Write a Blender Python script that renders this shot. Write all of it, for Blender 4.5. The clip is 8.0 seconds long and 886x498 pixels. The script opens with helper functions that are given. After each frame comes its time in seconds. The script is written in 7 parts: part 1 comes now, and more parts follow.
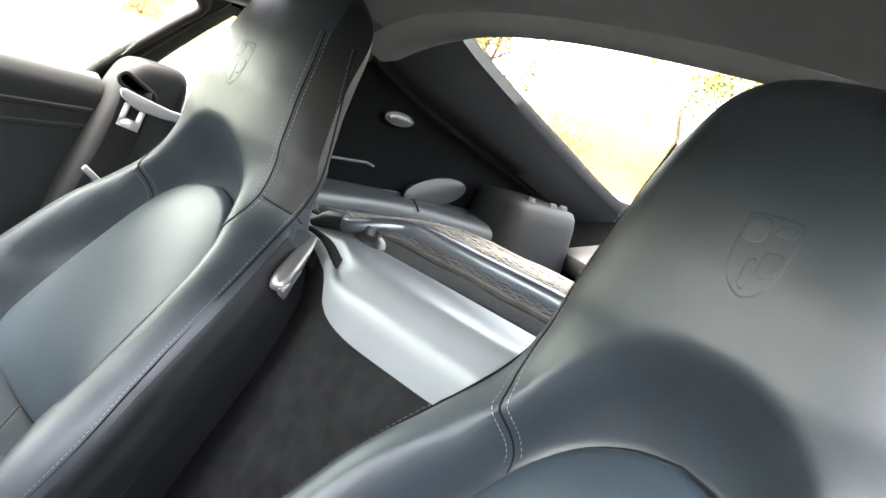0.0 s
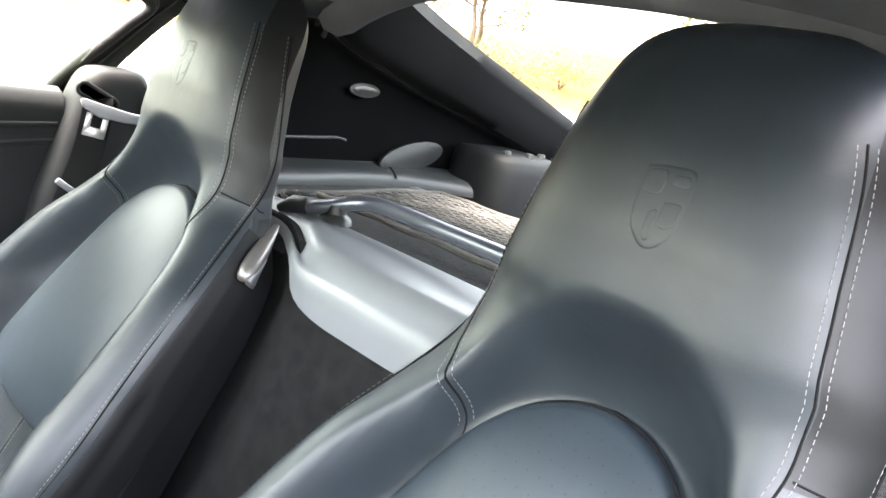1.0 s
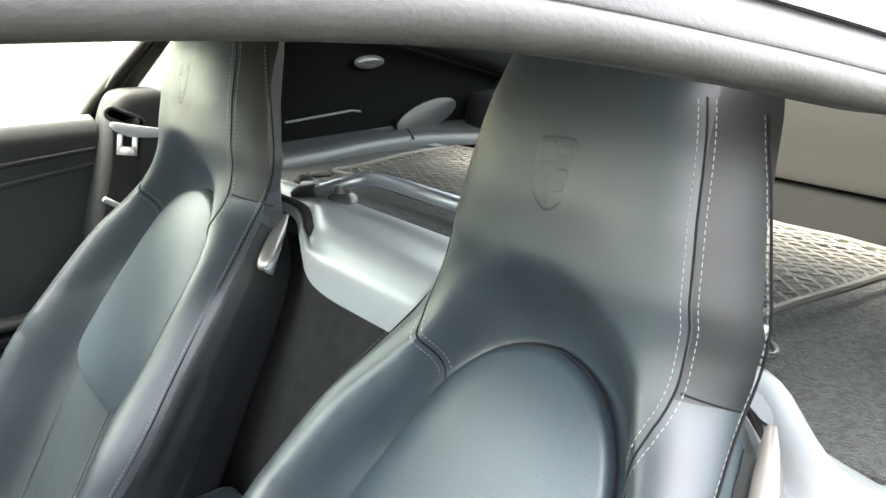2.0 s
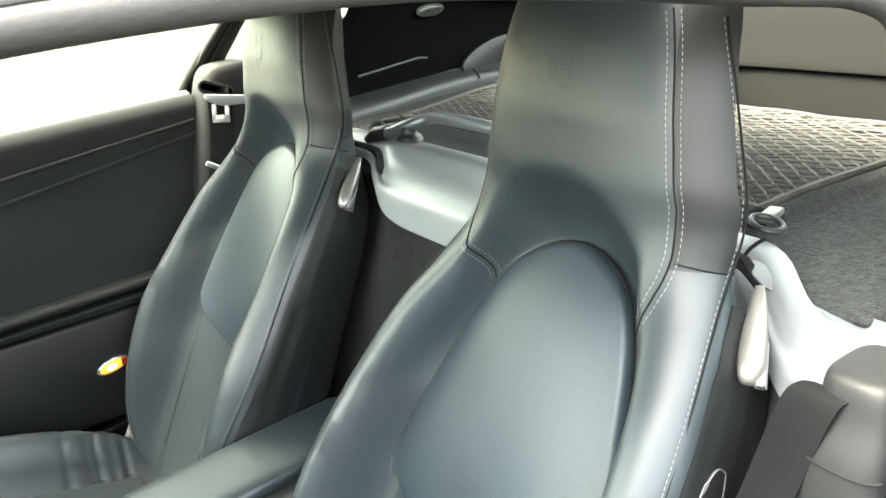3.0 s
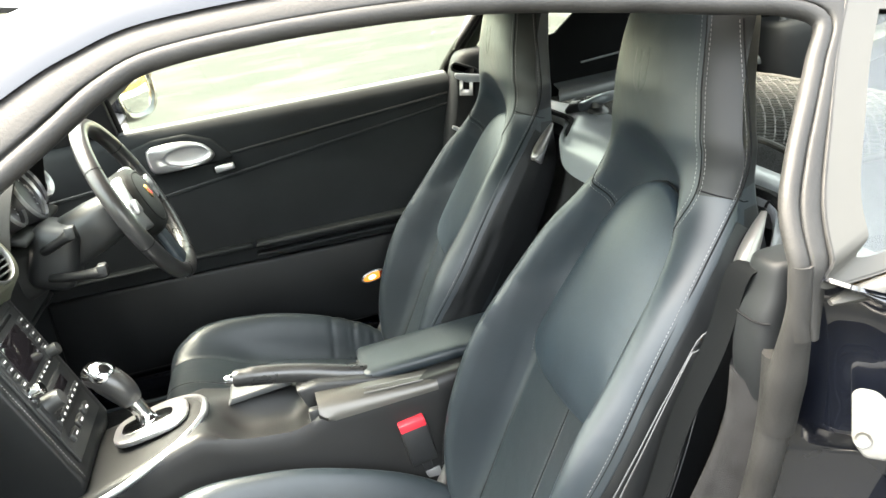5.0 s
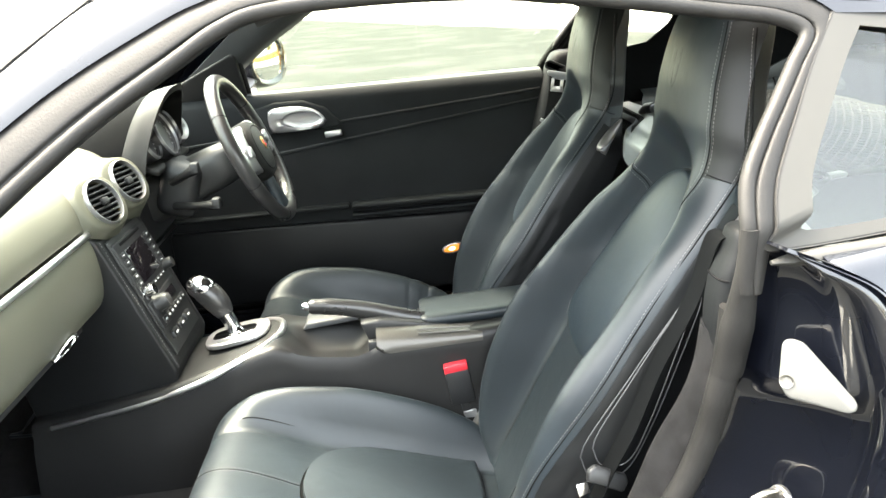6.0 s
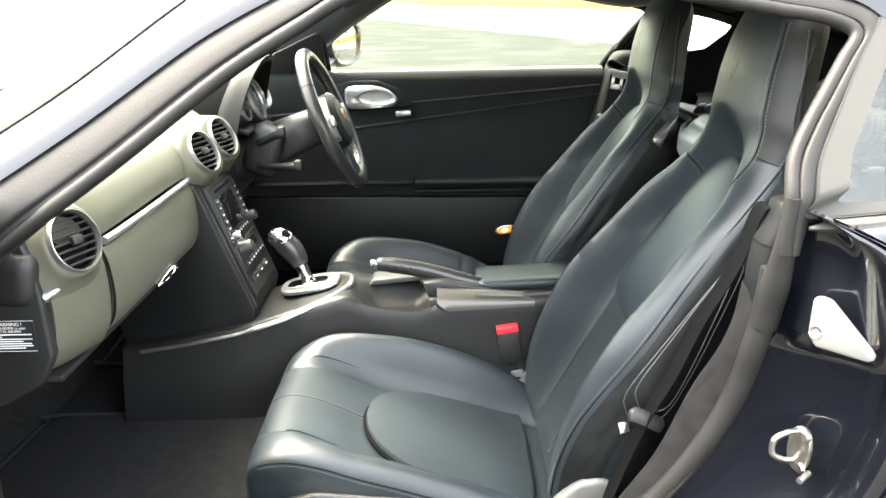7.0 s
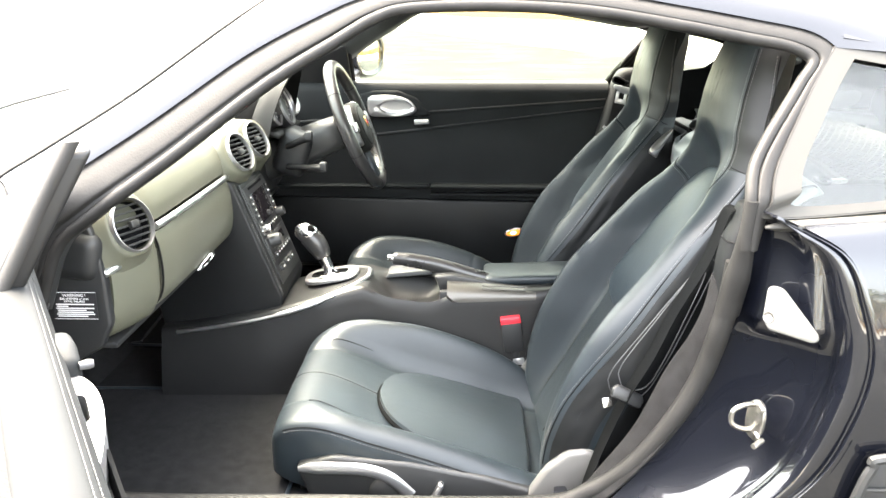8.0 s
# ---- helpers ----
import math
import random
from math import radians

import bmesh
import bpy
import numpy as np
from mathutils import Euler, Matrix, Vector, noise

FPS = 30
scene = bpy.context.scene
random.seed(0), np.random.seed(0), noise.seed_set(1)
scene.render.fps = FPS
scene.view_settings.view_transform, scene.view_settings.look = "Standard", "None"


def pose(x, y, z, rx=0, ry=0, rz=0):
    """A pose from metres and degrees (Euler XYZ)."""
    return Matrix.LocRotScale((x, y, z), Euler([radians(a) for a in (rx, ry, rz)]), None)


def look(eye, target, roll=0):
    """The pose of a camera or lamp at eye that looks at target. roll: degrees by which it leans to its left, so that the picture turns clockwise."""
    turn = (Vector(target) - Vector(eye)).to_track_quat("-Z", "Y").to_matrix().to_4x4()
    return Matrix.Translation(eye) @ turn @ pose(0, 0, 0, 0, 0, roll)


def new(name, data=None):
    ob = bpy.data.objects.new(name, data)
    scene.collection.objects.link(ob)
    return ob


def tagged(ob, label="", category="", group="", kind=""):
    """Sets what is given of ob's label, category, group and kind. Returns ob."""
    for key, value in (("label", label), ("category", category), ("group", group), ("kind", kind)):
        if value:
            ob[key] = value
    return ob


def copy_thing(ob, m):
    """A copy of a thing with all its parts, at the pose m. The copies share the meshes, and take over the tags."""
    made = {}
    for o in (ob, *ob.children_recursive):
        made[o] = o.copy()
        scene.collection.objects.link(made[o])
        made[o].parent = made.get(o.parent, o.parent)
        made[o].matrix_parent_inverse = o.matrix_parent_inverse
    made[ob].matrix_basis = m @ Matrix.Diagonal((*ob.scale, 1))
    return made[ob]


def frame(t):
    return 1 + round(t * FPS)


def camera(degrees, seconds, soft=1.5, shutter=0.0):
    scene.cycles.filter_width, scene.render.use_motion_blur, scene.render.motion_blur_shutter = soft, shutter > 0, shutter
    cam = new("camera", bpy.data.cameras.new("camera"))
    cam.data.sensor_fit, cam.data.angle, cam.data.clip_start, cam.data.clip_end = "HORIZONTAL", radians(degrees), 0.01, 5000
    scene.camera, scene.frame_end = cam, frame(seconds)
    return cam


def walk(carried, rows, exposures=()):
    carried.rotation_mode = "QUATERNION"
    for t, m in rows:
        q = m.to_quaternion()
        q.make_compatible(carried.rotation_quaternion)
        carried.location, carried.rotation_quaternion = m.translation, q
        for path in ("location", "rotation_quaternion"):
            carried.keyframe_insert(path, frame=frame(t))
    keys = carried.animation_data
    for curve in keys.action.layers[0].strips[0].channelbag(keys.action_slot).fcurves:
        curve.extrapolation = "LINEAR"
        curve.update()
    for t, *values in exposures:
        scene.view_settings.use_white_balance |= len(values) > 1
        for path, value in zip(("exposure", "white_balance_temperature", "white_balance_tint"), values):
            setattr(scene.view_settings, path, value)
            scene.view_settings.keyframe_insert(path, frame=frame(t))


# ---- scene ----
cam = camera(55.8, 8.0)
METRES = 1.5044
BASE = Matrix(((0.70093, 0.70455, -0.11091, -0.31298), (-0.64244, 0.69123, 0.33088, -0.64995), (0.30978, -0.16067, 0.93713, 1.01934), (0, 0, 0, 1)))
ROWS = [
    (0.0, 0.0, 0.0, 0.0, 0.0, 0.0, -0.0),
    (0.5, 0.0169, 0.0, 0.0028, -0.22, -1.67, 2.99),
    (1.0, 0.0509, -0.0159, 0.0115, 1.24, -3.23, 7.09),
    (2.5, 0.1772, -0.1092, 0.0193, 10.02, -7.9, 20.55),
    (3.0, 0.1948, -0.158, 0.0034, 13.63, -8.26, 23.23),
    (3.5, 0.2443, -0.2205, -0.0156, 18.16, -7.18, 24.31),
    (4.0, 0.293, -0.2789, -0.0368, 22.99, -5.63, 24.01),
    (4.5, 0.3359, -0.3247, -0.0515, 29.08, -3.29, 22.31),
    (6.0, 0.5273, -0.4363, -0.1629, 43.44, 1.81, 12.07),
    (6.5, 0.5471, -0.4826, -0.1879, 45.21, 2.44, 9.22),
    (7.0, 0.5619, -0.5493, -0.2135, 45.47, 2.51, 7.38),
    (7.5, 0.5962, -0.5964, -0.2237, 45.86, 2.98, 6.36),
    (8.0, 0.6541, -0.6298, -0.2415, 46.56, 3.29, 5.87),
]
walk(cam, [(t, BASE @ pose(METRES * x, METRES * y, METRES * z, 90 + pitch, roll, yaw)) for t, x, y, z, yaw, pitch, roll in ROWS],
     exposures=[(0, 5.97, 7150, 15), (1.2, 5.95, 7100, 15), (2.5, 5.84, 7550, 4), (3.2, 5.85, 7750, 3), (4, 5.64, 7550, 3), (4.5, 5.39, 7500, 4), (6, 4.98, 7500, 5), (7, 4.93, 7520, 7), (7.5, 4.94, 7350, 9), (8, 5.33, 7500, 9)])

# ---- light ----
SUN_ELEV, SUN_ROT = 66.0, 305.0
world = bpy.data.worlds.new("sky")
world.use_nodes = True
scene.world = world
wn = world.node_tree
sky = wn.nodes.new("ShaderNodeTexSky")
sky.sky_type, sky.sun_disc = "NISHITA", False
sky.sun_elevation, sky.sun_rotation = radians(SUN_ELEV), radians(SUN_ROT)
sky.air_density, sky.dust_density, sky.ozone_density = 1.0, 5.0, 1.0
wn.nodes["Background"].inputs["Strength"].default_value = 0.15
haze = wn.nodes.new("ShaderNodeHueSaturation")
haze.inputs["Saturation"].default_value = 0.55
wn.links.new(sky.outputs[0], haze.inputs["Color"])
wn.links.new(haze.outputs[0], wn.nodes["Background"].inputs["Color"])
sun_data = bpy.data.lights.new("sun", "SUN")
sun_data.energy, sun_data.angle, sun_data.color = 0.5, radians(40.0), (1.0, 0.99, 0.975)
sun = new("sun", sun_data)
az = radians(SUN_ROT)
sun_dir = Vector((math.sin(az) * math.cos(radians(SUN_ELEV)), math.cos(az) * math.cos(radians(SUN_ELEV)), math.sin(radians(SUN_ELEV))))
sun.matrix_world = look(sun_dir * 20, (0, 0, 0))


# ---- materials ----
def material(name, base, rough=0.5, metal=0.0, grain=0.0, grain_scale=400.0, vary=0.15, vary_scale=6.0, coat=0.0, kind="noise", tint=None, spec=0.5, rough_vary=0.1, sheen=0.0, distance=0.002, wave=0.0):
    """A surface with two scales of variation: broad patches in colour and gloss, and a fine relief."""
    m = bpy.data.materials.new(name)
    m.use_nodes = True
    t = m.node_tree
    b = t.nodes["Principled BSDF"]
    co = t.nodes.new("ShaderNodeTexCoord")
    big = t.nodes.new("ShaderNodeTexNoise")
    big.inputs["Scale"].default_value, big.inputs["Detail"].default_value = vary_scale, 5.0
    t.links.new(co.outputs["Object"], big.inputs["Vector"])
    mix = t.nodes.new("ShaderNodeMix")
    mix.data_type = "RGBA"
    lo = [c * (1 - vary) for c in base]
    hi = tint or [min(1.0, c * (1 + vary)) for c in base]
    mix.inputs["A"].default_value, mix.inputs["B"].default_value = (*lo, 1), (*hi, 1)
    ramp = t.nodes.new("ShaderNodeMapRange")
    ramp.inputs["From Min"].default_value, ramp.inputs["From Max"].default_value = 0.35, 0.65
    t.links.new(big.outputs["Fac"], ramp.inputs["Value"])
    t.links.new(ramp.outputs["Result"], mix.inputs["Factor"])
    t.links.new(mix.outputs["Result"], b.inputs["Base Color"])
    rr = t.nodes.new("ShaderNodeMapRange")
    rr.inputs["To Min"].default_value, rr.inputs["To Max"].default_value = max(0.02, rough - rough_vary), min(1, rough + rough_vary)
    t.links.new(big.outputs["Fac"], rr.inputs["Value"])
    t.links.new(rr.outputs["Result"], b.inputs["Roughness"])
    b.inputs["Metallic"].default_value = metal
    b.inputs["Specular IOR Level"].default_value = spec
    b.inputs["Coat Weight"].default_value = coat
    b.inputs["Coat Roughness"].default_value = 0.03
    if sheen:
        b.inputs["Sheen Weight"].default_value = sheen
    if grain:
        if kind == "cells":
            fine = t.nodes.new("ShaderNodeTexVoronoi")
            fine.feature = "DISTANCE_TO_EDGE"
            out = fine.outputs["Distance"]
        else:
            fine = t.nodes.new("ShaderNodeTexNoise")
            fine.inputs["Detail"].default_value = 3.0
            out = fine.outputs["Fac"]
        fine.inputs["Scale"].default_value = grain_scale
        t.links.new(co.outputs["Object"], fine.inputs["Vector"])
        bump = t.nodes.new("ShaderNodeBump")
        bump.inputs["Strength"].default_value, bump.inputs["Distance"].default_value = grain, distance
        t.links.new(out, bump.inputs["Height"])
        t.links.new(bump.outputs["Normal"], b.inputs["Normal"])
        if wave:
            slow = t.nodes.new("ShaderNodeTexNoise")
            slow.inputs["Scale"].default_value, slow.inputs["Detail"].default_value, slow.inputs["Distortion"].default_value = 16.0, 2.5, 0.6
            t.links.new(co.outputs["Object"], slow.inputs["Vector"])
            soft_bump = t.nodes.new("ShaderNodeBump")
            soft_bump.inputs["Strength"].default_value, soft_bump.inputs["Distance"].default_value = wave, 0.012
            t.links.new(slow.outputs["Fac"], soft_bump.inputs["Height"])
            t.links.new(soft_bump.outputs["Normal"], bump.inputs["Normal"])
    return m


def glass_material(name, tint, rough=0.0, gloss=0.6, least=0.03):
    m = bpy.data.materials.new(name)
    m.use_nodes = True
    t = m.node_tree
    t.nodes.remove(t.nodes["Principled BSDF"])
    tr = t.nodes.new("ShaderNodeBsdfTransparent")
    tr.inputs["Color"].default_value = (*tint, 1)
    gl = t.nodes.new("ShaderNodeBsdfGlossy")
    gl.inputs["Roughness"].default_value = rough + 0.02
    lw = t.nodes.new("ShaderNodeLayerWeight")
    lw.inputs["Blend"].default_value = 0.5
    pw = t.nodes.new("ShaderNodeMath")
    pw.operation = "POWER"
    pw.inputs[1].default_value = 4.0
    t.links.new(lw.outputs["Facing"], pw.inputs[0])
    fr = t.nodes.new("ShaderNodeMapRange")
    fr.inputs["To Min"].default_value, fr.inputs["To Max"].default_value = least, gloss
    t.links.new(pw.outputs[0], fr.inputs["Value"])
    mx = t.nodes.new("ShaderNodeMixShader")
    t.links.new(fr.outputs["Result"], mx.inputs[0])
    t.links.new(tr.outputs[0], mx.inputs[1])
    t.links.new(gl.outputs[0], mx.inputs[2])
    t.links.new(mx.outputs[0], t.nodes["Material Output"].inputs["Surface"])
    return m


LEATHER = material("black_leather", (0.0090, 0.0134, 0.0166), 0.42, wave=0.08, grain=0.16, grain_scale=900, vary=0.16, vary_scale=9, kind="cells", spec=0.40, rough_vary=0.07, distance=0.0006)
LEATHER_SOFT = material("matt_black_leather", (0.0108, 0.0174, 0.0232), 0.45, wave=0.06, grain=0.16, grain_scale=900, vary=0.16, vary_scale=9, kind="cells", spec=0.4, rough_vary=0.06, distance=0.0006)
DASH = material("olive_grey_vinyl", (0.074, 0.075, 0.056), 0.45, grain=0.15, grain_scale=1100, vary=0.06, vary_scale=5, kind="cells", distance=0.0006, spec=0.25)
PLASTIC = material("black_plastic", (0.0104, 0.011, 0.0117), 0.5, grain=0.1, grain_scale=1500, vary=0.15, spec=0.45, distance=0.0005)
SATIN = material("dark_grey_satin_plastic", (0.0145, 0.0152, 0.0155), 0.45, spec=0.4, grain=0.08, grain_scale=1500, vary=0.1, distance=0.0004)
GREY_TRIM = material("grey_trim_plastic", (0.04, 0.042, 0.044), 0.5, grain=0.1, grain_scale=1500, vary=0.08, distance=0.0005)
COVER = material("satin_grey_cover_plastic", (0.132, 0.14, 0.148), 0.36, grain=0.08, grain_scale=1300, vary=0.06, distance=0.0005)
ROUGH_BLACK = material("matt_black_felt", (0.0032, 0.0034, 0.0036), 0.9, grain=0.5, grain_scale=700, vary=0.2, spec=0.03)
CARPET = material("black_carpet", (0.009, 0.009, 0.0095), 0.95, grain=1.0, grain_scale=1100, vary=0.35, vary_scale=40, spec=0.06, sheen=0.03, distance=0.0015)
CARPET_GREY = material("grey_flecked_carpet", (0.02, 0.0213, 0.0222), 0.95, grain=1.0, grain_scale=520, vary=0.7, vary_scale=160, spec=0.1, sheen=0.1, distance=0.006)
LINT = material("pale_lint", (0.14, 0.14, 0.14), 0.95, vary=0.4, vary_scale=60)
TAIL = material("matt_grey_boot_trim", (0.0048, 0.0048, 0.0047), 0.85, grain=0.2, grain_scale=900, vary=0.08, spec=0.05)
CONSOLE = material("soft_black_console_plastic", (0.0068, 0.0070, 0.0072), 0.46, grain=0.1, grain_scale=1500, vary=0.12, spec=0.32, distance=0.0004)
BOOT = material("mid_grey_moulded_felt", (0.004, 0.0042, 0.0042), 0.85, grain=0.4, grain_scale=800, vary=0.12, spec=0.05)
HEADLINER = material("dark_grey_headliner_cloth", (0.08, 0.082, 0.086), 0.9, grain=0.4, grain_scale=1200, vary=0.08, spec=0.2)
SILVER = material("silver_paint", (0.36, 0.365, 0.37), 0.3, metal=0.85, vary=0.05, rough_vary=0.04)
ALU = material("brushed_aluminium", (0.62, 0.63, 0.64), 0.32, metal=1.0, vary=0.06, vary_scale=30, rough_vary=0.08)
CHROME = material("chrome", (0.8, 0.8, 0.8), 0.1, metal=1.0, vary=0.03, rough_vary=0.03)
STEEL = material("bare_steel", (0.28, 0.272, 0.255), 0.35, metal=1.0, vary=0.25, vary_scale=60)
RUBBER = material("grey_black_rubber_seal", (0.0095, 0.0092, 0.0088), 0.60, spec=0.25, grain=0.2, grain_scale=300, vary=0.25, vary_scale=18, rough_vary=0.12)
PAINT = material("dark_blue_metallic_paint", (0.0022, 0.0027, 0.0046), 0.26, metal=0.1, spec=0.2, vary=0.12, vary_scale=3, coat=1.0, rough_vary=0.05)
WEBBING = material("black_belt_webbing", (0.003, 0.0034, 0.0037), 0.85, spec=0.06, grain=0.3, grain_scale=1500, vary=0.15, distance=0.0006)
THREAD = material("pale_grey_thread", (0.16, 0.155, 0.155), 0.8, vary=0.15)
DOOR_THREAD = material("dull_grey_thread", (0.07, 0.07, 0.068), 0.85, vary=0.2, spec=0.2)
SEAM = material("dark_seam", (0.0045, 0.0045, 0.005), 0.8, vary=0.2, spec=0.1)
RED = material("red_plastic", (0.62, 0.025, 0.04), 0.4, vary=0.08)
WHITE = material("off_white_plastic", (0.105, 0.104, 0.097), 0.45, vary=0.06, vary_scale=12)
PRINT = material("white_print", (0.7, 0.7, 0.7), 0.7, vary=0.05)
SCREEN = material("dark_display_glass", (0.006, 0.005, 0.006), 0.08, vary=0.2, coat=0.5, rough_vary=0.02)
DIAL = material("black_dial_face", (0.02, 0.02, 0.022), 0.35, vary=0.2)
NET = material("black_elastic_net_cord", (0.05, 0.0485, 0.045), 0.8, grain=0.5, grain_scale=900, vary=0.25, vary_scale=30)
PILLAR = material("smooth_dark_blue_grey_trim", (0.024, 0.0265, 0.0275), 0.45, grain=0.08, grain_scale=1500, vary=0.08, distance=0.0004)
COVER_DARK = material("satin_dark_blue_grey_plastic", (0.0046, 0.0053, 0.0059), 0.58, grain=0.08, grain_scale=1400, vary=0.08, distance=0.0004, spec=0.2)
DASH_DARK = material("grey_olive_vinyl", (0.0068, 0.0071, 0.0067), 0.6, grain=0.15, grain_scale=1100, vary=0.08, kind="cells", distance=0.0006, spec=0.2)
FRIT = material("pale_printed_border", (0.027, 0.0265, 0.0242), 0.55, vary=0.05, spec=0.3)
HATCH = material("smooth_mid_grey_trim", (0.0085, 0.0095, 0.01), 0.48, grain=0.08, grain_scale=1500, vary=0.08, distance=0.0004)
BAR = material("satin_silver_blue_tube", (0.20, 0.22, 0.25), 0.33, metal=0.85, vary=0.05)
NETCORD = material("brown_black_braided_cord", (0.04, 0.037, 0.032), 0.8, grain=0.9, grain_scale=500, vary=0.25, vary_scale=40)
PEWTER = material("warm_grey_metal_look", (0.075, 0.072, 0.066), 0.38, metal=0.6, vary=0.06)
GOLD = material("gold_badge", (0.5, 0.36, 0.12), 0.3, metal=0.9, vary=0.1)
DOORSKIN = material("black_door_leather", (0.0092, 0.0104, 0.0111), 0.68, grain=0.12, grain_scale=900, vary=0.15, vary_scale=9, kind="cells", spec=0.12, distance=0.0006)
LENS = material("smoky_lamp_lens", (0.03, 0.03, 0.03), 0.15, vary=0.2, vary_scale=80)
MIRROR = material("mirror_glass", (0.9, 0.9, 0.9), 0.02, metal=1.0, vary=0.0, rough_vary=0.0)
GLASS = glass_material("clear_glass", (0.82, 0.86, 0.84))
GLASS_REAR = glass_material("grey_tinted_rear_glass", (0.68, 0.70, 0.67))
GLASS_SIDE = glass_material("green_tinted_side_glass", (0.68, 0.72, 0.67))
GLASS_TINT = glass_material("tinted_glass", (0.70, 0.73, 0.68), 0.0, 0.45, 0.05)


# ---- mesh helpers ----
def part(name, bm, mat, parent=None, label="", sharp=40):
    me = bpy.data.meshes.new(name)
    bm.to_mesh(me)
    bm.free()
    me.materials.append(mat)
    for p in me.polygons:
        p.use_smooth = True
    me.set_sharp_from_angle(angle=radians(sharp))
    ob = new(name, me)
    if parent is not None:
        ob.parent = parent
    return tagged(ob, label)


def empty(name, at, label, category, group="", kind=""):
    ob = new(name)
    ob.empty_display_size = 0.05
    ob.location = at
    bpy.context.view_layer.update()
    return tagged(ob, label, category, group, kind)


def under(parent, *obs):
    """Hang parts that were made in the car's own axes under an Empty that stands elsewhere."""
    for ob in obs:
        ob.parent = parent
        ob.matrix_parent_inverse = parent.matrix_basis.inverted()


def spline(pts, n):
    """n points evenly in parameter along a smooth line through pts (tuples of any length)."""
    p = np.array(pts, float)
    k = len(p)
    out = []
    for u in np.linspace(0, k - 1, n):
        i = min(int(u), k - 2)
        f = u - i
        a, b, c, d = p[max(i - 1, 0)], p[i], p[i + 1], p[min(i + 2, k - 1)]
        out.append(0.5 * (2 * b + (c - a) * f + (2 * a - 5 * b + 4 * c - d) * f * f + (3 * b - a - 3 * c + d) * f ** 3))
    return np.array(out)


def grid(rows, close_v=False, cap=False, close_u=False):
    """A surface through rows of points; close_v joins each row's ends, cap fills the first and last row."""
    bm = bmesh.new()
    vs = [[bm.verts.new(Vector(p)) for p in r] for r in rows]
    nu, nv = len(vs), len(vs[0])
    for i in range(nu if close_u else nu - 1):
        for j in range(nv if close_v else nv - 1):
            bm.faces.new((vs[i][j], vs[i][(j + 1) % nv], vs[(i + 1) % nu][(j + 1) % nv], vs[(i + 1) % nu][j]))
    if cap:
        bm.faces.new(vs[0])
        bm.faces.new(vs[-1])
    bmesh.ops.recalc_face_normals(bm, faces=bm.faces)
    return bm


def sheet(rows, thick):
    """A surface through rows of points, made solid by thick metres."""
    bm = grid(rows)
    bmesh.ops.solidify(bm, geom=bm.faces[:], thickness=thick)
    bmesh.ops.recalc_face_normals(bm, faces=bm.faces)
    return bm


def tube(pts, radius, sides=10, closed=False, flat=1.0, up=None):
    """A round (or flattened) bar along pts; radius a number or one per point."""
    pts = [Vector(p) for p in pts]
    n = len(pts)
    rr = radius if hasattr(radius, "__len__") else [radius] * n
    rows, side = [], None
    for i, p in enumerate(pts):
        a, b = (pts[i - 1], pts[(i + 1) % n]) if closed else (pts[max(i - 1, 0)], pts[min(i + 1, n - 1)])
        d = (b - a).normalized()
        if up is not None:
            side = d.cross(Vector(up)).normalized()
        elif side is None:
            side = d.cross(Vector((0, 0, 1)) if abs(d.z) < 0.9 else Vector((0, 1, 0))).normalized()
        else:
            side = (side - d * side.dot(d)).normalized()
        nn = side.cross(d)
        rows.append([p + side * math.cos(q) * rr[i] + nn * math.sin(q) * rr[i] * flat for q in [2 * math.pi * j / sides for j in range(sides)]])
    return grid(rows, close_v=True, cap=not closed, close_u=closed)


def box(centre, size, bevel=0.004, rot=None, seg=2):
    bm = bmesh.new()
    bmesh.ops.create_cube(bm, size=1)
    for v in bm.verts:
        v.co = Vector((v.co.x * size[0], v.co.y * size[1], v.co.z * size[2]))
    if bevel:
        bmesh.ops.bevel(bm, geom=bm.edges[:], offset=min(bevel, min(size) * 0.45), segments=seg, affect="EDGES", profile=0.5)
    m = Matrix.Translation(centre) @ (Euler([radians(a) for a in rot]).to_matrix().to_4x4() if rot else Matrix())
    bm.transform(m)
    return bm


def prism(outline, axis, lo, hi, bevel=0.004, seg=2):
    """A 2D outline pushed from lo to hi along axis x, y or z; the other two axes keep their order."""
    def put(p, v):
        return {"x": (v, p[0], p[1]), "y": (p[0], v, p[1]), "z": (p[0], p[1], v)}[axis]
    bm = bmesh.new()
    f = bm.faces.new([bm.verts.new(put(p, lo)) for p in outline])
    r = bmesh.ops.extrude_face_region(bm, geom=[f])
    for v in r["geom"]:
        if isinstance(v, bmesh.types.BMVert):
            v.co = put([v.co[i] for i in range(3) if "xyz"[i] != axis], hi)
    bmesh.ops.recalc_face_normals(bm, faces=bm.faces)
    if bevel:
        bmesh.ops.bevel(bm, geom=bm.edges[:], offset=bevel, segments=seg, affect="EDGES", profile=0.5, clamp_overlap=True)
    return bm


def lathe(profile, m, n=32):
    """A turned body: profile of (radius, height) round z, set by the matrix m."""
    rows = [[(r * math.cos(q), r * math.sin(q), h) for q in [2 * math.pi * j / n for j in range(n)]] for r, h in profile]
    bm = grid(rows, close_v=True)
    bm.transform(m)
    return bm


def facing(at, normal, up=(0, 0, 1)):
    """A matrix at a place whose z looks along normal and whose y lies towards up."""
    z = Vector(normal).normalized()
    x = Vector(up).cross(z).normalized()
    y = z.cross(x)
    return Matrix.Translation(at) @ Matrix((x, y, z)).transposed().to_4x4()


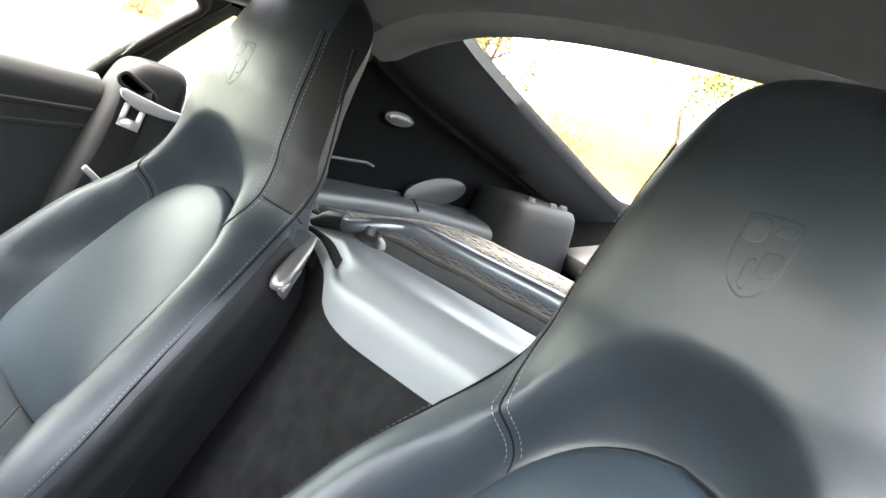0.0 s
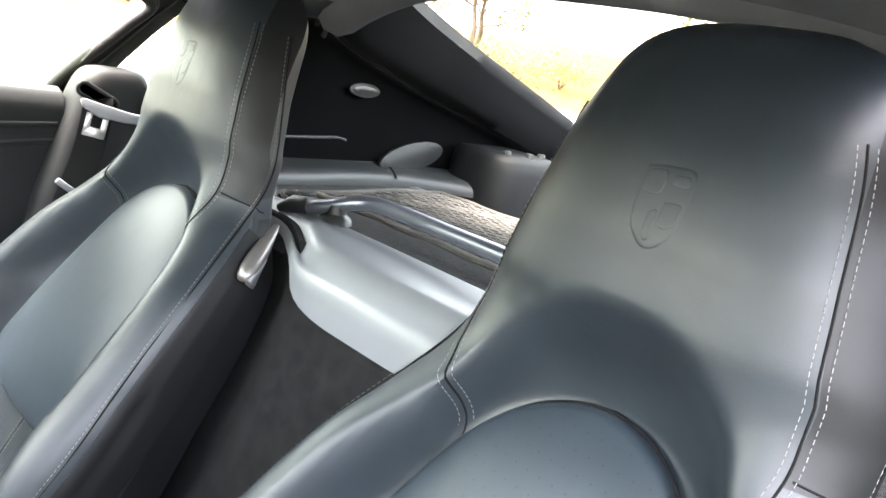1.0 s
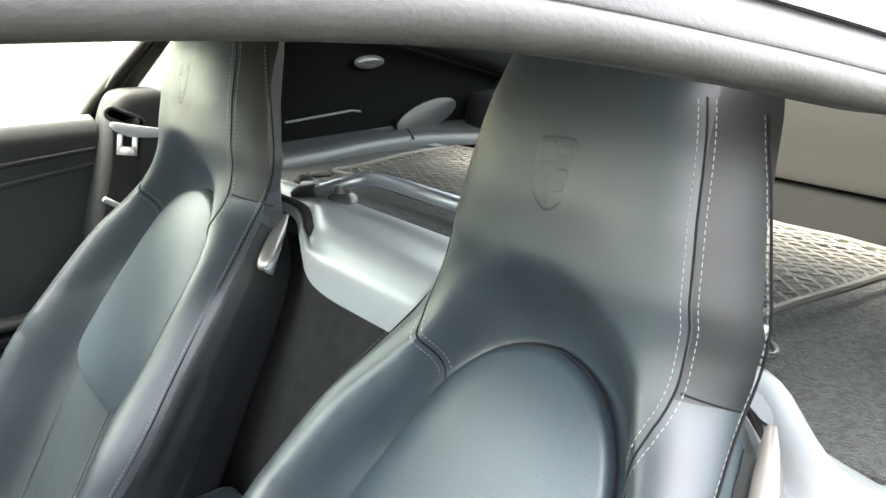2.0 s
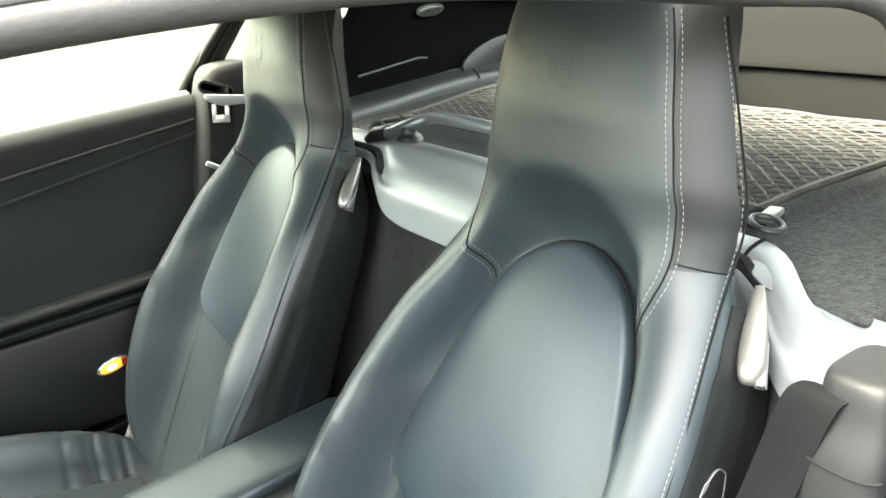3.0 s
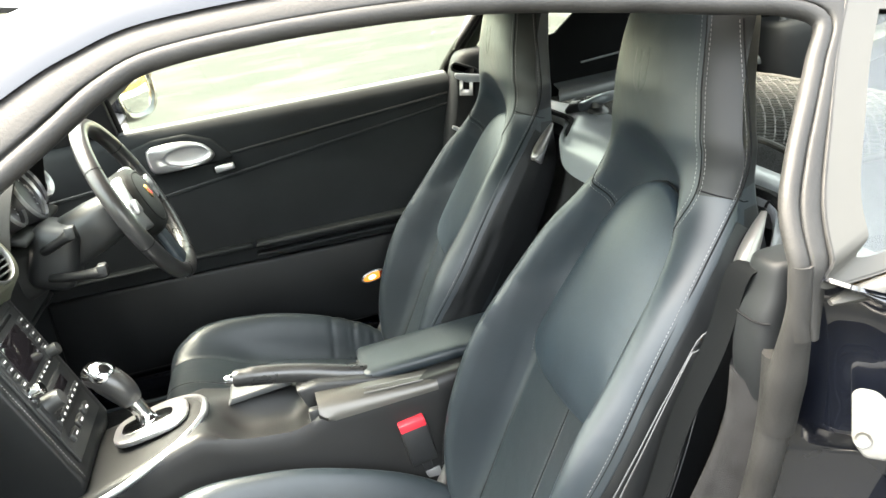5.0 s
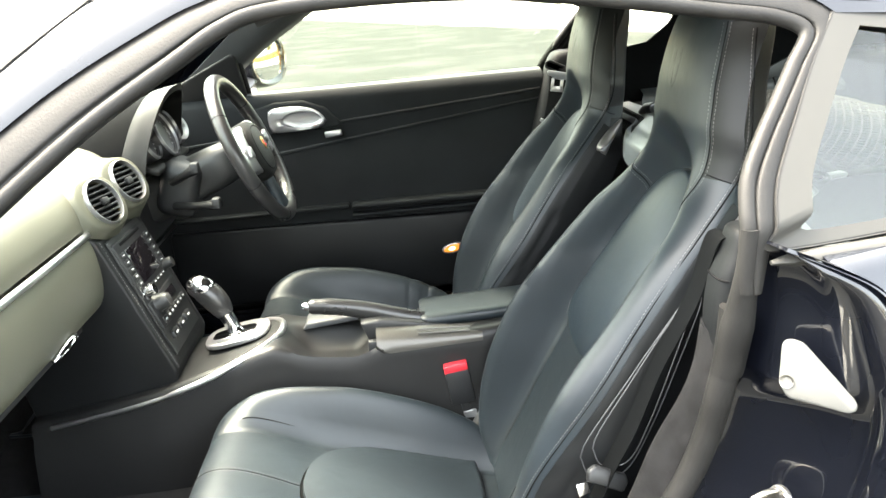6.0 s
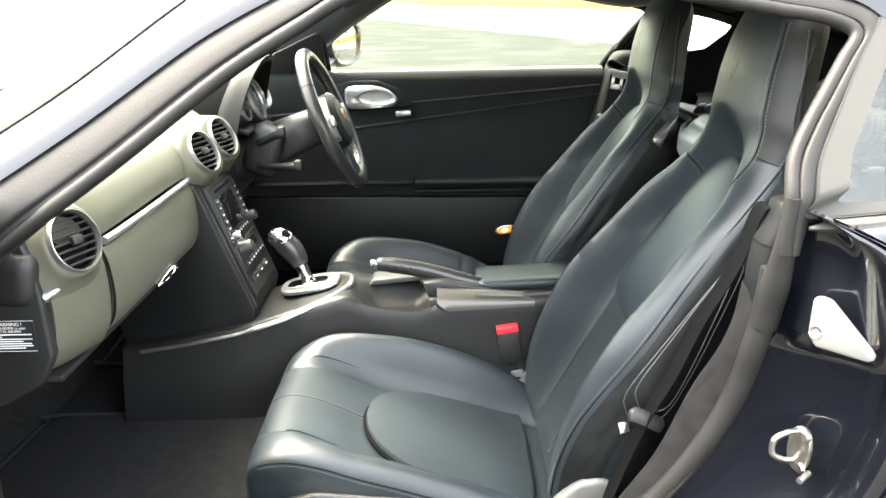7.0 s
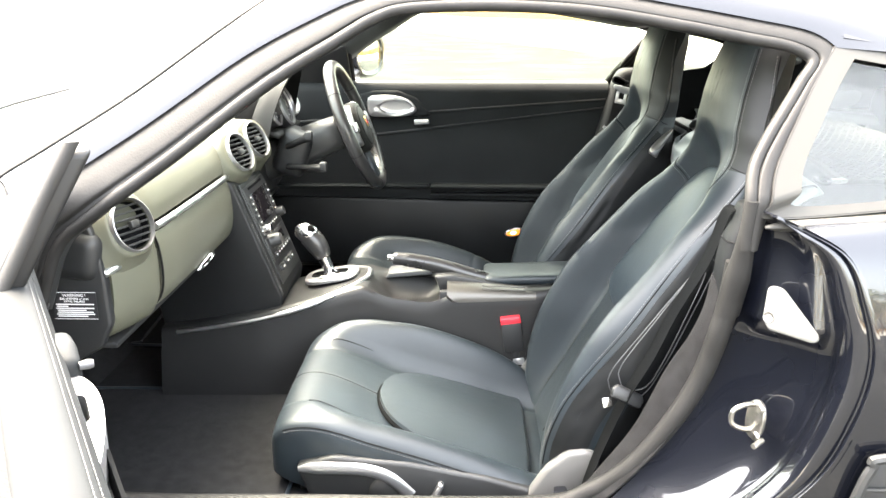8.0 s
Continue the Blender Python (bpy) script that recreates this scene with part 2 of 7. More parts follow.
def ellipse(a, b, n=32, p=2.0):
    return [(a * math.copysign(abs(math.cos(q)) ** (2 / p), math.cos(q)), b * math.copysign(abs(math.sin(q)) ** (2 / p), math.sin(q))) for q in [2 * math.pi * j / n for j in range(n)]]


def plate(outline, m, thick, bevel=0.002):
    """A flat plate with a 2D outline in the x-y plane of m, thick along its z."""
    bm = prism(outline, "z", 0, thick, bevel)
    bm.transform(m)
    return bm


def join(bms):
    """One bmesh out of several."""
    out = bmesh.new()
    for b in bms:
        me = bpy.data.meshes.new("tmp")
        b.to_mesh(me)
        b.free()
        out.from_mesh(me)
        bpy.data.meshes.remove(me)
    return out


def stitches(pts, normals, length=0.0036, gap=0.0022, width=0.00058):
    """Short threads along a line, each a small raised bar."""
    verts, faces = [], []
    p = [Vector(q) for q in pts]
    total, k = 0.0, 0
    seglen = [(p[i + 1] - p[i]).length for i in range(len(p) - 1)]
    full = sum(seglen)

    def at(d):
        i = 0
        while i < len(seglen) - 1 and d > seglen[i]:
            d -= seglen[i]
            i += 1
        f = min(1.0, d / max(seglen[i], 1e-9))
        return p[i].lerp(p[i + 1], f), Vector(normals[i])
    while total + length < full:
        a, n = at(total)
        b, _ = at(total + length)
        d = (b - a).normalized()
        s = d.cross(n).normalized() * width / 2
        up = n * width * 0.55
        base = len(verts)
        verts += [a - s, a + s, b + s, b - s, a.lerp(b, 0.25) + up, a.lerp(b, 0.75) + up]
        faces += [(base, base + 1, base + 4), (base + 1, base + 2, base + 5, base + 4), (base + 2, base + 3, base + 5), (base + 3, base, base + 4, base + 5)]
        total += length + gap
    bm = bmesh.new()
    me = bpy.data.meshes.new("tmp")
    me.from_pydata([tuple(v) for v in verts], [], faces)
    bm.from_mesh(me)
    bpy.data.meshes.remove(me)
    return bm


# ---- car seats ----
# backrest stations: x, z, recline, half width, bolster, flat share, roundness, depth, hollow
BACK = [
    (-0.078, 0.205, 32, 0.225, 0.015, 0.66, 0, 0.09, 0), (-0.055, 0.25, 32, 0.245, 0.05, 0.66, 0, 0.085, 0),
    (-0.013, 0.32, 31, 0.256, 0.085, 0.66, 0, 0.08, 0), (0.032, 0.40, 30, 0.259, 0.102, 0.66, 0, 0.075, 0),
    (0.087, 0.497, 30, 0.258, 0.105, 0.66, 0, 0.07, 0), (0.146, 0.60, 30, 0.250, 0.085, 0.615, 0, 0.065, 0),
    (0.200, 0.70, 28, 0.231, 0.068, 0.57, 0.1, 0.065, 0), (0.222, 0.77, 17, 0.208, 0.044, 0.50, 0.35, 0.075, 0),
    (0.226, 0.83, 8, 0.181, 0.018, 0.40, 0.7, 0.085, 0), (0.224, 0.870, 5, 0.174, 0.004, 0.4, 0.9, 0.095, 0), (0.223, 0.898, 5, 0.172, 0.0, 0.4, 1.0, 0.098, 0),
    (0.223, 0.916, 5, 0.168, 0, 0.4, 1.0, 0.10, 0), (0.227, 0.95, 6, 0.161, 0, 0.4, 1.05, 0.10, 0), (0.231, 0.98, 8, 0.1555, 0, 0.4, 1.1, 0.098, 0), (0.244, 1.03, 14, 0.148, 0, 0.4, 1.15, 0.092, 0),
    (0.262, 1.073, 22, 0.140, 0, 0.4, 1.15, 0.08, 0), (0.283, 1.106, 36, 0.130, 0, 0.4, 1.0, 0.064, 0), (0.303, 1.122, 52, 0.116, 0, 0.4, 0.7, 0.045, 0),
    (0.320, 1.1285, 66, 0.094, 0, 0.4, 0.4, 0.03, 0), (0.332, 1.130, 75, 0.06, 0, 0.4, 0.1, 0.02, 0),
]
# cushion stations: x, z, half width, bolster, depth
CUSH = [
    (-0.634, 0.285, 0.17, 0.0, 0.05), (-0.630, 0.322, 0.205, 0.005, 0.09), (-0.612, 0.348, 0.224, 0.014, 0.12), (-0.58, 0.357, 0.234, 0.030, 0.14), (-0.54, 0.351, 0.240, 0.054, 0.14),
    (-0.49, 0.331, 0.245, 0.079, 0.13), (-0.431, 0.302, 0.248, 0.103, 0.11), (-0.35, 0.272, 0.251, 0.120, 0.09), (-0.25, 0.240, 0.253, 0.120, 0.07),
    (-0.16, 0.212, 0.255, 0.107, 0.05), (-0.09, 0.196, 0.252, 0.074, 0.04), (-0.05, 0.19, 0.24, 0.03, 0.03),
]


def bolster(a, b, a0):
    """Height of a side bolster at the share a of the half width."""
    if a <= a0:
        return 0.0
    u = (a - a0) / (1 - a0)
    if u < 0.5:
        s = u / 0.5
        return b * s * s * (3 - 2 * s)
    q = (u - 0.5) / 0.5
    return b * (0.12 + 0.88 * math.sqrt(max(0.0, 1 - q ** 2.4)))


def side_profile(a, w, b, a0, k, depth, hollow):
    """Lateral place and height for a signed share a: 0 middle, 1 edge, 2 middle of the back."""
    s, a = math.copysign(1, a), abs(a)
    if a <= 1:
        y = w * a
        h = bolster(a, b, a0) - k * (0.026 * a ** 2.4 + 0.026 * a ** 7)
        h -= hollow * math.exp(-(y / (0.02 + 0.085 * math.sqrt(max(hollow, 0.0) / 0.06))) ** 6)
        return s * y, max(h, -0.85 * depth - hollow)
    h1 = max(0.12 * b - k * 0.052, -0.85 * depth)
    u = a - 1
    y = w * (1 - 0.03 * u) if u < 0.45 else w * (0.9865 * math.cos((u - 0.45) / 0.55 * math.pi / 2) ** 0.55 if u < 1 else 0)
    h = h1 + (-depth - h1) * math.sin(min(1, u / 0.6) * math.pi / 2)
    y = max(0.0, y - 0.85 * max(0.0, min(1.0, (k - 0.35) / 0.5)) * (h1 - h) * (1 if u < 0.6 else max(0.0, (2 - a) / 0.4 if a > 1.6 else 1)))
    return s * y, h


def station(table, column, v):
    """All values of a table at the height or place v of one of its columns, smoothly."""
    vals = [r[column] for r in table]
    i = 0
    while i < len(vals) - 2 and v > vals[i + 1]:
        i += 1
    f = (v - vals[i]) / max(1e-9, vals[i + 1] - vals[i])
    p = np.array([table[max(i - 1, 0)], table[i], table[i + 1], table[min(i + 2, len(vals) - 1)]], float)
    a, b, c, d = p
    return 0.5 * (2 * b + (c - a) * f + (2 * a - 5 * b + 4 * c - d) * f * f + (3 * b - a - 3 * c + d) * f ** 3)


def back_row(r):
    x, z, rec, w, b, a0, k, depth, hollow = r
    n = Vector((-math.cos(radians(rec)), 0, math.sin(radians(rec))))
    lean = -0.033 * min(1.0, max(0.0, (z - 0.60) / 0.30))

    def at(a):
        y, h = side_profile(a, w, b, a0, k, depth, hollow)
        p = Vector((x, y, z)) + n * h
        back = 0.087 + (p.z - 0.497) * 0.566 + 0.004
        if abs(a) < 1 and p.x < back and p.z > 0.62:
            # recess that leads from the headrest down to the top of the centre panel
            lo, hi = 0.0, 1.0
            for _ in range(14):
                e = (lo + hi) / 2
                zc, ay, az = 0.737 + 0.022 * e, 0.1135 + 0.0215 * e, 0.0815 + 0.0775 * e
                yy = y - 0.006
                inside = abs(yy) < ay + 0.42 * (zc - p.z) if p.z < zc else (yy / ay) ** 2 + ((p.z - zc) / az) ** 2 < 1
                lo, hi = (lo, e) if inside else (e, hi)
            g = (1 - lo) ** 1.25 if lo < 0.9999 else 0.0
            p.x += (back - p.x) * min(1.0, g) * min(1.0, (p.z - 0.62) / 0.06)
        p.y += lean
        return p
    return at


def cush_row(r):
    """The cushion's bolster towards the tunnel is tall, the one by the door is worn low; both meet the middle in a crease."""
    x, z, w, b, depth = r

    def at(a):
        y, h = side_profile(a, w, 0.0 if abs(a) <= 1 else b, 0.6, 0.35, depth, 0)
        s = abs(a)
        if s <= 1:
            top, edge, foot = b * (1.0 if a > 0 else 0.52), 0.12 * b, 0.022 * min(1.0, b / 0.05)
            top = max(top, foot * 1.15)
            if 0.60 <= s < 0.68:
                q = (s - 0.60) / 0.08
                h += foot * q * q * (3 - 2 * q)
            elif 0.68 <= s < 0.86:
                h += foot + (top - foot) * math.sin((s - 0.68) / 0.18 * math.pi / 2)
            elif s >= 0.86:
                h += edge + (top - edge) * math.sqrt(max(0.0, 1 - ((s - 0.86) / 0.14) ** 2.4))
        return Vector((x, y, z + h))
    return at


def on_back(v, a):
    return back_row(station(BACK, 1, v))(a)


def on_cush(v, a):
    return cush_row(station(CUSH, 0, v))(a)


def flank_y(x, z, s):
    """Lateral place of the backrest's side at a given x and z."""
    v = z
    for _ in range(8):
        st = station(BACK, 1, min(1.06, max(0.22, v)))
        rec = radians(st[2])
        up = (st[0] - x) * math.cos(rec) + (z - st[1]) * math.sin(rec)
        v = z - up * math.sin(rec)
    far = 0.0
    for a in np.linspace(0.80, 1.45, 60):
        y, hh = side_profile(a, st[3], st[4], st[5], st[6], st[7], 0)
        if hh >= up - 0.003:
            far = max(far, y)
    return s * (far if far else st[3]) - 0.033 * min(1.0, max(0.0, (v - 0.60) / 0.30))


def normal_of(fn, v, a):
    e = 0.004
    n = (fn(v + e, a) - fn(v - e, a)).cross(fn(v, a + 0.03) - fn(v, a - 0.03)).normalized()
    return n


def line_on(fn, pts, n, outward, lift=0.0):
    """Points and normals of a line over a padded surface."""
    out, nor = [], []
    for v, a in spline(pts, n):
        nn = normal_of(fn, v, a)
        p = fn(v, a)
        if nn.dot(p - outward) < 0:
            nn = -nn
        out.append(p + nn * lift)
        nor.append(nn)
    return out, nor


def shifted(pts, nor, d):
    res = []
    for i, p in enumerate(pts):
        t = (pts[min(i + 1, len(pts) - 1)] - pts[max(i - 1, 0)]).normalized()
        res.append(p + t.cross(nor[i]) * d + nor[i] * 0.0008)
    return res


SHARES = sorted({round(s, 4) for s in list(np.linspace(-1, 1, 65)) + [-0.985, -0.955, 0.955, 0.985]})
LOOP = SHARES + [1.06, 1.13, 1.2, 1.3, 1.4, 1.5, 1.6, 1.7, 1.8, 1.9] + [2.0] + [-1.9, -1.8, -1.7, -1.6, -1.5, -1.4, -1.3, -1.2, -1.13, -1.06]
INSIDE = Vector((2.0, 0, 0.60))


def dome(outline, place, rim, top):
    """A padded panel over an outline; place(p, h) gives the point at height h."""
    cx = sum(p[0] for p in outline) / len(outline)
    cy = sum(p[1] for p in outline) / len(outline)
    rows = []
    for r in (0.02, 0.2, 0.38, 0.54, 0.66, 0.76, 0.84, 0.90, 0.945, 0.972, 0.988):
        h = rim + (top - rim) * (1 - r ** 3.2) - (rim * 0.35 if r > 0.98 else 0)
        rows.append([place((cx + (p[0] - cx) * r, cy + (p[1] - cy) * r), h) for p in outline])
    for r, h in ((0.998, rim * 0.25), (1.0, -0.012)):
        rows.append([place((cx + (p[0] - cx) * r, cy + (p[1] - cy) * r), h) for p in outline])
    bm = grid(rows, close_v=True)
    bm.verts.ensure_lookup_table()
    bm.faces.new(bm.verts[:len(outline)])
    bmesh.ops.recalc_face_normals(bm, faces=bm.faces)
    return bm


def make_seat():
    seat = empty("sports_seat", (0, 0, 0.19), "black leather sports car seat with integrated headrest and pale stitching", "seat", "front seats")
    made = []

    def add(name, bm, mat, label="", sharp=50):
        ob = part(name, bm, mat, None, label, sharp)
        made.append(ob)
        return ob

    zs = list(np.linspace(0.205, 1.07, 120)) + list(np.linspace(1.075, 1.1298, 22))
    rows = [[back_row(station(BACK, 1, z))(a) for a in LOOP] for z in zs]
    rows += [[back_row(BACK[-1])(a) for a in LOOP]]
    rest = add("backrest", grid(rows, close_v=True, cap=True), LEATHER)
    rest.data.materials.append(FLANK)
    for face in rest.data.polygons:
        if min(abs(LOOP[k % len(LOOP)]) for k in face.vertices) > 1.08 and face.center.z < 0.82:
            face.material_index = 1
        # headrest sides are leather too; their shade is put in as this darker colour
        turns = [LOOP[k % len(LOOP)] for k in face.vertices]
        if face.center.z > 0.845 and (max(turns) < -0.77 or min(turns) > 0.90 or min(abs(q) for q in turns) > 1.0):
            face.material_index = 1
    xs = np.linspace(-0.634, -0.05, 130)
    xs = sorted(set(list(xs) + [-0.632, -0.628, -0.62]))
    rows = [[cush_row(station(CUSH, 0, x))(a) for a in LOOP] for x in xs]
    add("seat_cushion", grid(rows, close_v=True, cap=True), LEATHER)

    # padded centre panels
    half = [(0, 0.820), (0.035, 0.814), (0.070, 0.797), (0.097, 0.770), (0.115, 0.737), (0.131, 0.695), (0.150, 0.64), (0.166, 0.585), (0.176, 0.548), (0.172, 0.527), (0.15, 0.511), (0.11, 0.501), (0.05, 0.496), (0, 0.495)]
    smooth = [tuple(p) for p in spline(half, 40)]
    outline = smooth + [(-y, z) for y, z in reversed(smooth[1:-1])]

    def on_panel(p, h):
        y, z = p
        x = 0.087 + (z - 0.497) * 0.566
        return Vector((x - 0.866 * h, y - 0.024 * min(1.0, max(0.0, (z - 0.60) / 0.30)), z + 0.5 * h))
    add("back_panel", dome(outline, on_panel, 0.013, 0.031), LEATHER_PERF, "smooth black leather centre panel with fine perforations")
    # dark line in the groove round the panel, put in for its shade
    rim = [on_panel(p, 0.0035) for p in outline]
    add("panel_piping", tube(rim, 0.0015, 6, closed=True), SEAM)
    chalf = [(-0.435, 0.0), (-0.431, 0.04), (-0.418, 0.08), (-0.392, 0.118), (-0.350, 0.148), (-0.30, 0.161), (-0.24, 0.166), (-0.18, 0.168), (-0.11, 0.168)]
    cs = [tuple(p) for p in spline(chalf, 30)]
    coutline = [(-0.105, y) for y in (-0.10, -0.05, 0, 0.05, 0.10)][::-1]
    coutline = cs + coutline + [(x, -y) for x, y in reversed(cs[1:])]

    def on_base(p, h):
        z = station(CUSH, 0, p[0])[1]
        return Vector((p[0], p[1], z + h))
    add("cushion_panel", dome(coutline, on_base, 0.017, 0.026), LEATHER, "smooth black leather cushion panel")
    # black tube in the cushion groove, put in for the soft shade there
    add("panel_piping", tube([on_base((x, -y), 0.005) for x, y in reversed(cs[1:])] + [on_base(p, 0.005) for p in cs], 0.0050, 8), ROUGH_BLACK)

    # seams and stitching
    w_at = lambda z: station(BACK, 1, z)[3]
    seams = []
    for s in (-1, 1):
        wrap = ((0.120, 0.748), (0.123, 0.768), (0.130, 0.790), (0.142, 0.82), (0.155, 0.85), (0.158, 0.90), (0.155, 0.97), (0.148, 1.03), (0.134, 1.065))
        line = [(z, s * y / w_at(z)) for y, z in wrap if s > 0] or [(z, s * y / w_at(z)) for y, z in ((0.128, 0.722), (0.1285, 0.745), (0.130, 0.768), (0.1325, 0.79), (0.135, 0.82), (0.137, 0.85), (0.132, 0.90), (0.123, 0.97), (0.114, 1.03), (0.104, 1.065))]
        pts, nor = line_on(on_back, line, 70, INSIDE)
        seams.append(tube(pts, 0.0011, 5))
        for d in (-0.0062, 0.0062):
            add("stitching", stitches(shifted(pts, nor, d), nor), THREAD)
        if s < 0:
            pts, nor = line_on(on_back, [(0.85, s * 0.80), (0.847, s * 0.9), (0.843, s * 1.0), (0.838, s * 1.1), (0.836, s * 1.2)], 16, INSIDE)
            seams.append(tube(pts, 0.0010, 5))
        side = [(-0.094, 0.262), (-0.085, 0.336), (-0.046, 0.433), (0.048, 0.56), (0.10, 0.636), (0.17, 0.73), (0.25, 0.822), (0.278, 0.87), (0.288, 0.93), (0.294, 1.0), (0.304, 1.06)]
        pts, nor = [], []
        for x, z in spline(side, 110):
            pts.append(Vector((x, flank_y(x, z, s), z)))
            nor.append(Vector((-0.35, s, 0)).normalized())
        pts = [Vector(q) for q in spline([sum(pts[max(0, i - 4):i + 5], Vector()) / len(pts[max(0, i - 4):i + 5]) for i in range(0, 110, 3)], 150)]
        nor = [nor[0]] * len(pts)
        seams.append(tube([q + Vector((0, s * 0.0006, 0)) for q in pts], 0.0012, 5))
        add("stitching", stitches([q + Vector((0, s * 0.0012, 0)) for q in shifted(pts, nor, s * 0.0050)], nor), THREAD)
        crease = [(0.535, s * 0.68), (0.45, s * 0.665), (0.36, s * 0.66), (0.26, s * 0.66)]
        pts, nor = line_on(on_back, crease, 24, INSIDE)
        seams.append(tube(pts, 0.0012, 5))
        for d in (-0.005, 0.005):
            add("stitching", stitches(shifted(pts, nor, d), nor), THREAD)
        cedge = [(-0.60, s * 1.0), (-0.5, s * 0.985), (-0.38, s * 0.98), (-0.25, s * 0.98), (-0.13, s * 0.985)]
        pts, nor = line_on(on_cush, cedge, 60, Vector((-0.35, 0, 0.24)))
        seams.append(tube(pts, 0.0014, 5))
        add("stitching", stitches(shifted(pts, nor, 0.005), nor), THREAD)
        cre = [(-0.56, s * 0.672), (-0.45, s * 0.678), (-0.30, s * 0.68), (-0.12, s * 0.68)]
        pts, nor = line_on(on_cush, cre, 24, Vector((-0.35, 0, 0.1)))
        seams.append(tube(pts, 0.0012, 5))
    pts, nor = line_on(on_back, [(0.492, 0), (0.40, 0), (0.30, 0), (0.225, 0)], 30, INSIDE)
    seams.append(tube(pts, 0.0010, 5))
    for d in (-0.005, 0.005):
        add("stitching", stitches(shifted(pts, nor, d), nor), THREAD)
    pts, nor = line_on(on_cush, [(-0.629, 0), (-0.60, 0), (-0.52, 0), (-0.437, 0)], 30, Vector((-0.35, 0, 0.1)))
    seams.append(tube(pts, 0.0010, 5))
    for d in (-0.005, 0.005):
        add("stitching", stitches(shifted(pts, nor, d), nor), THREAD)
    add("seam", join(seams), SEAM)

    # embossed shield on the headrest
    def emboss(pts, lift):
        w = station(BACK, 1, 0.995)[3]
        cu, cv = sum(p[0] for p in pts) / len(pts), sum(p[1] for p in pts) / len(pts)
        rows = []
        for g, h in ((1.0, -0.0004), (0.95, lift * 0.8), (0.88, lift), (0.5, lift), (0.03, lift)):
            rows.append(line_on(on_back, [(0.990 + 0.74 * (cv + (v - cv) * g), (0.004 - 0.74 * (cu + (u - cu) * g)) / w) for u, v in pts], 4 * len(pts), INSIDE, h)[0][:-1])
        return grid(rows, close_v=True)
    sh = [(-0.028, 0.038), (0, 0.041), (0.028, 0.038), (0.028, 0.0), (0.022, -0.024), (0, -0.042), (-0.022, -0.024), (-0.028, 0.0), (-0.028, 0.038)]
    add("embossed_shield", emboss(sh, 0.0002), LEATHER, "shield pressed into the leather", 80)
    for block in (((-0.024, 0.033), (-0.004, 0.035), (-0.004, 0.014), (-0.024, 0.013)), ((0.004, 0.008), (0.023, 0.008), (0.021, -0.014), (0.004, -0.016)), ((-0.008, -0.004), (0.0, -0.002), (0.0, -0.030), (-0.008, -0.028)), ((0.006, 0.033), (0.022, 0.033), (0.022, 0.024), (0.006, 0.024))):
        add("embossed_field", emboss([*block, block[0]], 0.00035), LEATHER, "", 80)

    # smooth dark side shell behind the outer seam
    for s in (-1, 1):
        line = spline([(-0.094, 0.262), (-0.085, 0.336), (-0.046, 0.433), (0.048, 0.56), (0.10, 0.636), (0.17, 0.73), (0.250, 0.822)], 60)
        rows = []
        for i, (x, z) in enumerate(line):
            t = line[min(i + 1, 59)] - line[max(i - 1, 0)]
            t = t / math.hypot(t[0], t[1])
            far = 0.074 - 0.030 * max(0.0, (i - 42) / 17)
            rows.append([Vector((x + t[1] * u, flank_y(x + t[1] * u, z - t[0] * u, s) + s * 0.0022, z - t[0] * u)) for u in np.linspace(0.0095, far, 9)])
        add("side_shell", sheet(rows, 0.0012 * -s), FLANK, "plain black side shell of the backrest", 80)

    # shell, pocket, catches and base
    pocket = [tuple(p) for p in spline([(0.018, 0.468), (0.032, 0.500), (0.095, 0.585), (0.168, 0.680), (0.186, 0.698), (0.198, 0.695), (0.196, 0.675), (0.150, 0.565), (0.115, 0.49), (0.09, 0.447), (0.065, 0.432), (0.03, 0.438), (0.018, 0.468)], 49)[:-1]]
    for s in (-1, 1):
        def hug(bm):
            """Lay a flat plate against the tapering side of the backrest."""
            for vert in bm.verts:
                vert.co.y = flank_y(vert.co.x, min(0.84, vert.co.z), s) + (vert.co.y - s * 0.254)
            return bm
        if s < 0:
            add("side_pocket", hug(prism(pocket, "y", s * 0.240, s * 0.2582, 0.0015, 2)), FLANK)
            inner = [(0.108 + (x - 0.108) * 0.80, 0.565 + (z - 0.565) * 0.86) for x, z in pocket]
            add("pocket_panel", hug(prism(inner, "y", s * 0.245, s * 0.2600, 0.0012, 2)), FLANK)
            # pale grey stands for light glinting on the pocket's two seams
            ring = [Vector((x, flank_y(x, min(0.84, z), s) + s * 0.0060, z)) for x, z in inner]
            add("pocket_seam", tube(ring, 0.0011, 5, closed=True), GREY_TRIM)
            ring = [Vector((x, flank_y(x, min(0.84, z), s) + s * 0.0040, z)) for x, z in pocket]
            add("pocket_seam", tube(ring, 0.0011, 5, closed=True), GREY_TRIM)
        base = [(-0.575, 0.275), (-0.50, 0.298), (-0.35, 0.285), (-0.20, 0.255), (-0.10, 0.225), (-0.06, 0.19), (-0.08, 0.175), (-0.54, 0.175)]
        add("base_trim", prism(base, "y", s * 0.225, s * 0.256, 0.01, 3), SATIN)
        hinge = [(-0.124, 0.205), (-0.120, 0.235), (-0.09, 0.282), (-0.05, 0.318), (-0.015, 0.325), (0.012, 0.312), (0.012, 0.285), (-0.02, 0.225), (-0.05, 0.185), (-0.10, 0.18)]
        add("hinge_cover", prism(hinge, "y", s * 0.24, s * 0.268, 0.009, 3), HINGE, "smooth grey plastic hinge cover")
        add("seat_rail", box((-0.30, s * 0.18, 0.197), (0.56, 0.035, 0.02), 0.004), STEEL)
        if s > 0:
            continue
        # leaf-shaped bezel standing off the side, with a bright pull at its foot
        rows = []
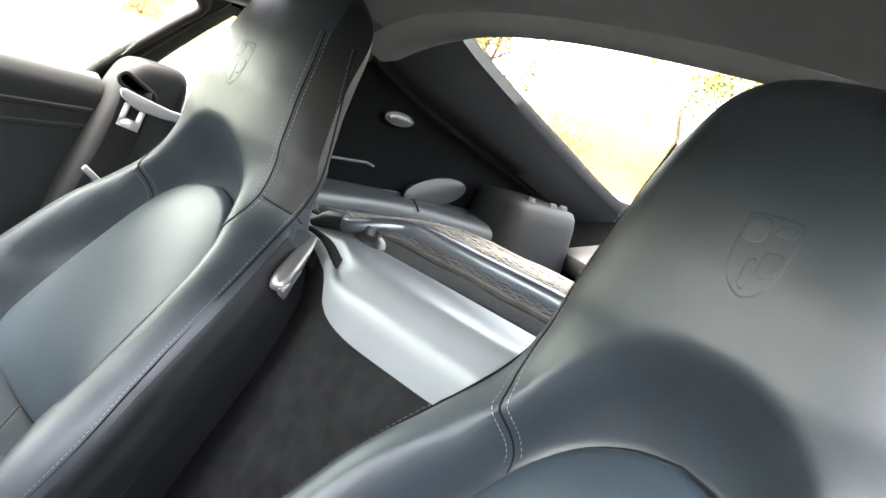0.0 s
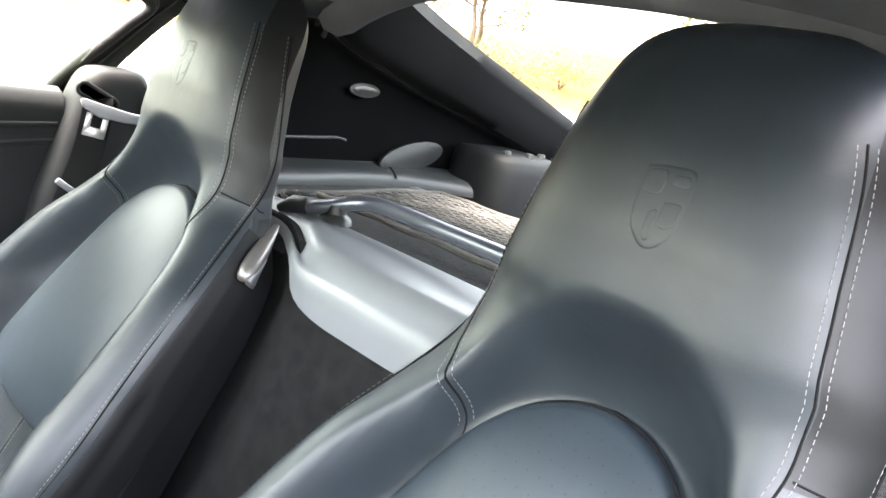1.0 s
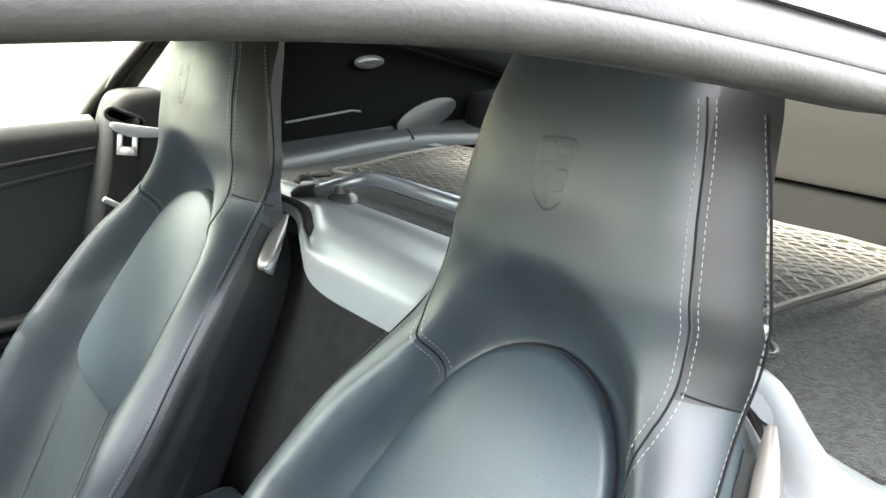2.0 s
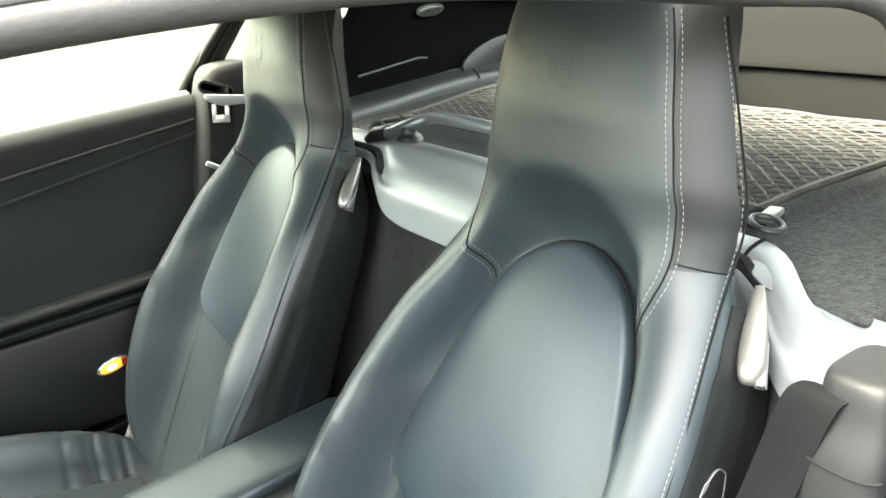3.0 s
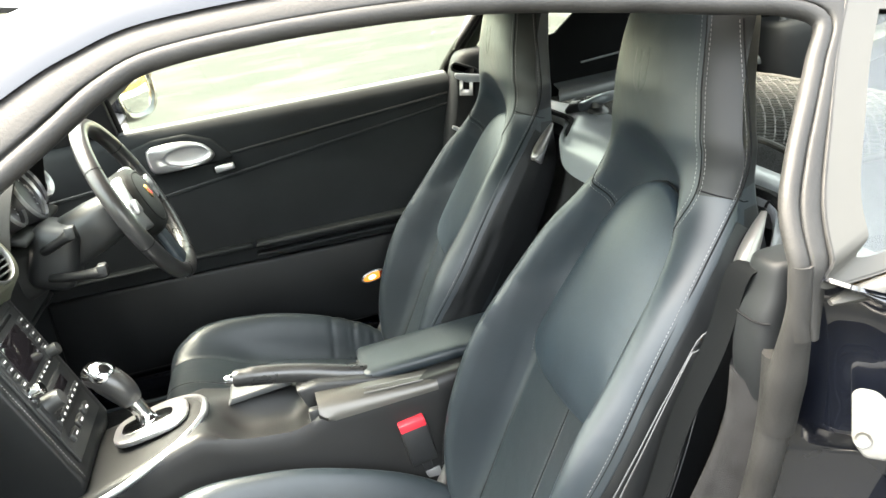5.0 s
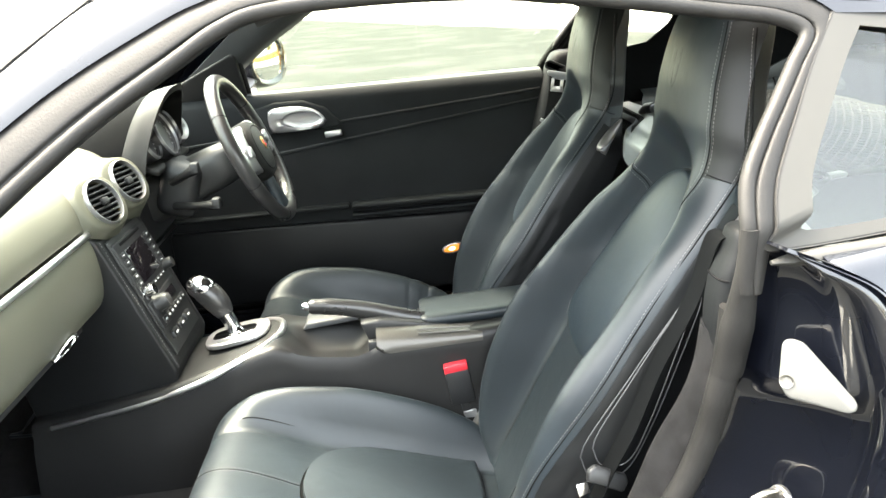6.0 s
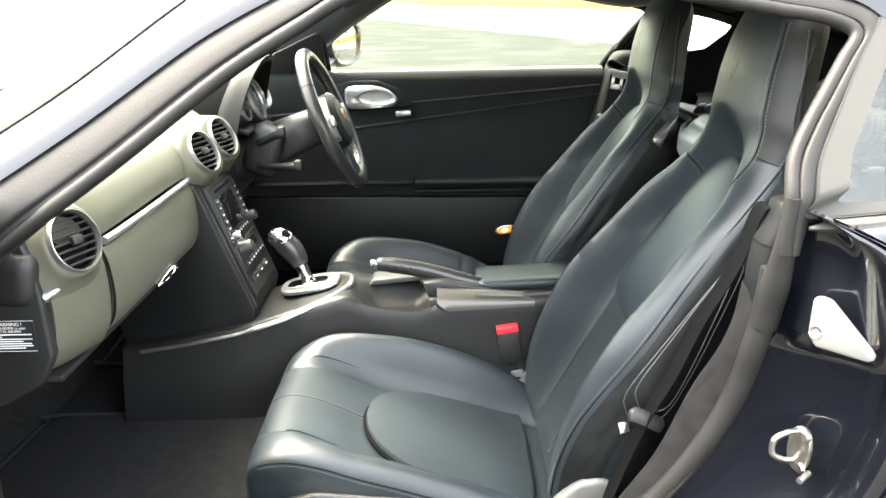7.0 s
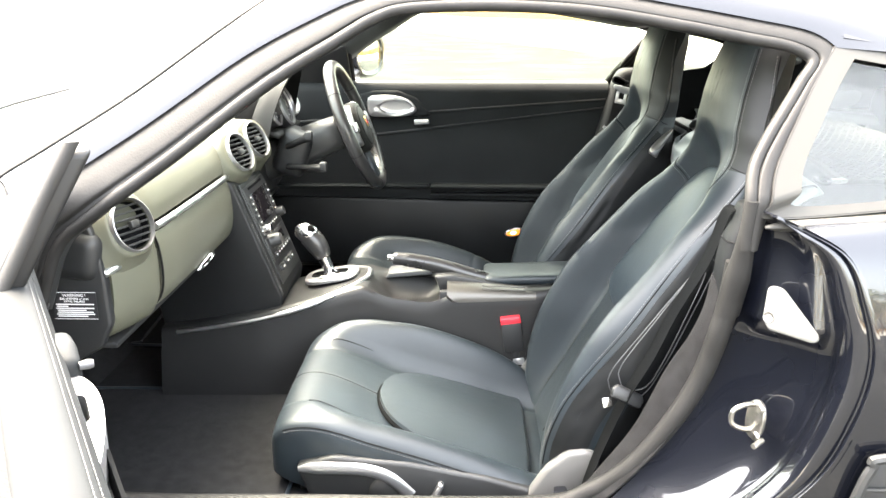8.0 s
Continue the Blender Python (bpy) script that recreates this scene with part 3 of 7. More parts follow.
        axis = (Vector((0.236, s * 0.243, 0.760)) - Vector((0.296, s * 0.208, 0.820)))
        across = Vector((-0.62, s * 0.35, 0.62)).normalized()
        out = axis.normalized().cross(across).normalized()
        out = out if out.y * s > 0 else -out
        for q, wd in ((0, 0.001), (0.08, 0.003), (0.2, 0.0058), (0.4, 0.0092), (0.6, 0.0112), (0.8, 0.0115), (0.92, 0.0095), (0.98, 0.006), (1, 0.002)):
            c = Vector((0.296, s * 0.208, 0.820)) + axis * q
            rows.append([c + across * wd * math.cos(t) + out * (0.003 + wd * 0.8) * math.sin(t) for t in [2 * math.pi * j / 18 for j in range(18)]])
        add("release_catch", grid(rows, close_v=True, cap=True), CATCH, "satin silver-grey seat release catch")
        rows = []
        for q, wd in ((0.56, 0.001), (0.66, 0.0028), (0.76, 0.0050), (0.86, 0.0080), (0.96, 0.0108), (1.0, 0.0108), (1.01, 0.004)):
            c = Vector((0.299, s * 0.2075, 0.817)) + axis * q + out * 0.0075
            rows.append([c + across * wd * math.cos(t) + out * (0.002 + 0.003 * q) * math.sin(t) for t in [2 * math.pi * j / 14 for j in range(14)]])
        add("catch_pull", grid(rows, close_v=True, cap=True), SILVER, "bright silver pull")
    lever = spline([(-0.566, -0.268, 0.277), (-0.52, -0.272, 0.282), (-0.44, -0.272, 0.280), (-0.39, -0.27, 0.262), (-0.35, -0.266, 0.222)], 24)
    add("height_lever", tube([tuple(p) for p in lever], [0.006 + 0.007 * min(1, i / 5) for i in range(24)], 10, flat=0.5, up=(0, 1, 0)), SILVER, "long silver seat height lever")
    add("adjuster_knob", lathe([(0.0, 0), (0.03, 0), (0.032, 0.006), (0.026, 0.012), (0.0, 0.013)], facing((-0.40, -0.255, 0.225), (0, -1, 0))), SATIN)
    add("recline_switch", box((-0.30, -0.262, 0.225), (0.012, 0.018, 0.05), 0.005, (0, 25, 0)), SILVER)
    under(seat, *made)
    return seat


LEATHER_PERF = LEATHER_SOFT.copy()
LEATHER_PERF.name = "perforated_black_leather"
nt = LEATHER_PERF.node_tree
vor = nt.nodes.new("ShaderNodeTexVoronoi")
vor.voronoi_dimensions = "2D"
vor.inputs["Scale"].default_value, vor.inputs["Randomness"].default_value = 78, 0.0
sep = nt.nodes.new("ShaderNodeSeparateXYZ")
com = nt.nodes.new("ShaderNodeCombineXYZ")
tc = nt.nodes.new("ShaderNodeTexCoord")
nt.links.new(tc.outputs["Object"], sep.inputs[0])
nt.links.new(sep.outputs["Y"], com.inputs["X"])
nt.links.new(sep.outputs["Z"], com.inputs["Y"])
nt.links.new(com.outputs[0], vor.inputs["Vector"])
dot = nt.nodes.new("ShaderNodeMath")
dot.operation = "GREATER_THAN"
dot.inputs[1].default_value = 0.055
nt.links.new(vor.outputs["Distance"], dot.inputs[0])
bs = nt.nodes["Principled BSDF"]
src = bs.inputs["Base Color"].links[0].from_socket
mul = nt.nodes.new("ShaderNodeMix")
mul.data_type = "RGBA"
mul.inputs["A"].default_value = (0.002, 0.002, 0.002, 1)
nt.links.new(dot.outputs[0], mul.inputs["Factor"])
nt.links.new(src, mul.inputs["B"])
nt.links.new(mul.outputs["Result"], bs.inputs["Base Color"])
CATCH = material("satin_pewter_plastic", (0.2, 0.19, 0.18), 0.34, metal=0.75, vary=0.05)
# darker than LEATHER: carries shade on the headrest sides in its colour
FLANK = material("plain_black_shaded_trim", (0.005, 0.0056, 0.0061), 0.45, grain=0.12, grain_scale=900, vary=0.15, vary_scale=9, kind="cells", spec=0.25, distance=0.0006)
HINGE = material("mid_grey_plastic", (0.075, 0.074, 0.071), 0.45, vary=0.06, grain=0.05, grain_scale=1500)

passenger_seat = make_seat()
passenger_seat.location = (0, -0.37, 0.19)
driver_seat = copy_thing(passenger_seat, pose(0, 0.37, 0.19))
# the driver's seat has no pocket towards the tunnel, and its cushion is creased by use
for ob in list(driver_seat.children):
    if "pocket" in ob.name:
        bpy.data.objects.remove(ob)
    elif ob.name.startswith("seat_cushion"):
        ob.data = ob.data.copy()
        for v in ob.data.vertices:
            x, y, z = v.co
            side = max(0.0, 1 - ((abs(y) - 0.190) / 0.050) ** 2)
            span = max(0.0, 1 - ((x + 0.20) / 0.13) ** 2)
            fold = sum(-math.exp(-((x - (0.35 - 1.6 * c) * (abs(y) - 0.17) * 0.5 - c) / 0.0060) ** 2) * g for c, g in ((-0.128, 1.0), (-0.150, 0.4), (-0.178, 0.85), (-0.192, 0.5), (-0.231, 0.55)))
            v.co.z += 0.0070 * side * span ** 0.5 * (fold + 0.12)
            tall = max(0.0, min(1.0, (y - 0.135) / 0.05)) * max(0.0, min(1.0, (z - 0.24) / 0.05))
            v.co.z += 0.008 * tall * tall * (3 - 2 * tall)
tagged(driver_seat, "black leather sports car seat behind the steering wheel")
tagged(passenger_seat, "black leather sports car seat by the open door")


# ---- car body: shell round the cabin ----
def side_y(z, belt=0.80):
    """How far the cabin's side lies from the middle at the height z: it leans inwards above the belt line."""
    return belt - 0.62 * max(0.0, z - 0.85)


body = empty("car_body", (0.3, 0, 0.0), "dark blue metallic sports coupe body with its door opening", "car body", kind="structure")


def shell(name, bm, mat, label="", sharp=40, thing=None):
    ob = part(name, bm, mat, None, label, sharp)
    under(thing or body, ob)
    return ob


# rails of the door opening, front pillar foot to rear pillar foot: x, z
RING1 = [(-0.935, 0.66), (-0.893, 0.765), (-0.838, 0.815), (-0.714, 0.904), (-0.571, 1.012), (-0.457, 1.081), (-0.400, 1.114), (-0.340, 1.130), (-0.20, 1.134), (-0.05, 1.126), (0.094, 1.104), (0.20, 1.084), (0.268, 1.071), (0.303, 1.050), (0.279, 1.015), (0.250, 0.976), (0.220, 0.936), (0.195, 0.895), (0.186, 0.85), (0.184, 0.80), (0.186, 0.772)]
RING2 = [(-1.005, 0.72), (-0.955, 0.822), (-0.888, 0.866), (-0.748, 0.956), (-0.602, 1.058), (-0.48, 1.122), (-0.42, 1.146), (-0.35, 1.162), (-0.20, 1.166), (-0.05, 1.158), (0.094, 1.135), (0.21, 1.114), (0.30, 1.095), (0.339, 1.070), (0.311, 1.026), (0.281, 0.982), (0.251, 0.938), (0.226, 0.892), (0.213, 0.848), (0.205, 0.80), (0.201, 0.772)]
N_RING = 90
r1 = spline(RING1, N_RING)
r2 = spline(RING2, N_RING)


def at_side(s, xz, extra=0.0):
    q = max(0.0, min(1.0, xz[0] / 0.2)) if s > 0 else 0.0
    return Vector((xz[0] + 0.030 * q, s * (side_y(xz[1]) + extra), xz[1]))


for s in (-1, 1):
    inner = [at_side(s, p) for p in r1]
    shell("door_seal", tube([p + Vector((0, s * 0.004, 0)) for p in inner], 0.0100, 12), RUBBER, "grey-black rubber door seal")
    rows = [[at_side(s, r1[i] * (1 - f) + r2[i] * f, 0.010 + e) for f, e in ((0.0, -0.004), (0.14, 0.000), (0.21, -0.0015), (0.26, 0.0025), (0.34, 0.005), (0.60, 0.0055), (0.86, 0.003), (1.0, 0.000), (1.14, -0.006))] for i in range(N_RING)]
    rows = [[Vector(v) for v in spline([tuple(p) for p in r], 26)] for r in rows]
    shell("door_surround", sheet(rows, 0.006), RUBBER, "grey-black rubber lined door frame", 75)
    # inside trim of pillar and roof rail
    rows = []
    for i in range(0, 54):
        p = Vector((r1[i][0], s * side_y(r1[i][1]), r1[i][1]))
        up = Vector((r2[i][0] - r1[i][0], 0, r2[i][1] - r1[i][1])).normalized()
        rows.append([p + Vector((0, -s * a, 0)) + up * b for a, b in ((0.0, 0.004), (0.018, -0.006), (0.045, 0.004), (0.07, 0.035), (0.085, 0.075))])
    first = rows[-1]
    for f in (0.25, 0.5, 0.75, 1.0):
        end = Vector((0.62, s * 0.605, 1.095))
        rows.append([(first[0].lerp(end, f)) + (q - first[0]) for q in first])
    shell("pillar_trim", sheet(rows, 0.004), PILLAR if s > 0 else SATIN, "dark plastic pillar and roof rail trim", 60)

# painted outer pillar and roof edge
RING3 = [(-1.06, 0.79), (-1.00, 0.862), (-0.92, 0.914), (-0.79, 0.996), (-0.655, 1.096), (-0.56, 1.160), (-0.47, 1.190), (-0.37, 1.210), (-0.20, 1.220), (-0.05, 1.216), (0.10, 1.198), (0.25, 1.170), (0.45, 1.120), (0.70, 1.03)]
r2b = spline(RING2[:14], 70)
r3 = spline(RING3, 70)
for s in (-1, 1):
    rows = []
    for i in range(70):
        a = at_side(s, r2b[i], 0.016)
        b = Vector((r3[i][0], s * (side_y(r3[i][1]) - 0.012), r3[i][1]))
        m1 = a.lerp(b, 0.35) + Vector((0, s * 0.013, 0.004))
        m2 = a.lerp(b, 0.75) + Vector((0, s * 0.009, 0.006))
        rows.append([a, m1, m2, b])
    shell("painted_pillar", sheet(rows, 0.004), PAINT, "dark blue painted pillar and roof edge", 60)


def roof_z(x, y):
    """Outer roof height."""
    zc = float(np.interp(x, [-0.6, -0.4, -0.1, 0.2, 0.5, 0.8, 1.2, 1.6, 2.0], [1.165, 1.228, 1.268, 1.272, 1.24, 1.175, 1.06, 0.945, 0.86]))
    return zc - 0.065 * (abs(y) / 0.58) ** 2.4


rows = [[Vector((x + (-0.07 * (1 - (y / 0.6) ** 2) if x < -0.3 else 0), y, roof_z(x, y))) for y in np.linspace(-0.56, 0.56, 29)] for x in np.linspace(-0.52, 0.56, 30)]
shell("roof", sheet(rows, 0.012), PAINT, "dark blue painted roof")
rows = [[Vector((x, y, roof_z(x, y) - 0.028 - 0.02 * (abs(y) / 0.56) ** 4)) for y in np.linspace(-0.545, 0.545, 29)] for x in np.linspace(-0.54, 0.60, 30)]
headliner = part("ceiling", sheet(rows, 0.006), HEADLINER)
tagged(headliner, "dark grey cloth headliner under the roof", "ceiling", kind="structure")
# header trim over the hatch, with the joint between roof lining and hatch trim
rows = [[Vector((x, y, roof_z(x, y) - d - 0.04 * (abs(y) / 0.56) ** 4)) for y in np.linspace(-0.57, 0.57, 29)] for x, d in ((0.585, 0.022), (0.60, 0.040), (0.63, 0.042), (0.66, 0.025))]
shell("hatch_header", sheet(rows, 0.006), HEADLINER)

# windscreen
def screen_edge(f):
    i = f * (len(r3s) - 1)
    k = min(int(i), len(r3s) - 2)
    p = r3s[k] * (1 - i + k) + r3s[k + 1] * (i - k)
    return p


r3s = spline(RING3[:6], 30)
rows = []
for f in np.linspace(0, 1, 22):
    p = screen_edge(f)
    w = side_y(p[1]) - 0.014
    bow = 0.27 * (1 - f) + 0.09 * f
    rows.append([Vector((p[0] - bow * (1 - (y / w) ** 2), y, p[1] + 0.050 * (1 - (y / w) ** 2))) for y in np.linspace(-w, w, 33)])
screen = shell("windscreen", sheet(rows, 0.005), GLASS, "clear curved windscreen")
screen.visible_shadow = False
shell("windscreen_seal", tube([p + Vector((0, 0, 0.002)) for p in rows[0]], 0.009, 6), RUBBER)
shell("windscreen_seal", tube([p + Vector((0, 0, 0.002)) for p in rows[-1]], 0.009, 6), RUBBER)
for j in (0, -1):
    shell("windscreen_seal", tube([r[j] for r in rows], 0.007, 6), RUBBER)

# bonnet, cowl and wipers
def bonnet_z(x, y):
    zc = float(np.interp(x, [-2.9, -2.6, -2.2, -1.8, -1.4, -1.25], [0.50, 0.60, 0.70, 0.775, 0.83, 0.845]))
    wing = 0.06 * math.exp(-((abs(y) - 0.66) / 0.14) ** 2) * float(np.interp(x, [-2.6, -1.8, -1.2], [0.9, 1.0, 0.2]))
    edge = 0.0 if abs(y) < 0.72 else 0.5 * (abs(y) - 0.72) ** 1.3 * 2
    return zc - 0.02 * (y / 0.6) ** 2 + wing - edge


rows = [[Vector((x, y, bonnet_z(x, y))) for y in np.linspace(-0.86, 0.86, 41)] for x in np.linspace(-2.85, -1.27, 30)]
shell("bonnet", sheet(rows, 0.008), PAINT, "dark blue bonnet and front wings under a bright sky")
rows = [[Vector((x + 0.20 * (y / 0.72) ** 2, y, z)) for y in np.linspace(-0.72, 0.72, 25)] for x, z in ((-1.40, 0.835), (-1.33, 0.832), (-1.28, 0.838), (-1.24, 0.85))]
shell("cowl", sheet(rows, 0.006), PLASTIC, "black plastic scuttle panel")
for ends in ([(-1.24, -0.50, 0.884), (-1.31, -0.25, 0.899), (-1.335, -0.10, 0.908), (-1.347, 0.26, 0.914)], [(-1.33, 0.02, 0.872), (-1.315, 0.22, 0.872), (-1.27, 0.42, 0.872), (-1.19, 0.60, 0.872)]):
    arm = [Vector(p) for p in spline(ends, 14)]
    wiper = part("wiper", tube(arm, 0.008, 6), PLASTIC)
    tagged(wiper, "black windscreen wiper resting on the scuttle", "wiper")
    wiper_arm = part("wiper_arm", tube([arm[0] + Vector((-0.03, 0, -0.02)), arm[4] + Vector((-0.01, 0, 0.012)), arm[7] + Vector((0, 0, 0.012))], 0.007, 6), SATIN, wiper)

# painted front wing behind the open door's hinge
wing = [(-1.03, 0.26), (-1.03, 0.70), (-1.06, 0.79), (-1.10, 0.82), (-1.27, 0.82), (-1.6, 0.76), (-1.6, 0.26)]
for s in (-1, 1):
    shell("front_wing", prism(wing, "y", s * 0.80, s * 0.865, 0.012, 3), PAINT)

# ---- rear quarter: jamb, outer panel, window ----
J0 = [(0.195, -0.795, 0.835), (0.192, -0.77, 0.78), (0.186, -0.755, 0.70), (0.176, -0.75, 0.63), (0.146, -0.75, 0.52), (0.10, -0.755, 0.42), (0.04, -0.76, 0.335), (-0.04, -0.77, 0.27), (-0.16, -0.775, 0.25)]
J1 = [(0.212, -0.846, 0.832), (0.311, -0.872, 0.785), (0.348, -0.892, 0.708), (0.365, -0.905, 0.629), (0.348, -0.912, 0.536), (0.300, -0.912, 0.430), (0.201, -0.908, 0.339), (0.105, -0.903, 0.282), (-0.096, -0.898, 0.263)]
j0, j1 = spline(J0, 50), spline(J1, 50)
for s in (1, -1):
    # a shelf leans outwards under the window, then a rounded ridge and two grooves run along the outer edge
    fine = []
    for a, b in zip(spline(J0, 130), spline(J1, 130)):
        a, b = Vector(a), Vector(b)
        d = b - a
        row = []
        for f, ox, oy in ((0, 0, 0), (0.10, 0.012, 0), (0.25, 0.012, 0.004), (0.45, 0.012, 0.006), (0.62, 0.006, 0.004), (0.72, 0.003, 0.005), (0.765, -0.006, -0.004), (0.84, -0.013, -0.012), (0.90, -0.009, -0.010), (0.94, 0.001, -0.002), (0.965, -0.003, -0.006), (1.0, 0, 0)):
            p = a + d * f + Vector((ox, oy, 0)) * min(1.0, max(0.0, d.length - 0.055) / 0.06)
            rise = (0.815 - p.z) / 0.155 if p.z > 0.660 else (p.z - 0.622) / 0.038
            rise = max(0.0, min(1.0, rise)) * max(0.0, min(1.0, (f - 0.06) / 0.16, (0.74 - f) / 0.06))
            p += Vector((-0.62, -0.78, 0)) * 0.034 * rise
            row.append((p.x, p.y * s, p.z))
        fine.append([Vector(q) for q in spline(row, 44)])
    shell("door_jamb", sheet(fine, 0.004), PAINT, "glossy dark blue painted door jamb", 70)
    # outer rear panel
    rows = []
    top = [(0.215, 0.812), (0.42, 0.828), (0.62, 0.86), (0.85, 0.90), (1.2, 0.93), (1.8, 0.86)]
    for i in range(40):
        f = i / 39
        e = Vector(j1[i + 3 if i + 3 < 50 else 49])
        back = 1.9
        row = []
        for g in np.linspace(0, 1, 34):
            x = e.x + (back - e.x) * g ** 1.4
            z = e.z
            ztop = float(np.interp(x, [p[0] for p in top], [p[1] for p in top]))
            zz = ztop + (0.22 - ztop) * f if g > 0.25 else (e.z * (1 - g / 0.25) + (ztop + (0.22 - ztop) * f) * (g / 0.25))
            k = max(0.0, (ztop - zz))
            y = 0.922 + 0.03 * min(1, max(0, (x - 0.5) / 0.6)) - 0.100 * math.exp(-k / 0.125)
            w = min(1.0, g / 0.30)
            w = w * w * (3 - 2 * w)
            y = abs(e.y) * (1 - w) + y * w
            row.append(Vector((x, s * y, zz)))
        rows.append(row)
    over = []
    for p in rows[0]:
        zt = float(np.interp(p.x, [q[0] for q in top], [q[1] for q in top])) + 0.004
        over.append([Vector((p.x, s * min(abs(p.y), side_y(zt) + 0.010), zt)), Vector((p.x, s * (0.55 * abs(p.y) + 0.45 * (side_y(zt) + 0.010)), max(p.z, zt) - 0.001))])
    rows = [[o[0] for o in over], [o[1] for o in over]] + rows
    shell("quarter_panel", sheet(rows, 0.004), PAINT, "dark blue rear quarter panel", 70)
    # window with rubber surround
    qpts = [(0.342, 1.078), (0.50, 1.048), (0.64, 1.00), (0.76, 0.945), (0.815, 0.905), (0.80, 0.885), (0.62, 0.865), (0.42, 0.840), (0.214, 0.823), (0.215, 0.848), (0.227, 0.896), (0.265, 0.962), (0.304, 1.026)]
    q = [at_side(s, p, 0.008) for p in qpts]
    bmq = bmesh.new()
    bmq.faces.new([bmq.verts.new(p) for p in q])
    bmesh.ops.solidify(bmq, geom=bmq.faces[:], thickness=0.004)
    pane = shell("quarter_window", bmq, GLASS_TINT, "tinted rear quarter window")
    pane.visible_shadow = False
    loop = [at_side(s, tuple(p), 0.012) for p in spline(qpts + [qpts[0]], 70)[:-1]]
    shell("quarter_window_seal", tube(loop, 0.0035, 8, closed=True, flat=0.7), RUBBER)
    frit = [at_side(s, tuple(p), 0.0155) for p in spline(qpts + [qpts[0]], 70)[:-1]]
    cx = sum((p for p in frit), Vector()) / len(frit)
    rows = [[p.lerp(cx, f) for p in frit] for f in (0.0, 0.17)]
    bmf = grid(rows, close_v=True)
    bmesh.ops.solidify(bmf, geom=bmf.faces[:], thickness=0.002)
    shell("window_border", bmf, FRIT, "printed border round the quarter window")
    belt = [at_side(s, p, 0.022) for p in ((0.205, 0.812), (0.42, 0.828), (0.62, 0.858), (0.84, 0.90))]
    shell("belt_moulding", tube([Vector(v) for v in spline([tuple(b) for b in belt], 20)], [0.004, 0.010] + [0.0125] * 18, 10, flat=0.7), FRIT, "weathered grey moulding under the window")
# upper C pillar, painted, closing the side above and behind the window
for s in (-1, 1):
    rows = []
    for x in np.linspace(0.35, 1.9, 26):
        ztop = roof_z(x, 0.56) + 0.005
        zlow = float(np.interp(x, [0.35, 0.5, 0.64, 0.76, 0.82, 0.9, 1.9], [1.085, 1.062, 1.015, 0.96, 0.92, 0.90, 0.85]))
        rows.append([Vector((x, s * (0.555 + (side_y(zlow) + 0.02 - 0.555) * f ** 0.8), ztop + (min(zlow, ztop - 0.01) - ztop) * f)) for f in np.linspace(0, 1, 9)])
    shell("rear_pillar_panel", sheet(rows, 0.004), PAINT, "", 70)
# shoulder panel over the outer skin, low sill and far floor pan
for s in (-1, 1):
    sill = [(0.70, 0.20), (0.70, 0.25), (0.735, 0.268), (0.775, 0.262), (0.82, 0.24), (0.885, 0.22), (0.885, 0.16), (0.80, 0.14), (0.72, 0.14)]
    shell("sill", prism([(s * y, z) for y, z in sill], "x", -1.03, 0.06, 0.008, 2), PAINT, "dark blue painted door sill")
shell("underbody", box((0.15, 0, 0.155), (3.4, 1.5, 0.03), 0.01), PLASTIC)
# seal along the sill and up the rear jamb, on a carpeted inner edge
for s in (-1, 1):
    path = [(0.186, 0.770, 0.74), (0.176, 0.766, 0.65), (0.150, 0.752, 0.53), (0.10, 0.748, 0.43), (0.045, 0.742, 0.355), (-0.02, 0.735, 0.302), (-0.12, 0.735, 0.272), (-0.5, 0.735, 0.268), (-0.90, 0.735, 0.27), (-0.985, 0.745, 0.33), (-1.0, 0.76, 0.48), (-0.96, 0.785, 0.62), (-0.935, 0.80, 0.67)]
    pts = [Vector((x, s * y, z)) for x, y, z in spline(path, 70)]
    shell("sill_seal", tube(pts, [0.0185 - 0.004 * min(1.0, i / 40) for i in range(70)], 12), RUBBER, "grey-black rubber door seal")
    # sheath where the two seals meet on the rear pillar
    sheath = spline([(0.187, 0.806, 0.850), (0.186, 0.802, 0.800), (0.186, 0.789, 0.750), (0.183, 0.776, 0.700), (0.178, 0.768, 0.655)], 18)
    shell("seal_sheath", tube([Vector((x, s * y, z)) for x, y, z in sheath], [0.0105 + 0.0095 * (min(1, i / 11)) ** 1.5 for i in range(17)] + [0.0195], 14), RUBBER, "worn rubber corner piece of the seal", 60)
    inner = []
    aft = spline([(0.176, 0.700), (0.166, 0.638), (0.143, 0.583), (0.106, 0.517), (0.059, 0.409), (0.0, 0.32), (-0.05, 0.24)], 26)
    fore = spline([(0.178, 0.690), (0.170, 0.640), (0.158, 0.575), (0.132, 0.500), (0.072, 0.400), (0.0, 0.315), (-0.05, 0.275)], 26)
    for (xa, za), (xb, zb) in zip(aft, fore):
        inner.append([Vector((xb + 0.012, s * 0.765, zb)), Vector((xb - 0.002, s * 0.745, zb)), Vector(((xa + xb) / 2 - 0.010, s * 0.718, (za + zb) / 2)), Vector((xa, s * 0.690, za)), Vector((xa + 0.05, s * 0.668, za)), Vector((xa + 0.20, s * 0.660, za))])
    shell("jamb_carpet", sheet([[Vector(v) for v in spline([tuple(p) for p in r], 16)] for r in inner], 0.004), CARPET, "black carpet lining behind the door seal")

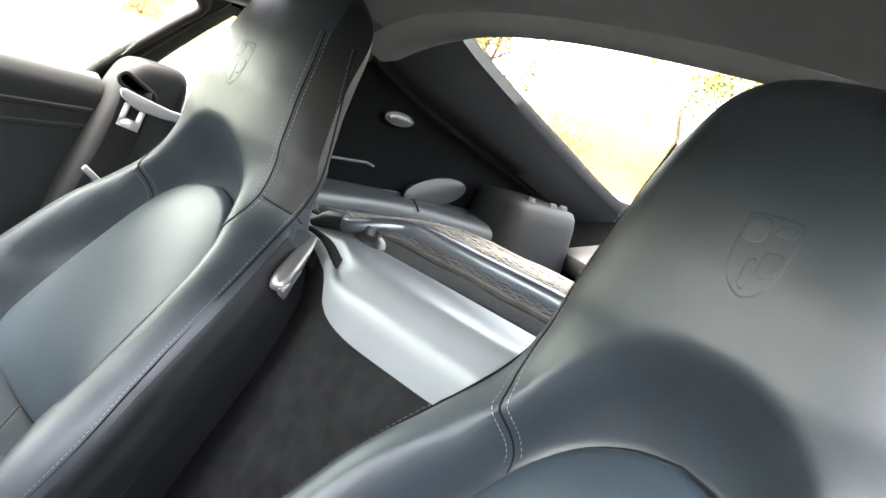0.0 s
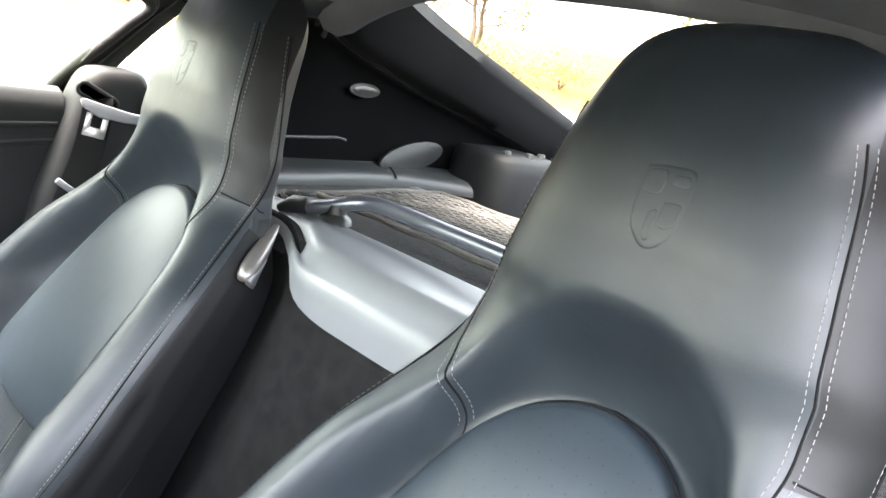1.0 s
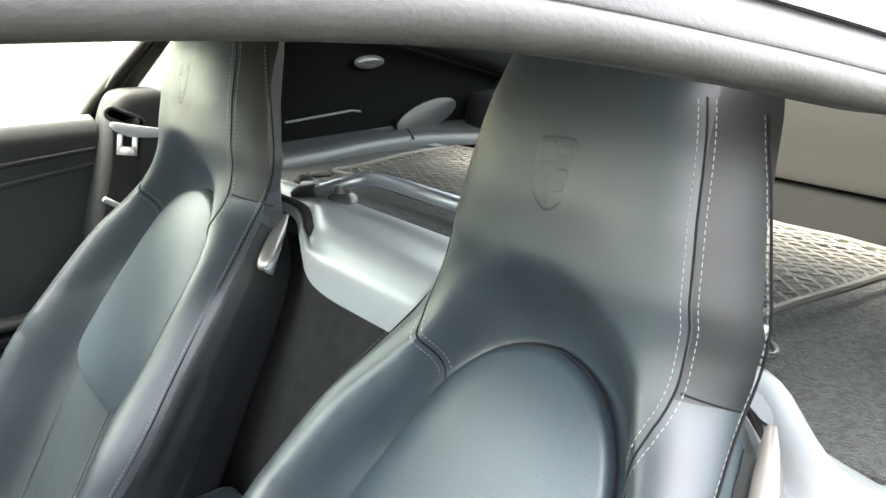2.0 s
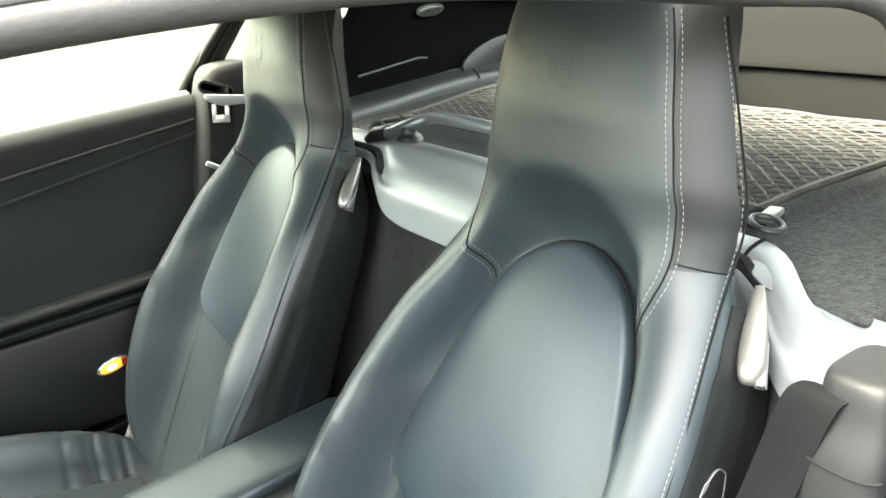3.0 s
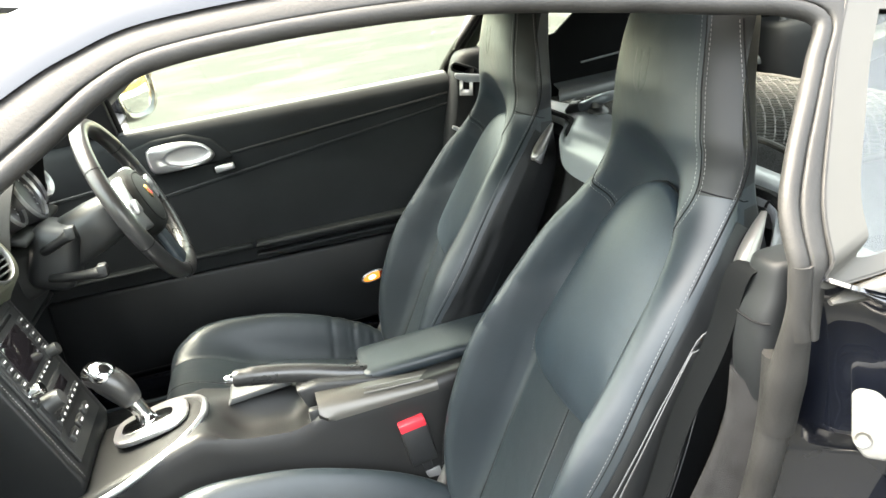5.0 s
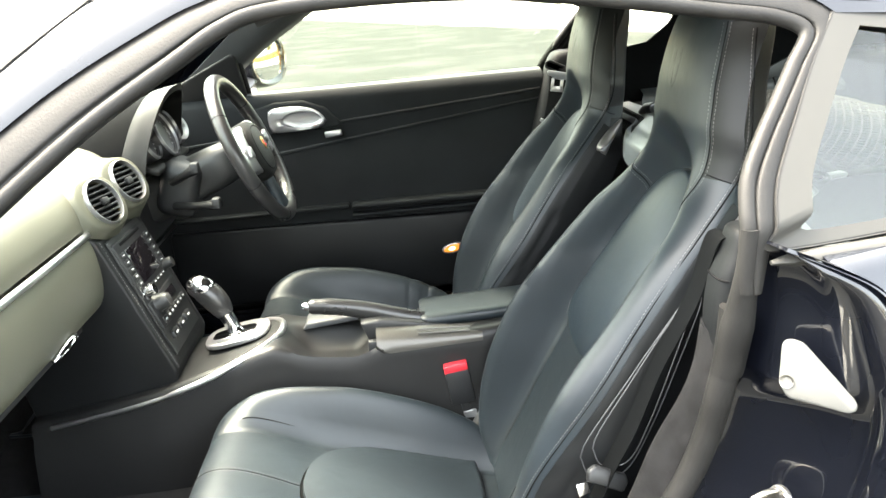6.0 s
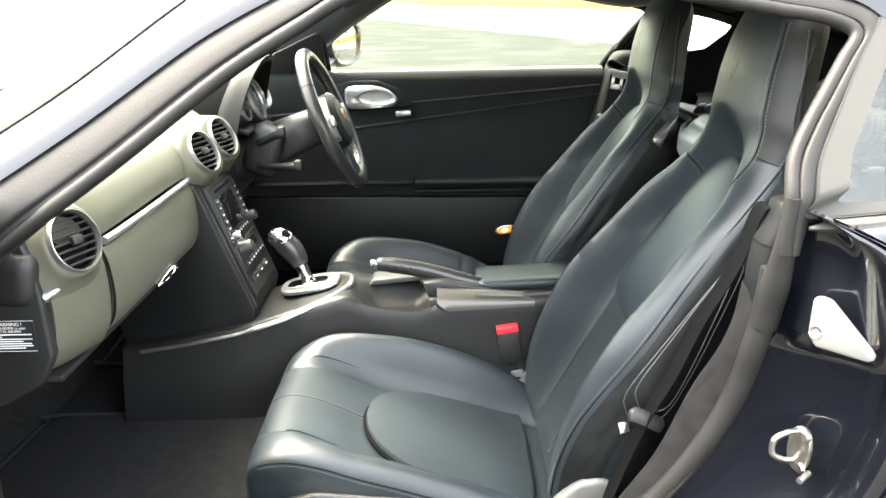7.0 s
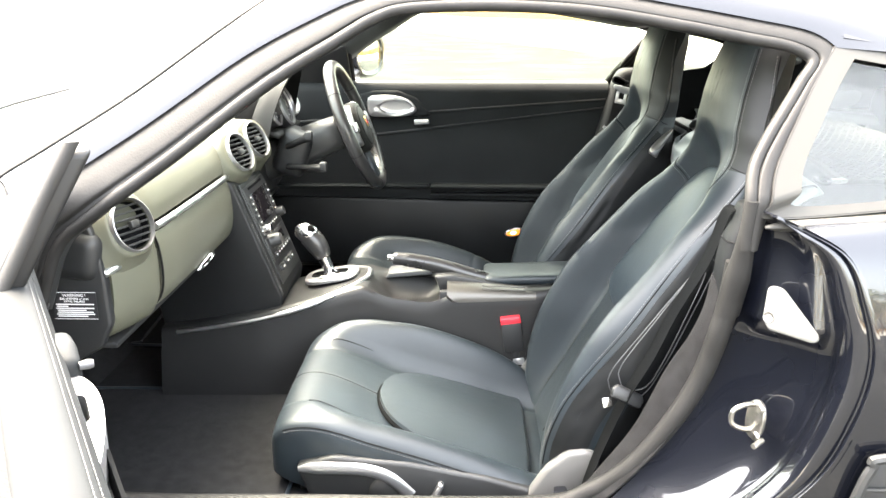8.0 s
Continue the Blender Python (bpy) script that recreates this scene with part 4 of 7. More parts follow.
# ---- inside shell ----
floor = part("floor", box((-0.55, 0, 0.180), (1.75, 1.42, 0.02), 0.004), CARPET)
tagged(floor, "black carpeted car floor", "floor", kind="structure")
for s in (-1, 1):
    mat_o = [(-1.18, 0.16), (-1.16, 0.14), (-0.62, 0.14), (-0.60, 0.16), (-0.60, 0.64), (-0.62, 0.66), (-1.12, 0.66), (-1.2, 0.60)]
    floor_mat = part("floor_mat", prism([(x, s * y) for x, y in mat_o], "z", 0.190, 0.200, 0.003), CARPET)
    tagged(floor_mat, "black carpet floor mat with a bound edge", "mat", "floor mats")
    bound = [Vector((x, s * y, 0.201)) for x, y in mat_o]
    part("binding", tube([Vector(v) for v in spline([tuple(b) for b in bound] + [tuple(bound[0])], 60)[:-1]], 0.004, 6, closed=True), LEATHER_SOFT, floor_mat)
foot = [(-1.19, 0.19), (-1.32, 0.35), (-1.36, 0.60), (-1.40, 0.60), (-1.36, 0.35), (-1.24, 0.17)]
shell("toe_board", prism(foot, "y", -0.72, 0.72, 0.004), CARPET, "black carpeted footwell front")
for s in (-1, 1):
    kick = [(-1.34, 0.18), (-0.985, 0.18), (-0.985, 0.50), (-1.0, 0.72), (-1.34, 0.72)]
    shell("kick_panel", prism(kick, "y", s * 0.70, s * 0.735, 0.004), PLASTIC)

# ---- passenger side rear pillar trim and belts ----
def pillar_trim(s):
    ob = []
    if s < 0:
        table = ((0.830, 0.206, 0.250, 0.708, 0.746), (0.8285, 0.197, 0.254, 0.702, 0.751), (0.822, 0.192, 0.254, 0.699, 0.755), (0.80, 0.186, 0.250, 0.698, 0.758), (0.768, 0.174, 0.245, 0.696, 0.760), (0.72, 0.168, 0.240, 0.692, 0.760), (0.678, 0.170, 0.235, 0.692, 0.755))
    else:
        table = ((0.940, 0.262, 0.320, 0.680, 0.72), (0.934, 0.246, 0.335, 0.668, 0.74), (0.915, 0.232, 0.345, 0.660, 0.75), (0.87, 0.216, 0.345, 0.656, 0.755), (0.80, 0.196, 0.335, 0.656, 0.755), (0.72, 0.176, 0.310, 0.656, 0.755), (0.66, 0.165, 0.300, 0.656, 0.755))
    rows = []
    for z, x0, x1, y0, y1 in table:
        cx, cy, hx, hy = (x0 + x1) / 2, (y0 + y1) / 2, (x1 - x0) / 2, (y1 - y0) / 2
        rows.append([Vector((cx + px, s * (cy + py), z + (0.06 * (px / hx) * hx if z < 0.70 else 0))) for px, py in ellipse(hx, hy, 32, 3.4)])
    sm = spline([[c for v in r for c in v] for r in rows], 30)
    rows = [[Vector(r[3 * j:3 * j + 3]) for j in range(32)] for r in sm]
    ob.append(part("cover", grid(rows, close_v=True, cap=True), COVER_DARK, None, "smooth dark grey pillar cover", 60))
    if s < 0:
        ob.append(part("joint_line", tube([Vector((0.2095 + 0.0358 * math.copysign(abs(math.cos(q)) ** (2 / 3.4), math.cos(q)), -0.728 - 0.0325 * math.copysign(abs(math.sin(q)) ** (2 / 3.4), math.sin(q)), 0.768)) for q in [radians(d) for d in range(125, 250, 6)]], 0.0014, 5), SEAM))
    else:
        slot = [Vector((0.228 + 0.045 * f + 0.010 * math.cos(q), 0.6535, 0.906 - 0.022 * f + 0.010 * math.sin(q))) for f, q in [(0, radians(a)) for a in range(70, 260, 20)] + [(1, radians(a)) for a in range(260, 430, 20)]]
        bm = bmesh.new()
        bm.faces.new([bm.verts.new(p) for p in slot])
        bmesh.ops.solidify(bm, geom=bm.faces[:], thickness=0.004)
        ob.append(part("belt_slot", bm, SEAM, None, "dark belt slot"))
        ob.append(part("slot_rim", tube(slot, 0.0035, 8, closed=True), COVER_DARK))
    lower = []
    for z, x0 in ((0.70, 0.185), (0.60, 0.165), (0.50, 0.12), (0.40, 0.08), (0.28, 0.02), (0.19, -0.03)):
        lower.append([Vector((x0 + 0.03, s * 0.735, z)), Vector((x0 + 0.015, s * 0.69, z)), Vector((x0 + 0.06, s * 0.663, z)), Vector((x0 + 0.25, s * 0.655, z))])
    ob.append(part("lower_lining", sheet(lower, 0.004), CARPET, None, "black carpet lining"))
    root = empty("pillar_trim", (0.2, s * 0.70, 0.2), "dark grey plastic trim on the pillar behind a seat", "trim", kind="structure")
    under(root, *ob)
    return root


pillar_trim(-1)
pillar_trim(1)


def ribbon(pts, width, side, thick=0.0016):
    """A flat strap: side gives the direction across it at each point."""
    rows = [[Vector(p) - Vector(a) * width / 2, Vector(p), Vector(p) + Vector(a) * width / 2] for p, a in zip(pts, side)]
    return sheet(rows, thick)


def seat_belt(s):
    ob = []
    if s < 0:
        pts = spline([(0.200, s * 0.715, 0.815), (0.190, s * 0.708, 0.816), (0.180, s * 0.700, 0.800), (0.164, s * 0.680, 0.72), (0.122, s * 0.662, 0.62), (0.085, s * 0.661, 0.53), (0.045, s * 0.66, 0.45), (0.0, s * 0.66, 0.33), (-0.03, s * 0.66, 0.22)], 40)
        across = [Vector((0.05, s * 1.0, 0.0)).normalized()] * 40
    else:
        pts = spline([(0.252, s * 0.660, 0.898), (0.250, s * 0.650, 0.886), (0.248, s * 0.646, 0.86), (0.238, s * 0.645, 0.80), (0.215, s * 0.645, 0.72), (0.18, s * 0.645, 0.60), (0.12, s * 0.645, 0.45), (0.02, s * 0.655, 0.25)], 40)
        across = [Vector((0.93, -s * 0.36, 0.0)).normalized()] * 40
    across = [Vector(v) for v in spline([tuple(a) for a in across[::5]], 40)]
    ob.append(part("webbing", ribbon([tuple(p) for p in pts], 0.046 if s > 0 else 0.040, across), WEBBING))
    root = empty("seat_belt", (0.02, s * 0.66, 0.2), "black webbing seat belt hanging behind a seat", "seat belt", "seat belts")
    if s > 0:
        m = facing((0.268, 0.634, 0.874), (-0.25, -0.96, 0.05), (0.16, 0, 1))
        yoke = [(-0.052, 0.008), (-0.046, 0.012), (-0.02, 0.010), (0.03, 0.008), (0.048, 0.010), (0.052, 0.004), (0.046, -0.006), (0.02, -0.010), (-0.02, -0.012), (-0.046, -0.002)]
        ob.append(part("tongue_grip", plate(yoke, m, 0.012, 0.004), COVER, None, "grey plastic tongue grip"))
        m2 = m @ Matrix.Translation((-0.020, 0, 0.004))
        for o in ([(-0.017, -0.008), (-0.008, -0.008), (-0.008, -0.032), (-0.017, -0.044)], [(0.008, -0.008), (0.017, -0.008), (0.017, -0.044), (0.008, -0.032)], [(-0.017, -0.030), (0.017, -0.030), (0.017, -0.045), (-0.017, -0.045)]):
            ob.append(part("tongue_blade", plate(o, m2, 0.003, 0.0006), SILVER, None, "bright steel tongue"))
        ob.append(part("belt_stop", box((0.216, 0.640, 0.744), (0.056, 0.008, 0.010), 0.003, (0, 34, 0)), COVER))
    else:
        m = facing((0.045, -0.664, 0.452), (0.3, -0.9, 0.3), (0.55, 0, 1))
        ob.append(part("tongue_grip", plate([(-0.03, -0.012), (0.03, -0.012), (0.034, 0.004), (0.026, 0.014), (-0.026, 0.014), (-0.034, 0.004)], m, 0.012, 0.004), PLASTIC))
        ob.append(part("tongue_blade", plate([(-0.008, 0.012), (0.008, 0.012), (0.009, 0.030), (-0.009, 0.030)], facing((0.03, -0.668, 0.446), (0.3, -0.9, 0.3), (-1, 0, -0.15)), 0.0025, 0.0006), CHROME))
    under(root, *ob)
    return root


seat_belt(-1)
seat_belt(1)


# ---- luggage space behind the seats ----
luggage_floor = part("luggage_floor", box((0.612, 0, 0.772), (0.524, 1.29, 0.024), 0.006), CARPET_GREY)
tagged(luggage_floor, "grey flecked carpet on the luggage shelf", "carpet", kind="structure")


part("floor_edge", box((0.884, 0, 0.778), (0.030, 1.28, 0.022), 0.006), COVER, luggage_floor, "pale moulded edge of the shelf")
boot = [(0.895, 0.60), (0.895, 0.62), (1.34, 0.62), (1.35, 0.66), (1.44, 0.812), (1.50, 0.835), (1.52, 0.82), (1.52, 0.60)]
boot_liner = part("boot_liner", prism(boot, "y", -0.64, 0.64, 0.004), BOOT)
tagged(boot_liner, "black carpeted liner of the sunken rear boot", "liner", kind="structure")
rows = [[Vector((x - 0.10 * (y / 0.62) ** 4, y, z)) for y in np.linspace(-0.62, 0.62, 31)] for x, z in spline([(1.385, 0.742), (1.392, 0.756), (1.43, 0.800), (1.47, 0.850), (1.53, 0.900), (1.60, 0.930)], 16)]
part("tail_trim", sheet(rows, 0.004), TAIL, boot_liner, "smooth grey trim along the rear edge of the boot")


def cover_front(y):
    q = max(0.0, min(1.0, (((-y - 0.07) if y < -0.02 else y + 0.02) - 0.08) / 0.20))
    e = max(0.0, min(1.0, (abs(y) - 0.50) / 0.14))
    return 0.272 + 0.072 * q * q * (3 - 2 * q) - 0.085 * e * e * (3 - 2 * e)


def cover_back(y):
    e = max(0.0, min(1.0, (abs(y) - 0.44) / 0.11))
    return 0.45 - 0.085 * e * e * (3 - 2 * e)


def bulkhead_row(y):
    """Section of the moulded cover behind the seats: deep apron in the middle, shallow at the sides."""
    far = max(0.0, -y - 0.09) if y < -0.02 else y + 0.02
    m = max(0.0, min(1.0, (far - 0.105) / 0.035))
    m = m * m * (3 - 2 * m)
    lip = 0.740 + 0.016 * min(1.0, far / 0.105) ** 3 * (1 - m) + 0.052 * m
    zt = 0.818 - 0.016 * max(0, (abs(y) - 0.25) / 0.4)
    x0, xb = cover_front(y), cover_back(y)
    e = max(0.0, min(1.0, (abs(y) - 0.50) / 0.14))
    lip -= 0.065 * e
    zt -= 0.012 * e
    return [Vector((x0 + 0.004, y, lip)), Vector((x0 + 0.010, y, (lip + zt) / 2)), Vector((x0 + 0.020, y, zt - 0.022)), Vector((x0 + 0.036, y, zt - 0.005)), Vector((x0 + 0.060, y, zt)), Vector((max(x0 + 0.064, xb - 0.05), y, zt - 0.004)), Vector((xb - 0.014, y, zt - 0.012)), Vector((xb, y, 0.783))]


rows = [bulkhead_row(y) for y in np.linspace(-0.70, 0.70, 91)]
fine = [[Vector(v) for v in spline([tuple(p) for p in r], 22)] for r in rows]
cover = part("bulkhead_cover", sheet(fine, 0.004), COVER, sharp=60)
tagged(cover, "satin grey moulded plastic cover along the bulkhead", "cover", kind="structure")
for s in (-1, 1):
    # recessed joints in the cover and the raised side ends
    j = part("joint_line", tube([p + Vector((0, 0, 0.0005)) for p in [Vector(v) for v in spline([tuple(q) for q in bulkhead_row(s * 0.50)], 16)]], 0.0025, 5), SEAM, cover)
rows = []
for y in np.linspace(-0.66, 0.66, 53):
    c = cover_front(y)
    lip = bulkhead_row(y)[0].z
    rows.append([Vector((c + 0.030, y, lip + 0.014)), Vector((c + 0.026, y, lip - 0.02)), Vector((c + 0.016, y, min(0.70, lip - 0.04))), Vector((0.12 + c * 0.48, y, 0.58)), Vector((0.12 + c * 0.32, y, 0.45)), Vector((0.11 + c * 0.24, y, 0.33)), Vector((0.17, y, 0.19))])
bulkhead = part("wall_bulkhead", sheet([[Vector(v) for v in spline([tuple(p) for p in r], 14)] for r in rows], 0.01), CARPET)
tagged(bulkhead, "black carpeted bulkhead behind the seats", "wall", kind="structure")
# pale lint caught in the carpet
rng = random.Random(5)
verts, faces = [], []
for _ in range(260):
    y, f = rng.uniform(-0.14, 0.17), rng.uniform(0, 1) ** 0.8
    c = cover_front(y)
    p = Vector((0.12 + c * 0.48 - 0.004, y, 0.58)).lerp(Vector((c + 0.016 - 0.004, y, 0.70)), f) if f > 0.3 else Vector((0.12 + c * 0.48 - 0.004, y, 0.58)).lerp(Vector((0.12 + c * 0.32 - 0.004, y, 0.45)), 1 - f / 0.3)
    q, k = rng.uniform(0, 6.28), rng.uniform(0.0005, 0.0014)
    u, w = Vector((0, math.cos(q), math.sin(q))) * k * 1.8, Vector((0, -math.sin(q), math.cos(q))) * k * 0.6
    n = len(verts)
    verts += [p - u - w, p + u - w, p + u + w, p - u + w]
    faces.append((n, n + 1, n + 2, n + 3))
me = bpy.data.meshes.new("tmp")
me.from_pydata([tuple(v) for v in verts], [], faces)
bm = bmesh.new()
bm.from_mesh(me)
bpy.data.meshes.remove(me)
tagged(part("lint", bm, LINT, bulkhead, "pale specks of lint"), kind="stuff")

for s in (-1, 1):
    wall = [(0.48 if s < 0 else 0.34, 0.40), (0.48 if s < 0 else 0.34, 0.905), (0.49 if s < 0 else 0.36, 0.925), (0.50, 0.945), (0.56, 0.99), (0.60, 1.05), (0.62, 1.12), (0.67, 1.125), (1.0, 1.02), (1.5, 0.87), (1.5, 0.40)]
    lining = part("wall_lining", prism(wall, "y", s * 0.640, s * 0.652, 0.002), ROUGH_BLACK)
    tagged(lining, "matt black side lining of the luggage space", "wall", kind="structure")
    ledge = []
    for x, y0, z in ((0.46 if s > 0 else 0.70, 0.555 if s > 0 else 0.58, 0.800), (0.60 if s > 0 else 0.72, 0.565 if s > 0 else 0.582, 0.803), (0.75, 0.585, 0.806), (0.86, 0.580, 0.806), (0.95, 0.545, 0.803), (1.04, 0.49, 0.800)):
        ledge.append([Vector((x + 0.02, s * 0.645, z + 0.018)), Vector((x + 0.012, s * (y0 + 0.030), z + 0.012)), Vector((x + 0.004, s * (y0 + 0.010), z + 0.006)), Vector((x, s * y0, z - 0.004)), Vector((x - 0.002, s * (y0 - 0.002), 0.783))])
    part("side_ledge", sheet([[Vector(v) for v in spline([tuple(p) for p in r], 12)] for r in [[Vector(q[3 * j:3 * j + 3]) for j in range(5)] for q in spline([[c for p in r for c in p] for r in ledge], 26)]], 0.004), PILLAR, lining, "grey plastic side ledge")
    part("ledge_joint", tube([Vector((0.85, s * 0.635, 0.825)), Vector((0.842, s * 0.60, 0.815)), Vector((0.838, s * 0.578, 0.803))], 0.002, 5), SEAM, lining)
    m = facing((0.905, s * 0.628, 0.842), (0, -s, 0.1))
    part("speaker_grille", plate(ellipse(0.088, 0.030, 36), m @ Matrix.Rotation(s * radians(14), 4, "Z"), 0.012, 0.003), SATIN, lining, "oval speaker grille")
    m = facing((0.757, s * 0.632, 0.967), (0, -s, 0.05))
    lamp = part("luggage_light", plate(ellipse(0.038, 0.014, 32), m, 0.008, 0.003), SATIN, lining)
    part("lens", plate(ellipse(0.030, 0.010, 24), m @ Matrix.Translation((0, 0, 0.006)), 0.004, 0.0015), LENS, lamp, "clear ribbed lamp lens")
    for x0, x1, z in ((0.56, 0.74, 0.868), (0.55, 0.84, 0.822)):
        part("moulding_line", tube([Vector((x0, s * 0.638, z - 0.01)), Vector((x1 - 0.02, s * 0.638, z)), Vector((x1, s * 0.638, z - 0.004))], 0.0028, 6), GREY_TRIM, lining)
    # strut tower cover
    rows = []
    for z, g in ((0.60, 1.02), (0.80, 0.99), (0.85, 0.965), (0.872, 0.93), (0.884, 0.86), (0.888, 0.6)):
        rows.append([Vector((1.10 + a * g, s * (0.535 + b * g), z)) for a, b in ellipse(0.10, 0.105, 36, 3.6)])
    tower = part("strut_tower_cover", grid(rows, close_v=True, cap=True), COVER_DARK, sharp=60)
    tagged(tower, "grey plastic cover over a suspension tower", "cover")
    for dx, dy in ((-0.05, -0.05), (0.0, -0.07), (0.05, -0.06)):
        part("fixing_cap", lathe([(0.0, 0.004), (0.008, 0.003), (0.010, -0.004), (0.010, -0.012)], facing((1.10 + dx, s * (0.535 + dy), 0.892), (0, 0, 1), (0, 1, 0)), 12), SATIN, tower)
    # hatch frame trim
    low = [(0.600, 0.575, 1.140), (0.668, 0.605, 1.066), (0.86, 0.605, 1.000), (1.10, 0.605, 0.935), (1.32, 0.605, 0.876), (1.55, 0.605, 0.83)]
    edge = [(0.625, 0.43, 1.175), (0.70, 0.455, 1.135), (0.88, 0.478, 1.074), (1.12, 0.505, 1.003), (1.36, 0.525, 0.930), (1.58, 0.50, 0.865)]
    a, b = spline(low, 40), spline(edge, 40)
    rows = []
    for i in range(40):
        p, q = Vector(a[i]), Vector(b[i])
        rows.append([Vector((v.x, s * v.y, v.z)) for v in (p + Vector((0, 0.012, 0.012)), p, p.lerp(q, 0.06) + Vector((0, 0, -0.008)), p.lerp(q, 0.35) + Vector((0, 0, -0.012)), p.lerp(q, 0.75) + Vector((0, 0, -0.008)), p.lerp(q, 0.93), q, q + Vector((0, 0, 0.02)))])
    trim = shell("hatch_trim", sheet(rows, 0.004), HATCH, "smooth grey trim round the hatch window", 60)
    shell("hatch_seal", tube([Vector((v[0], s * (v[1] + 0.008), v[2] - 0.004)) for v in a], 0.008, 8), RUBBER)
    shell("trim_joint", tube([rows[31][k] + Vector((0, 0, -0.001)) for k in range(2, 7)], 0.002, 5), SEAM)
    for k in (0.012, 0.03):
        shell("trim_clip", tube([Vector((0.575 + k, s * 0.56, 1.155 - k)), Vector((0.60 + k, s * 0.60, 1.11 - k)), Vector((0.61 + k, s * 0.625, 1.085 - k))], 0.005, 6), PLASTIC)

b = spline([(0.625, 0.43, 1.175), (0.70, 0.455, 1.135), (0.88, 0.478, 1.074), (1.12, 0.505, 1.003), (1.36, 0.525, 0.930), (1.58, 0.50, 0.865)], 24)
rows = [[Vector((p[0], p[1] * f, p[2] + 0.02 + 0.045 * (1 - f * f))) for f in np.linspace(-1.03, 1.03, 21)] for p in b]
hatch_glass = shell("hatch_window", sheet(rows, 0.004), GLASS_REAR, "large curved tinted rear hatch window")
hatch_glass.visible_shadow = False
rows = [[Vector((0.585, y, 1.180 + 0.045 * (1 - (y / 0.5) ** 2))) , Vector((0.60, y, 1.172 + 0.045 * (1 - (y / 0.5) ** 2))), Vector((0.62, y, 1.176 + 0.045 * (1 - (y / 0.5) ** 2))), Vector((0.64, y, 1.19 + 0.045 * (1 - (y / 0.5) ** 2)))] for y in np.linspace(-0.5, 0.5, 21)]
shell("hatch_top_trim", sheet(rows, 0.004), HATCH)
tail = [(1.50, 0.40), (1.50, 0.80), (1.55, 0.85), (1.62, 0.88), (1.95, 0.84), (2.05, 0.70), (2.05, 0.30), (1.6, 0.25)]
shell("tail", prism(tail, "y", -0.80, 0.80, 0.03, 3), PAINT)
panel_r = part("boot_panel", box((1.25, 0.40, 0.80), (0.16, 0.13, 0.05), 0.012, (0, -18, -20)), PLASTIC)
tagged(panel_r, "grey plastic boot edge panel with a round fixing", "panel")

# guard bar
def guard_bar():
    root = empty("guard_bar", (0.41, 0, 0.80), "brushed silver tubular guard bar across the luggage shelf", "bar")
    path = spline([(0.385, 0.262, 0.822), (0.395, 0.225, 0.828), (0.415, 0.19, 0.842), (0.435, 0.155, 0.852), (0.440, 0.10, 0.854), (0.440, 0.0, 0.854), (0.440, -0.10, 0.854), (0.435, -0.155, 0.852), (0.415, -0.19, 0.842), (0.395, -0.225, 0.828), (0.385, -0.262, 0.822)], 70)
    obs = [part("tube", tube([Vector(p) for p in path], 0.0105, 14), BAR)]
    for s in (-1, 1):
        foot = lathe([(0.0, 0.0), (0.024, 0.0), (0.022, 0.008), (0.014, 0.014), (0.013, 0.026)], facing((0.412, s * 0.198, 0.813), (0, 0, 1), (0, 1, 0)), 20)
        obs.append(part("foot", foot, SATIN))
        obs.append(part("sleeve", tube([Vector((0.376, s * 0.285, 0.812)), Vector((0.385, s * 0.262, 0.822)), Vector((0.394, s * 0.235, 0.827))], [0.006, 0.014, 0.0135], 12), SATIN))
    under(root, *obs)


guard_bar()


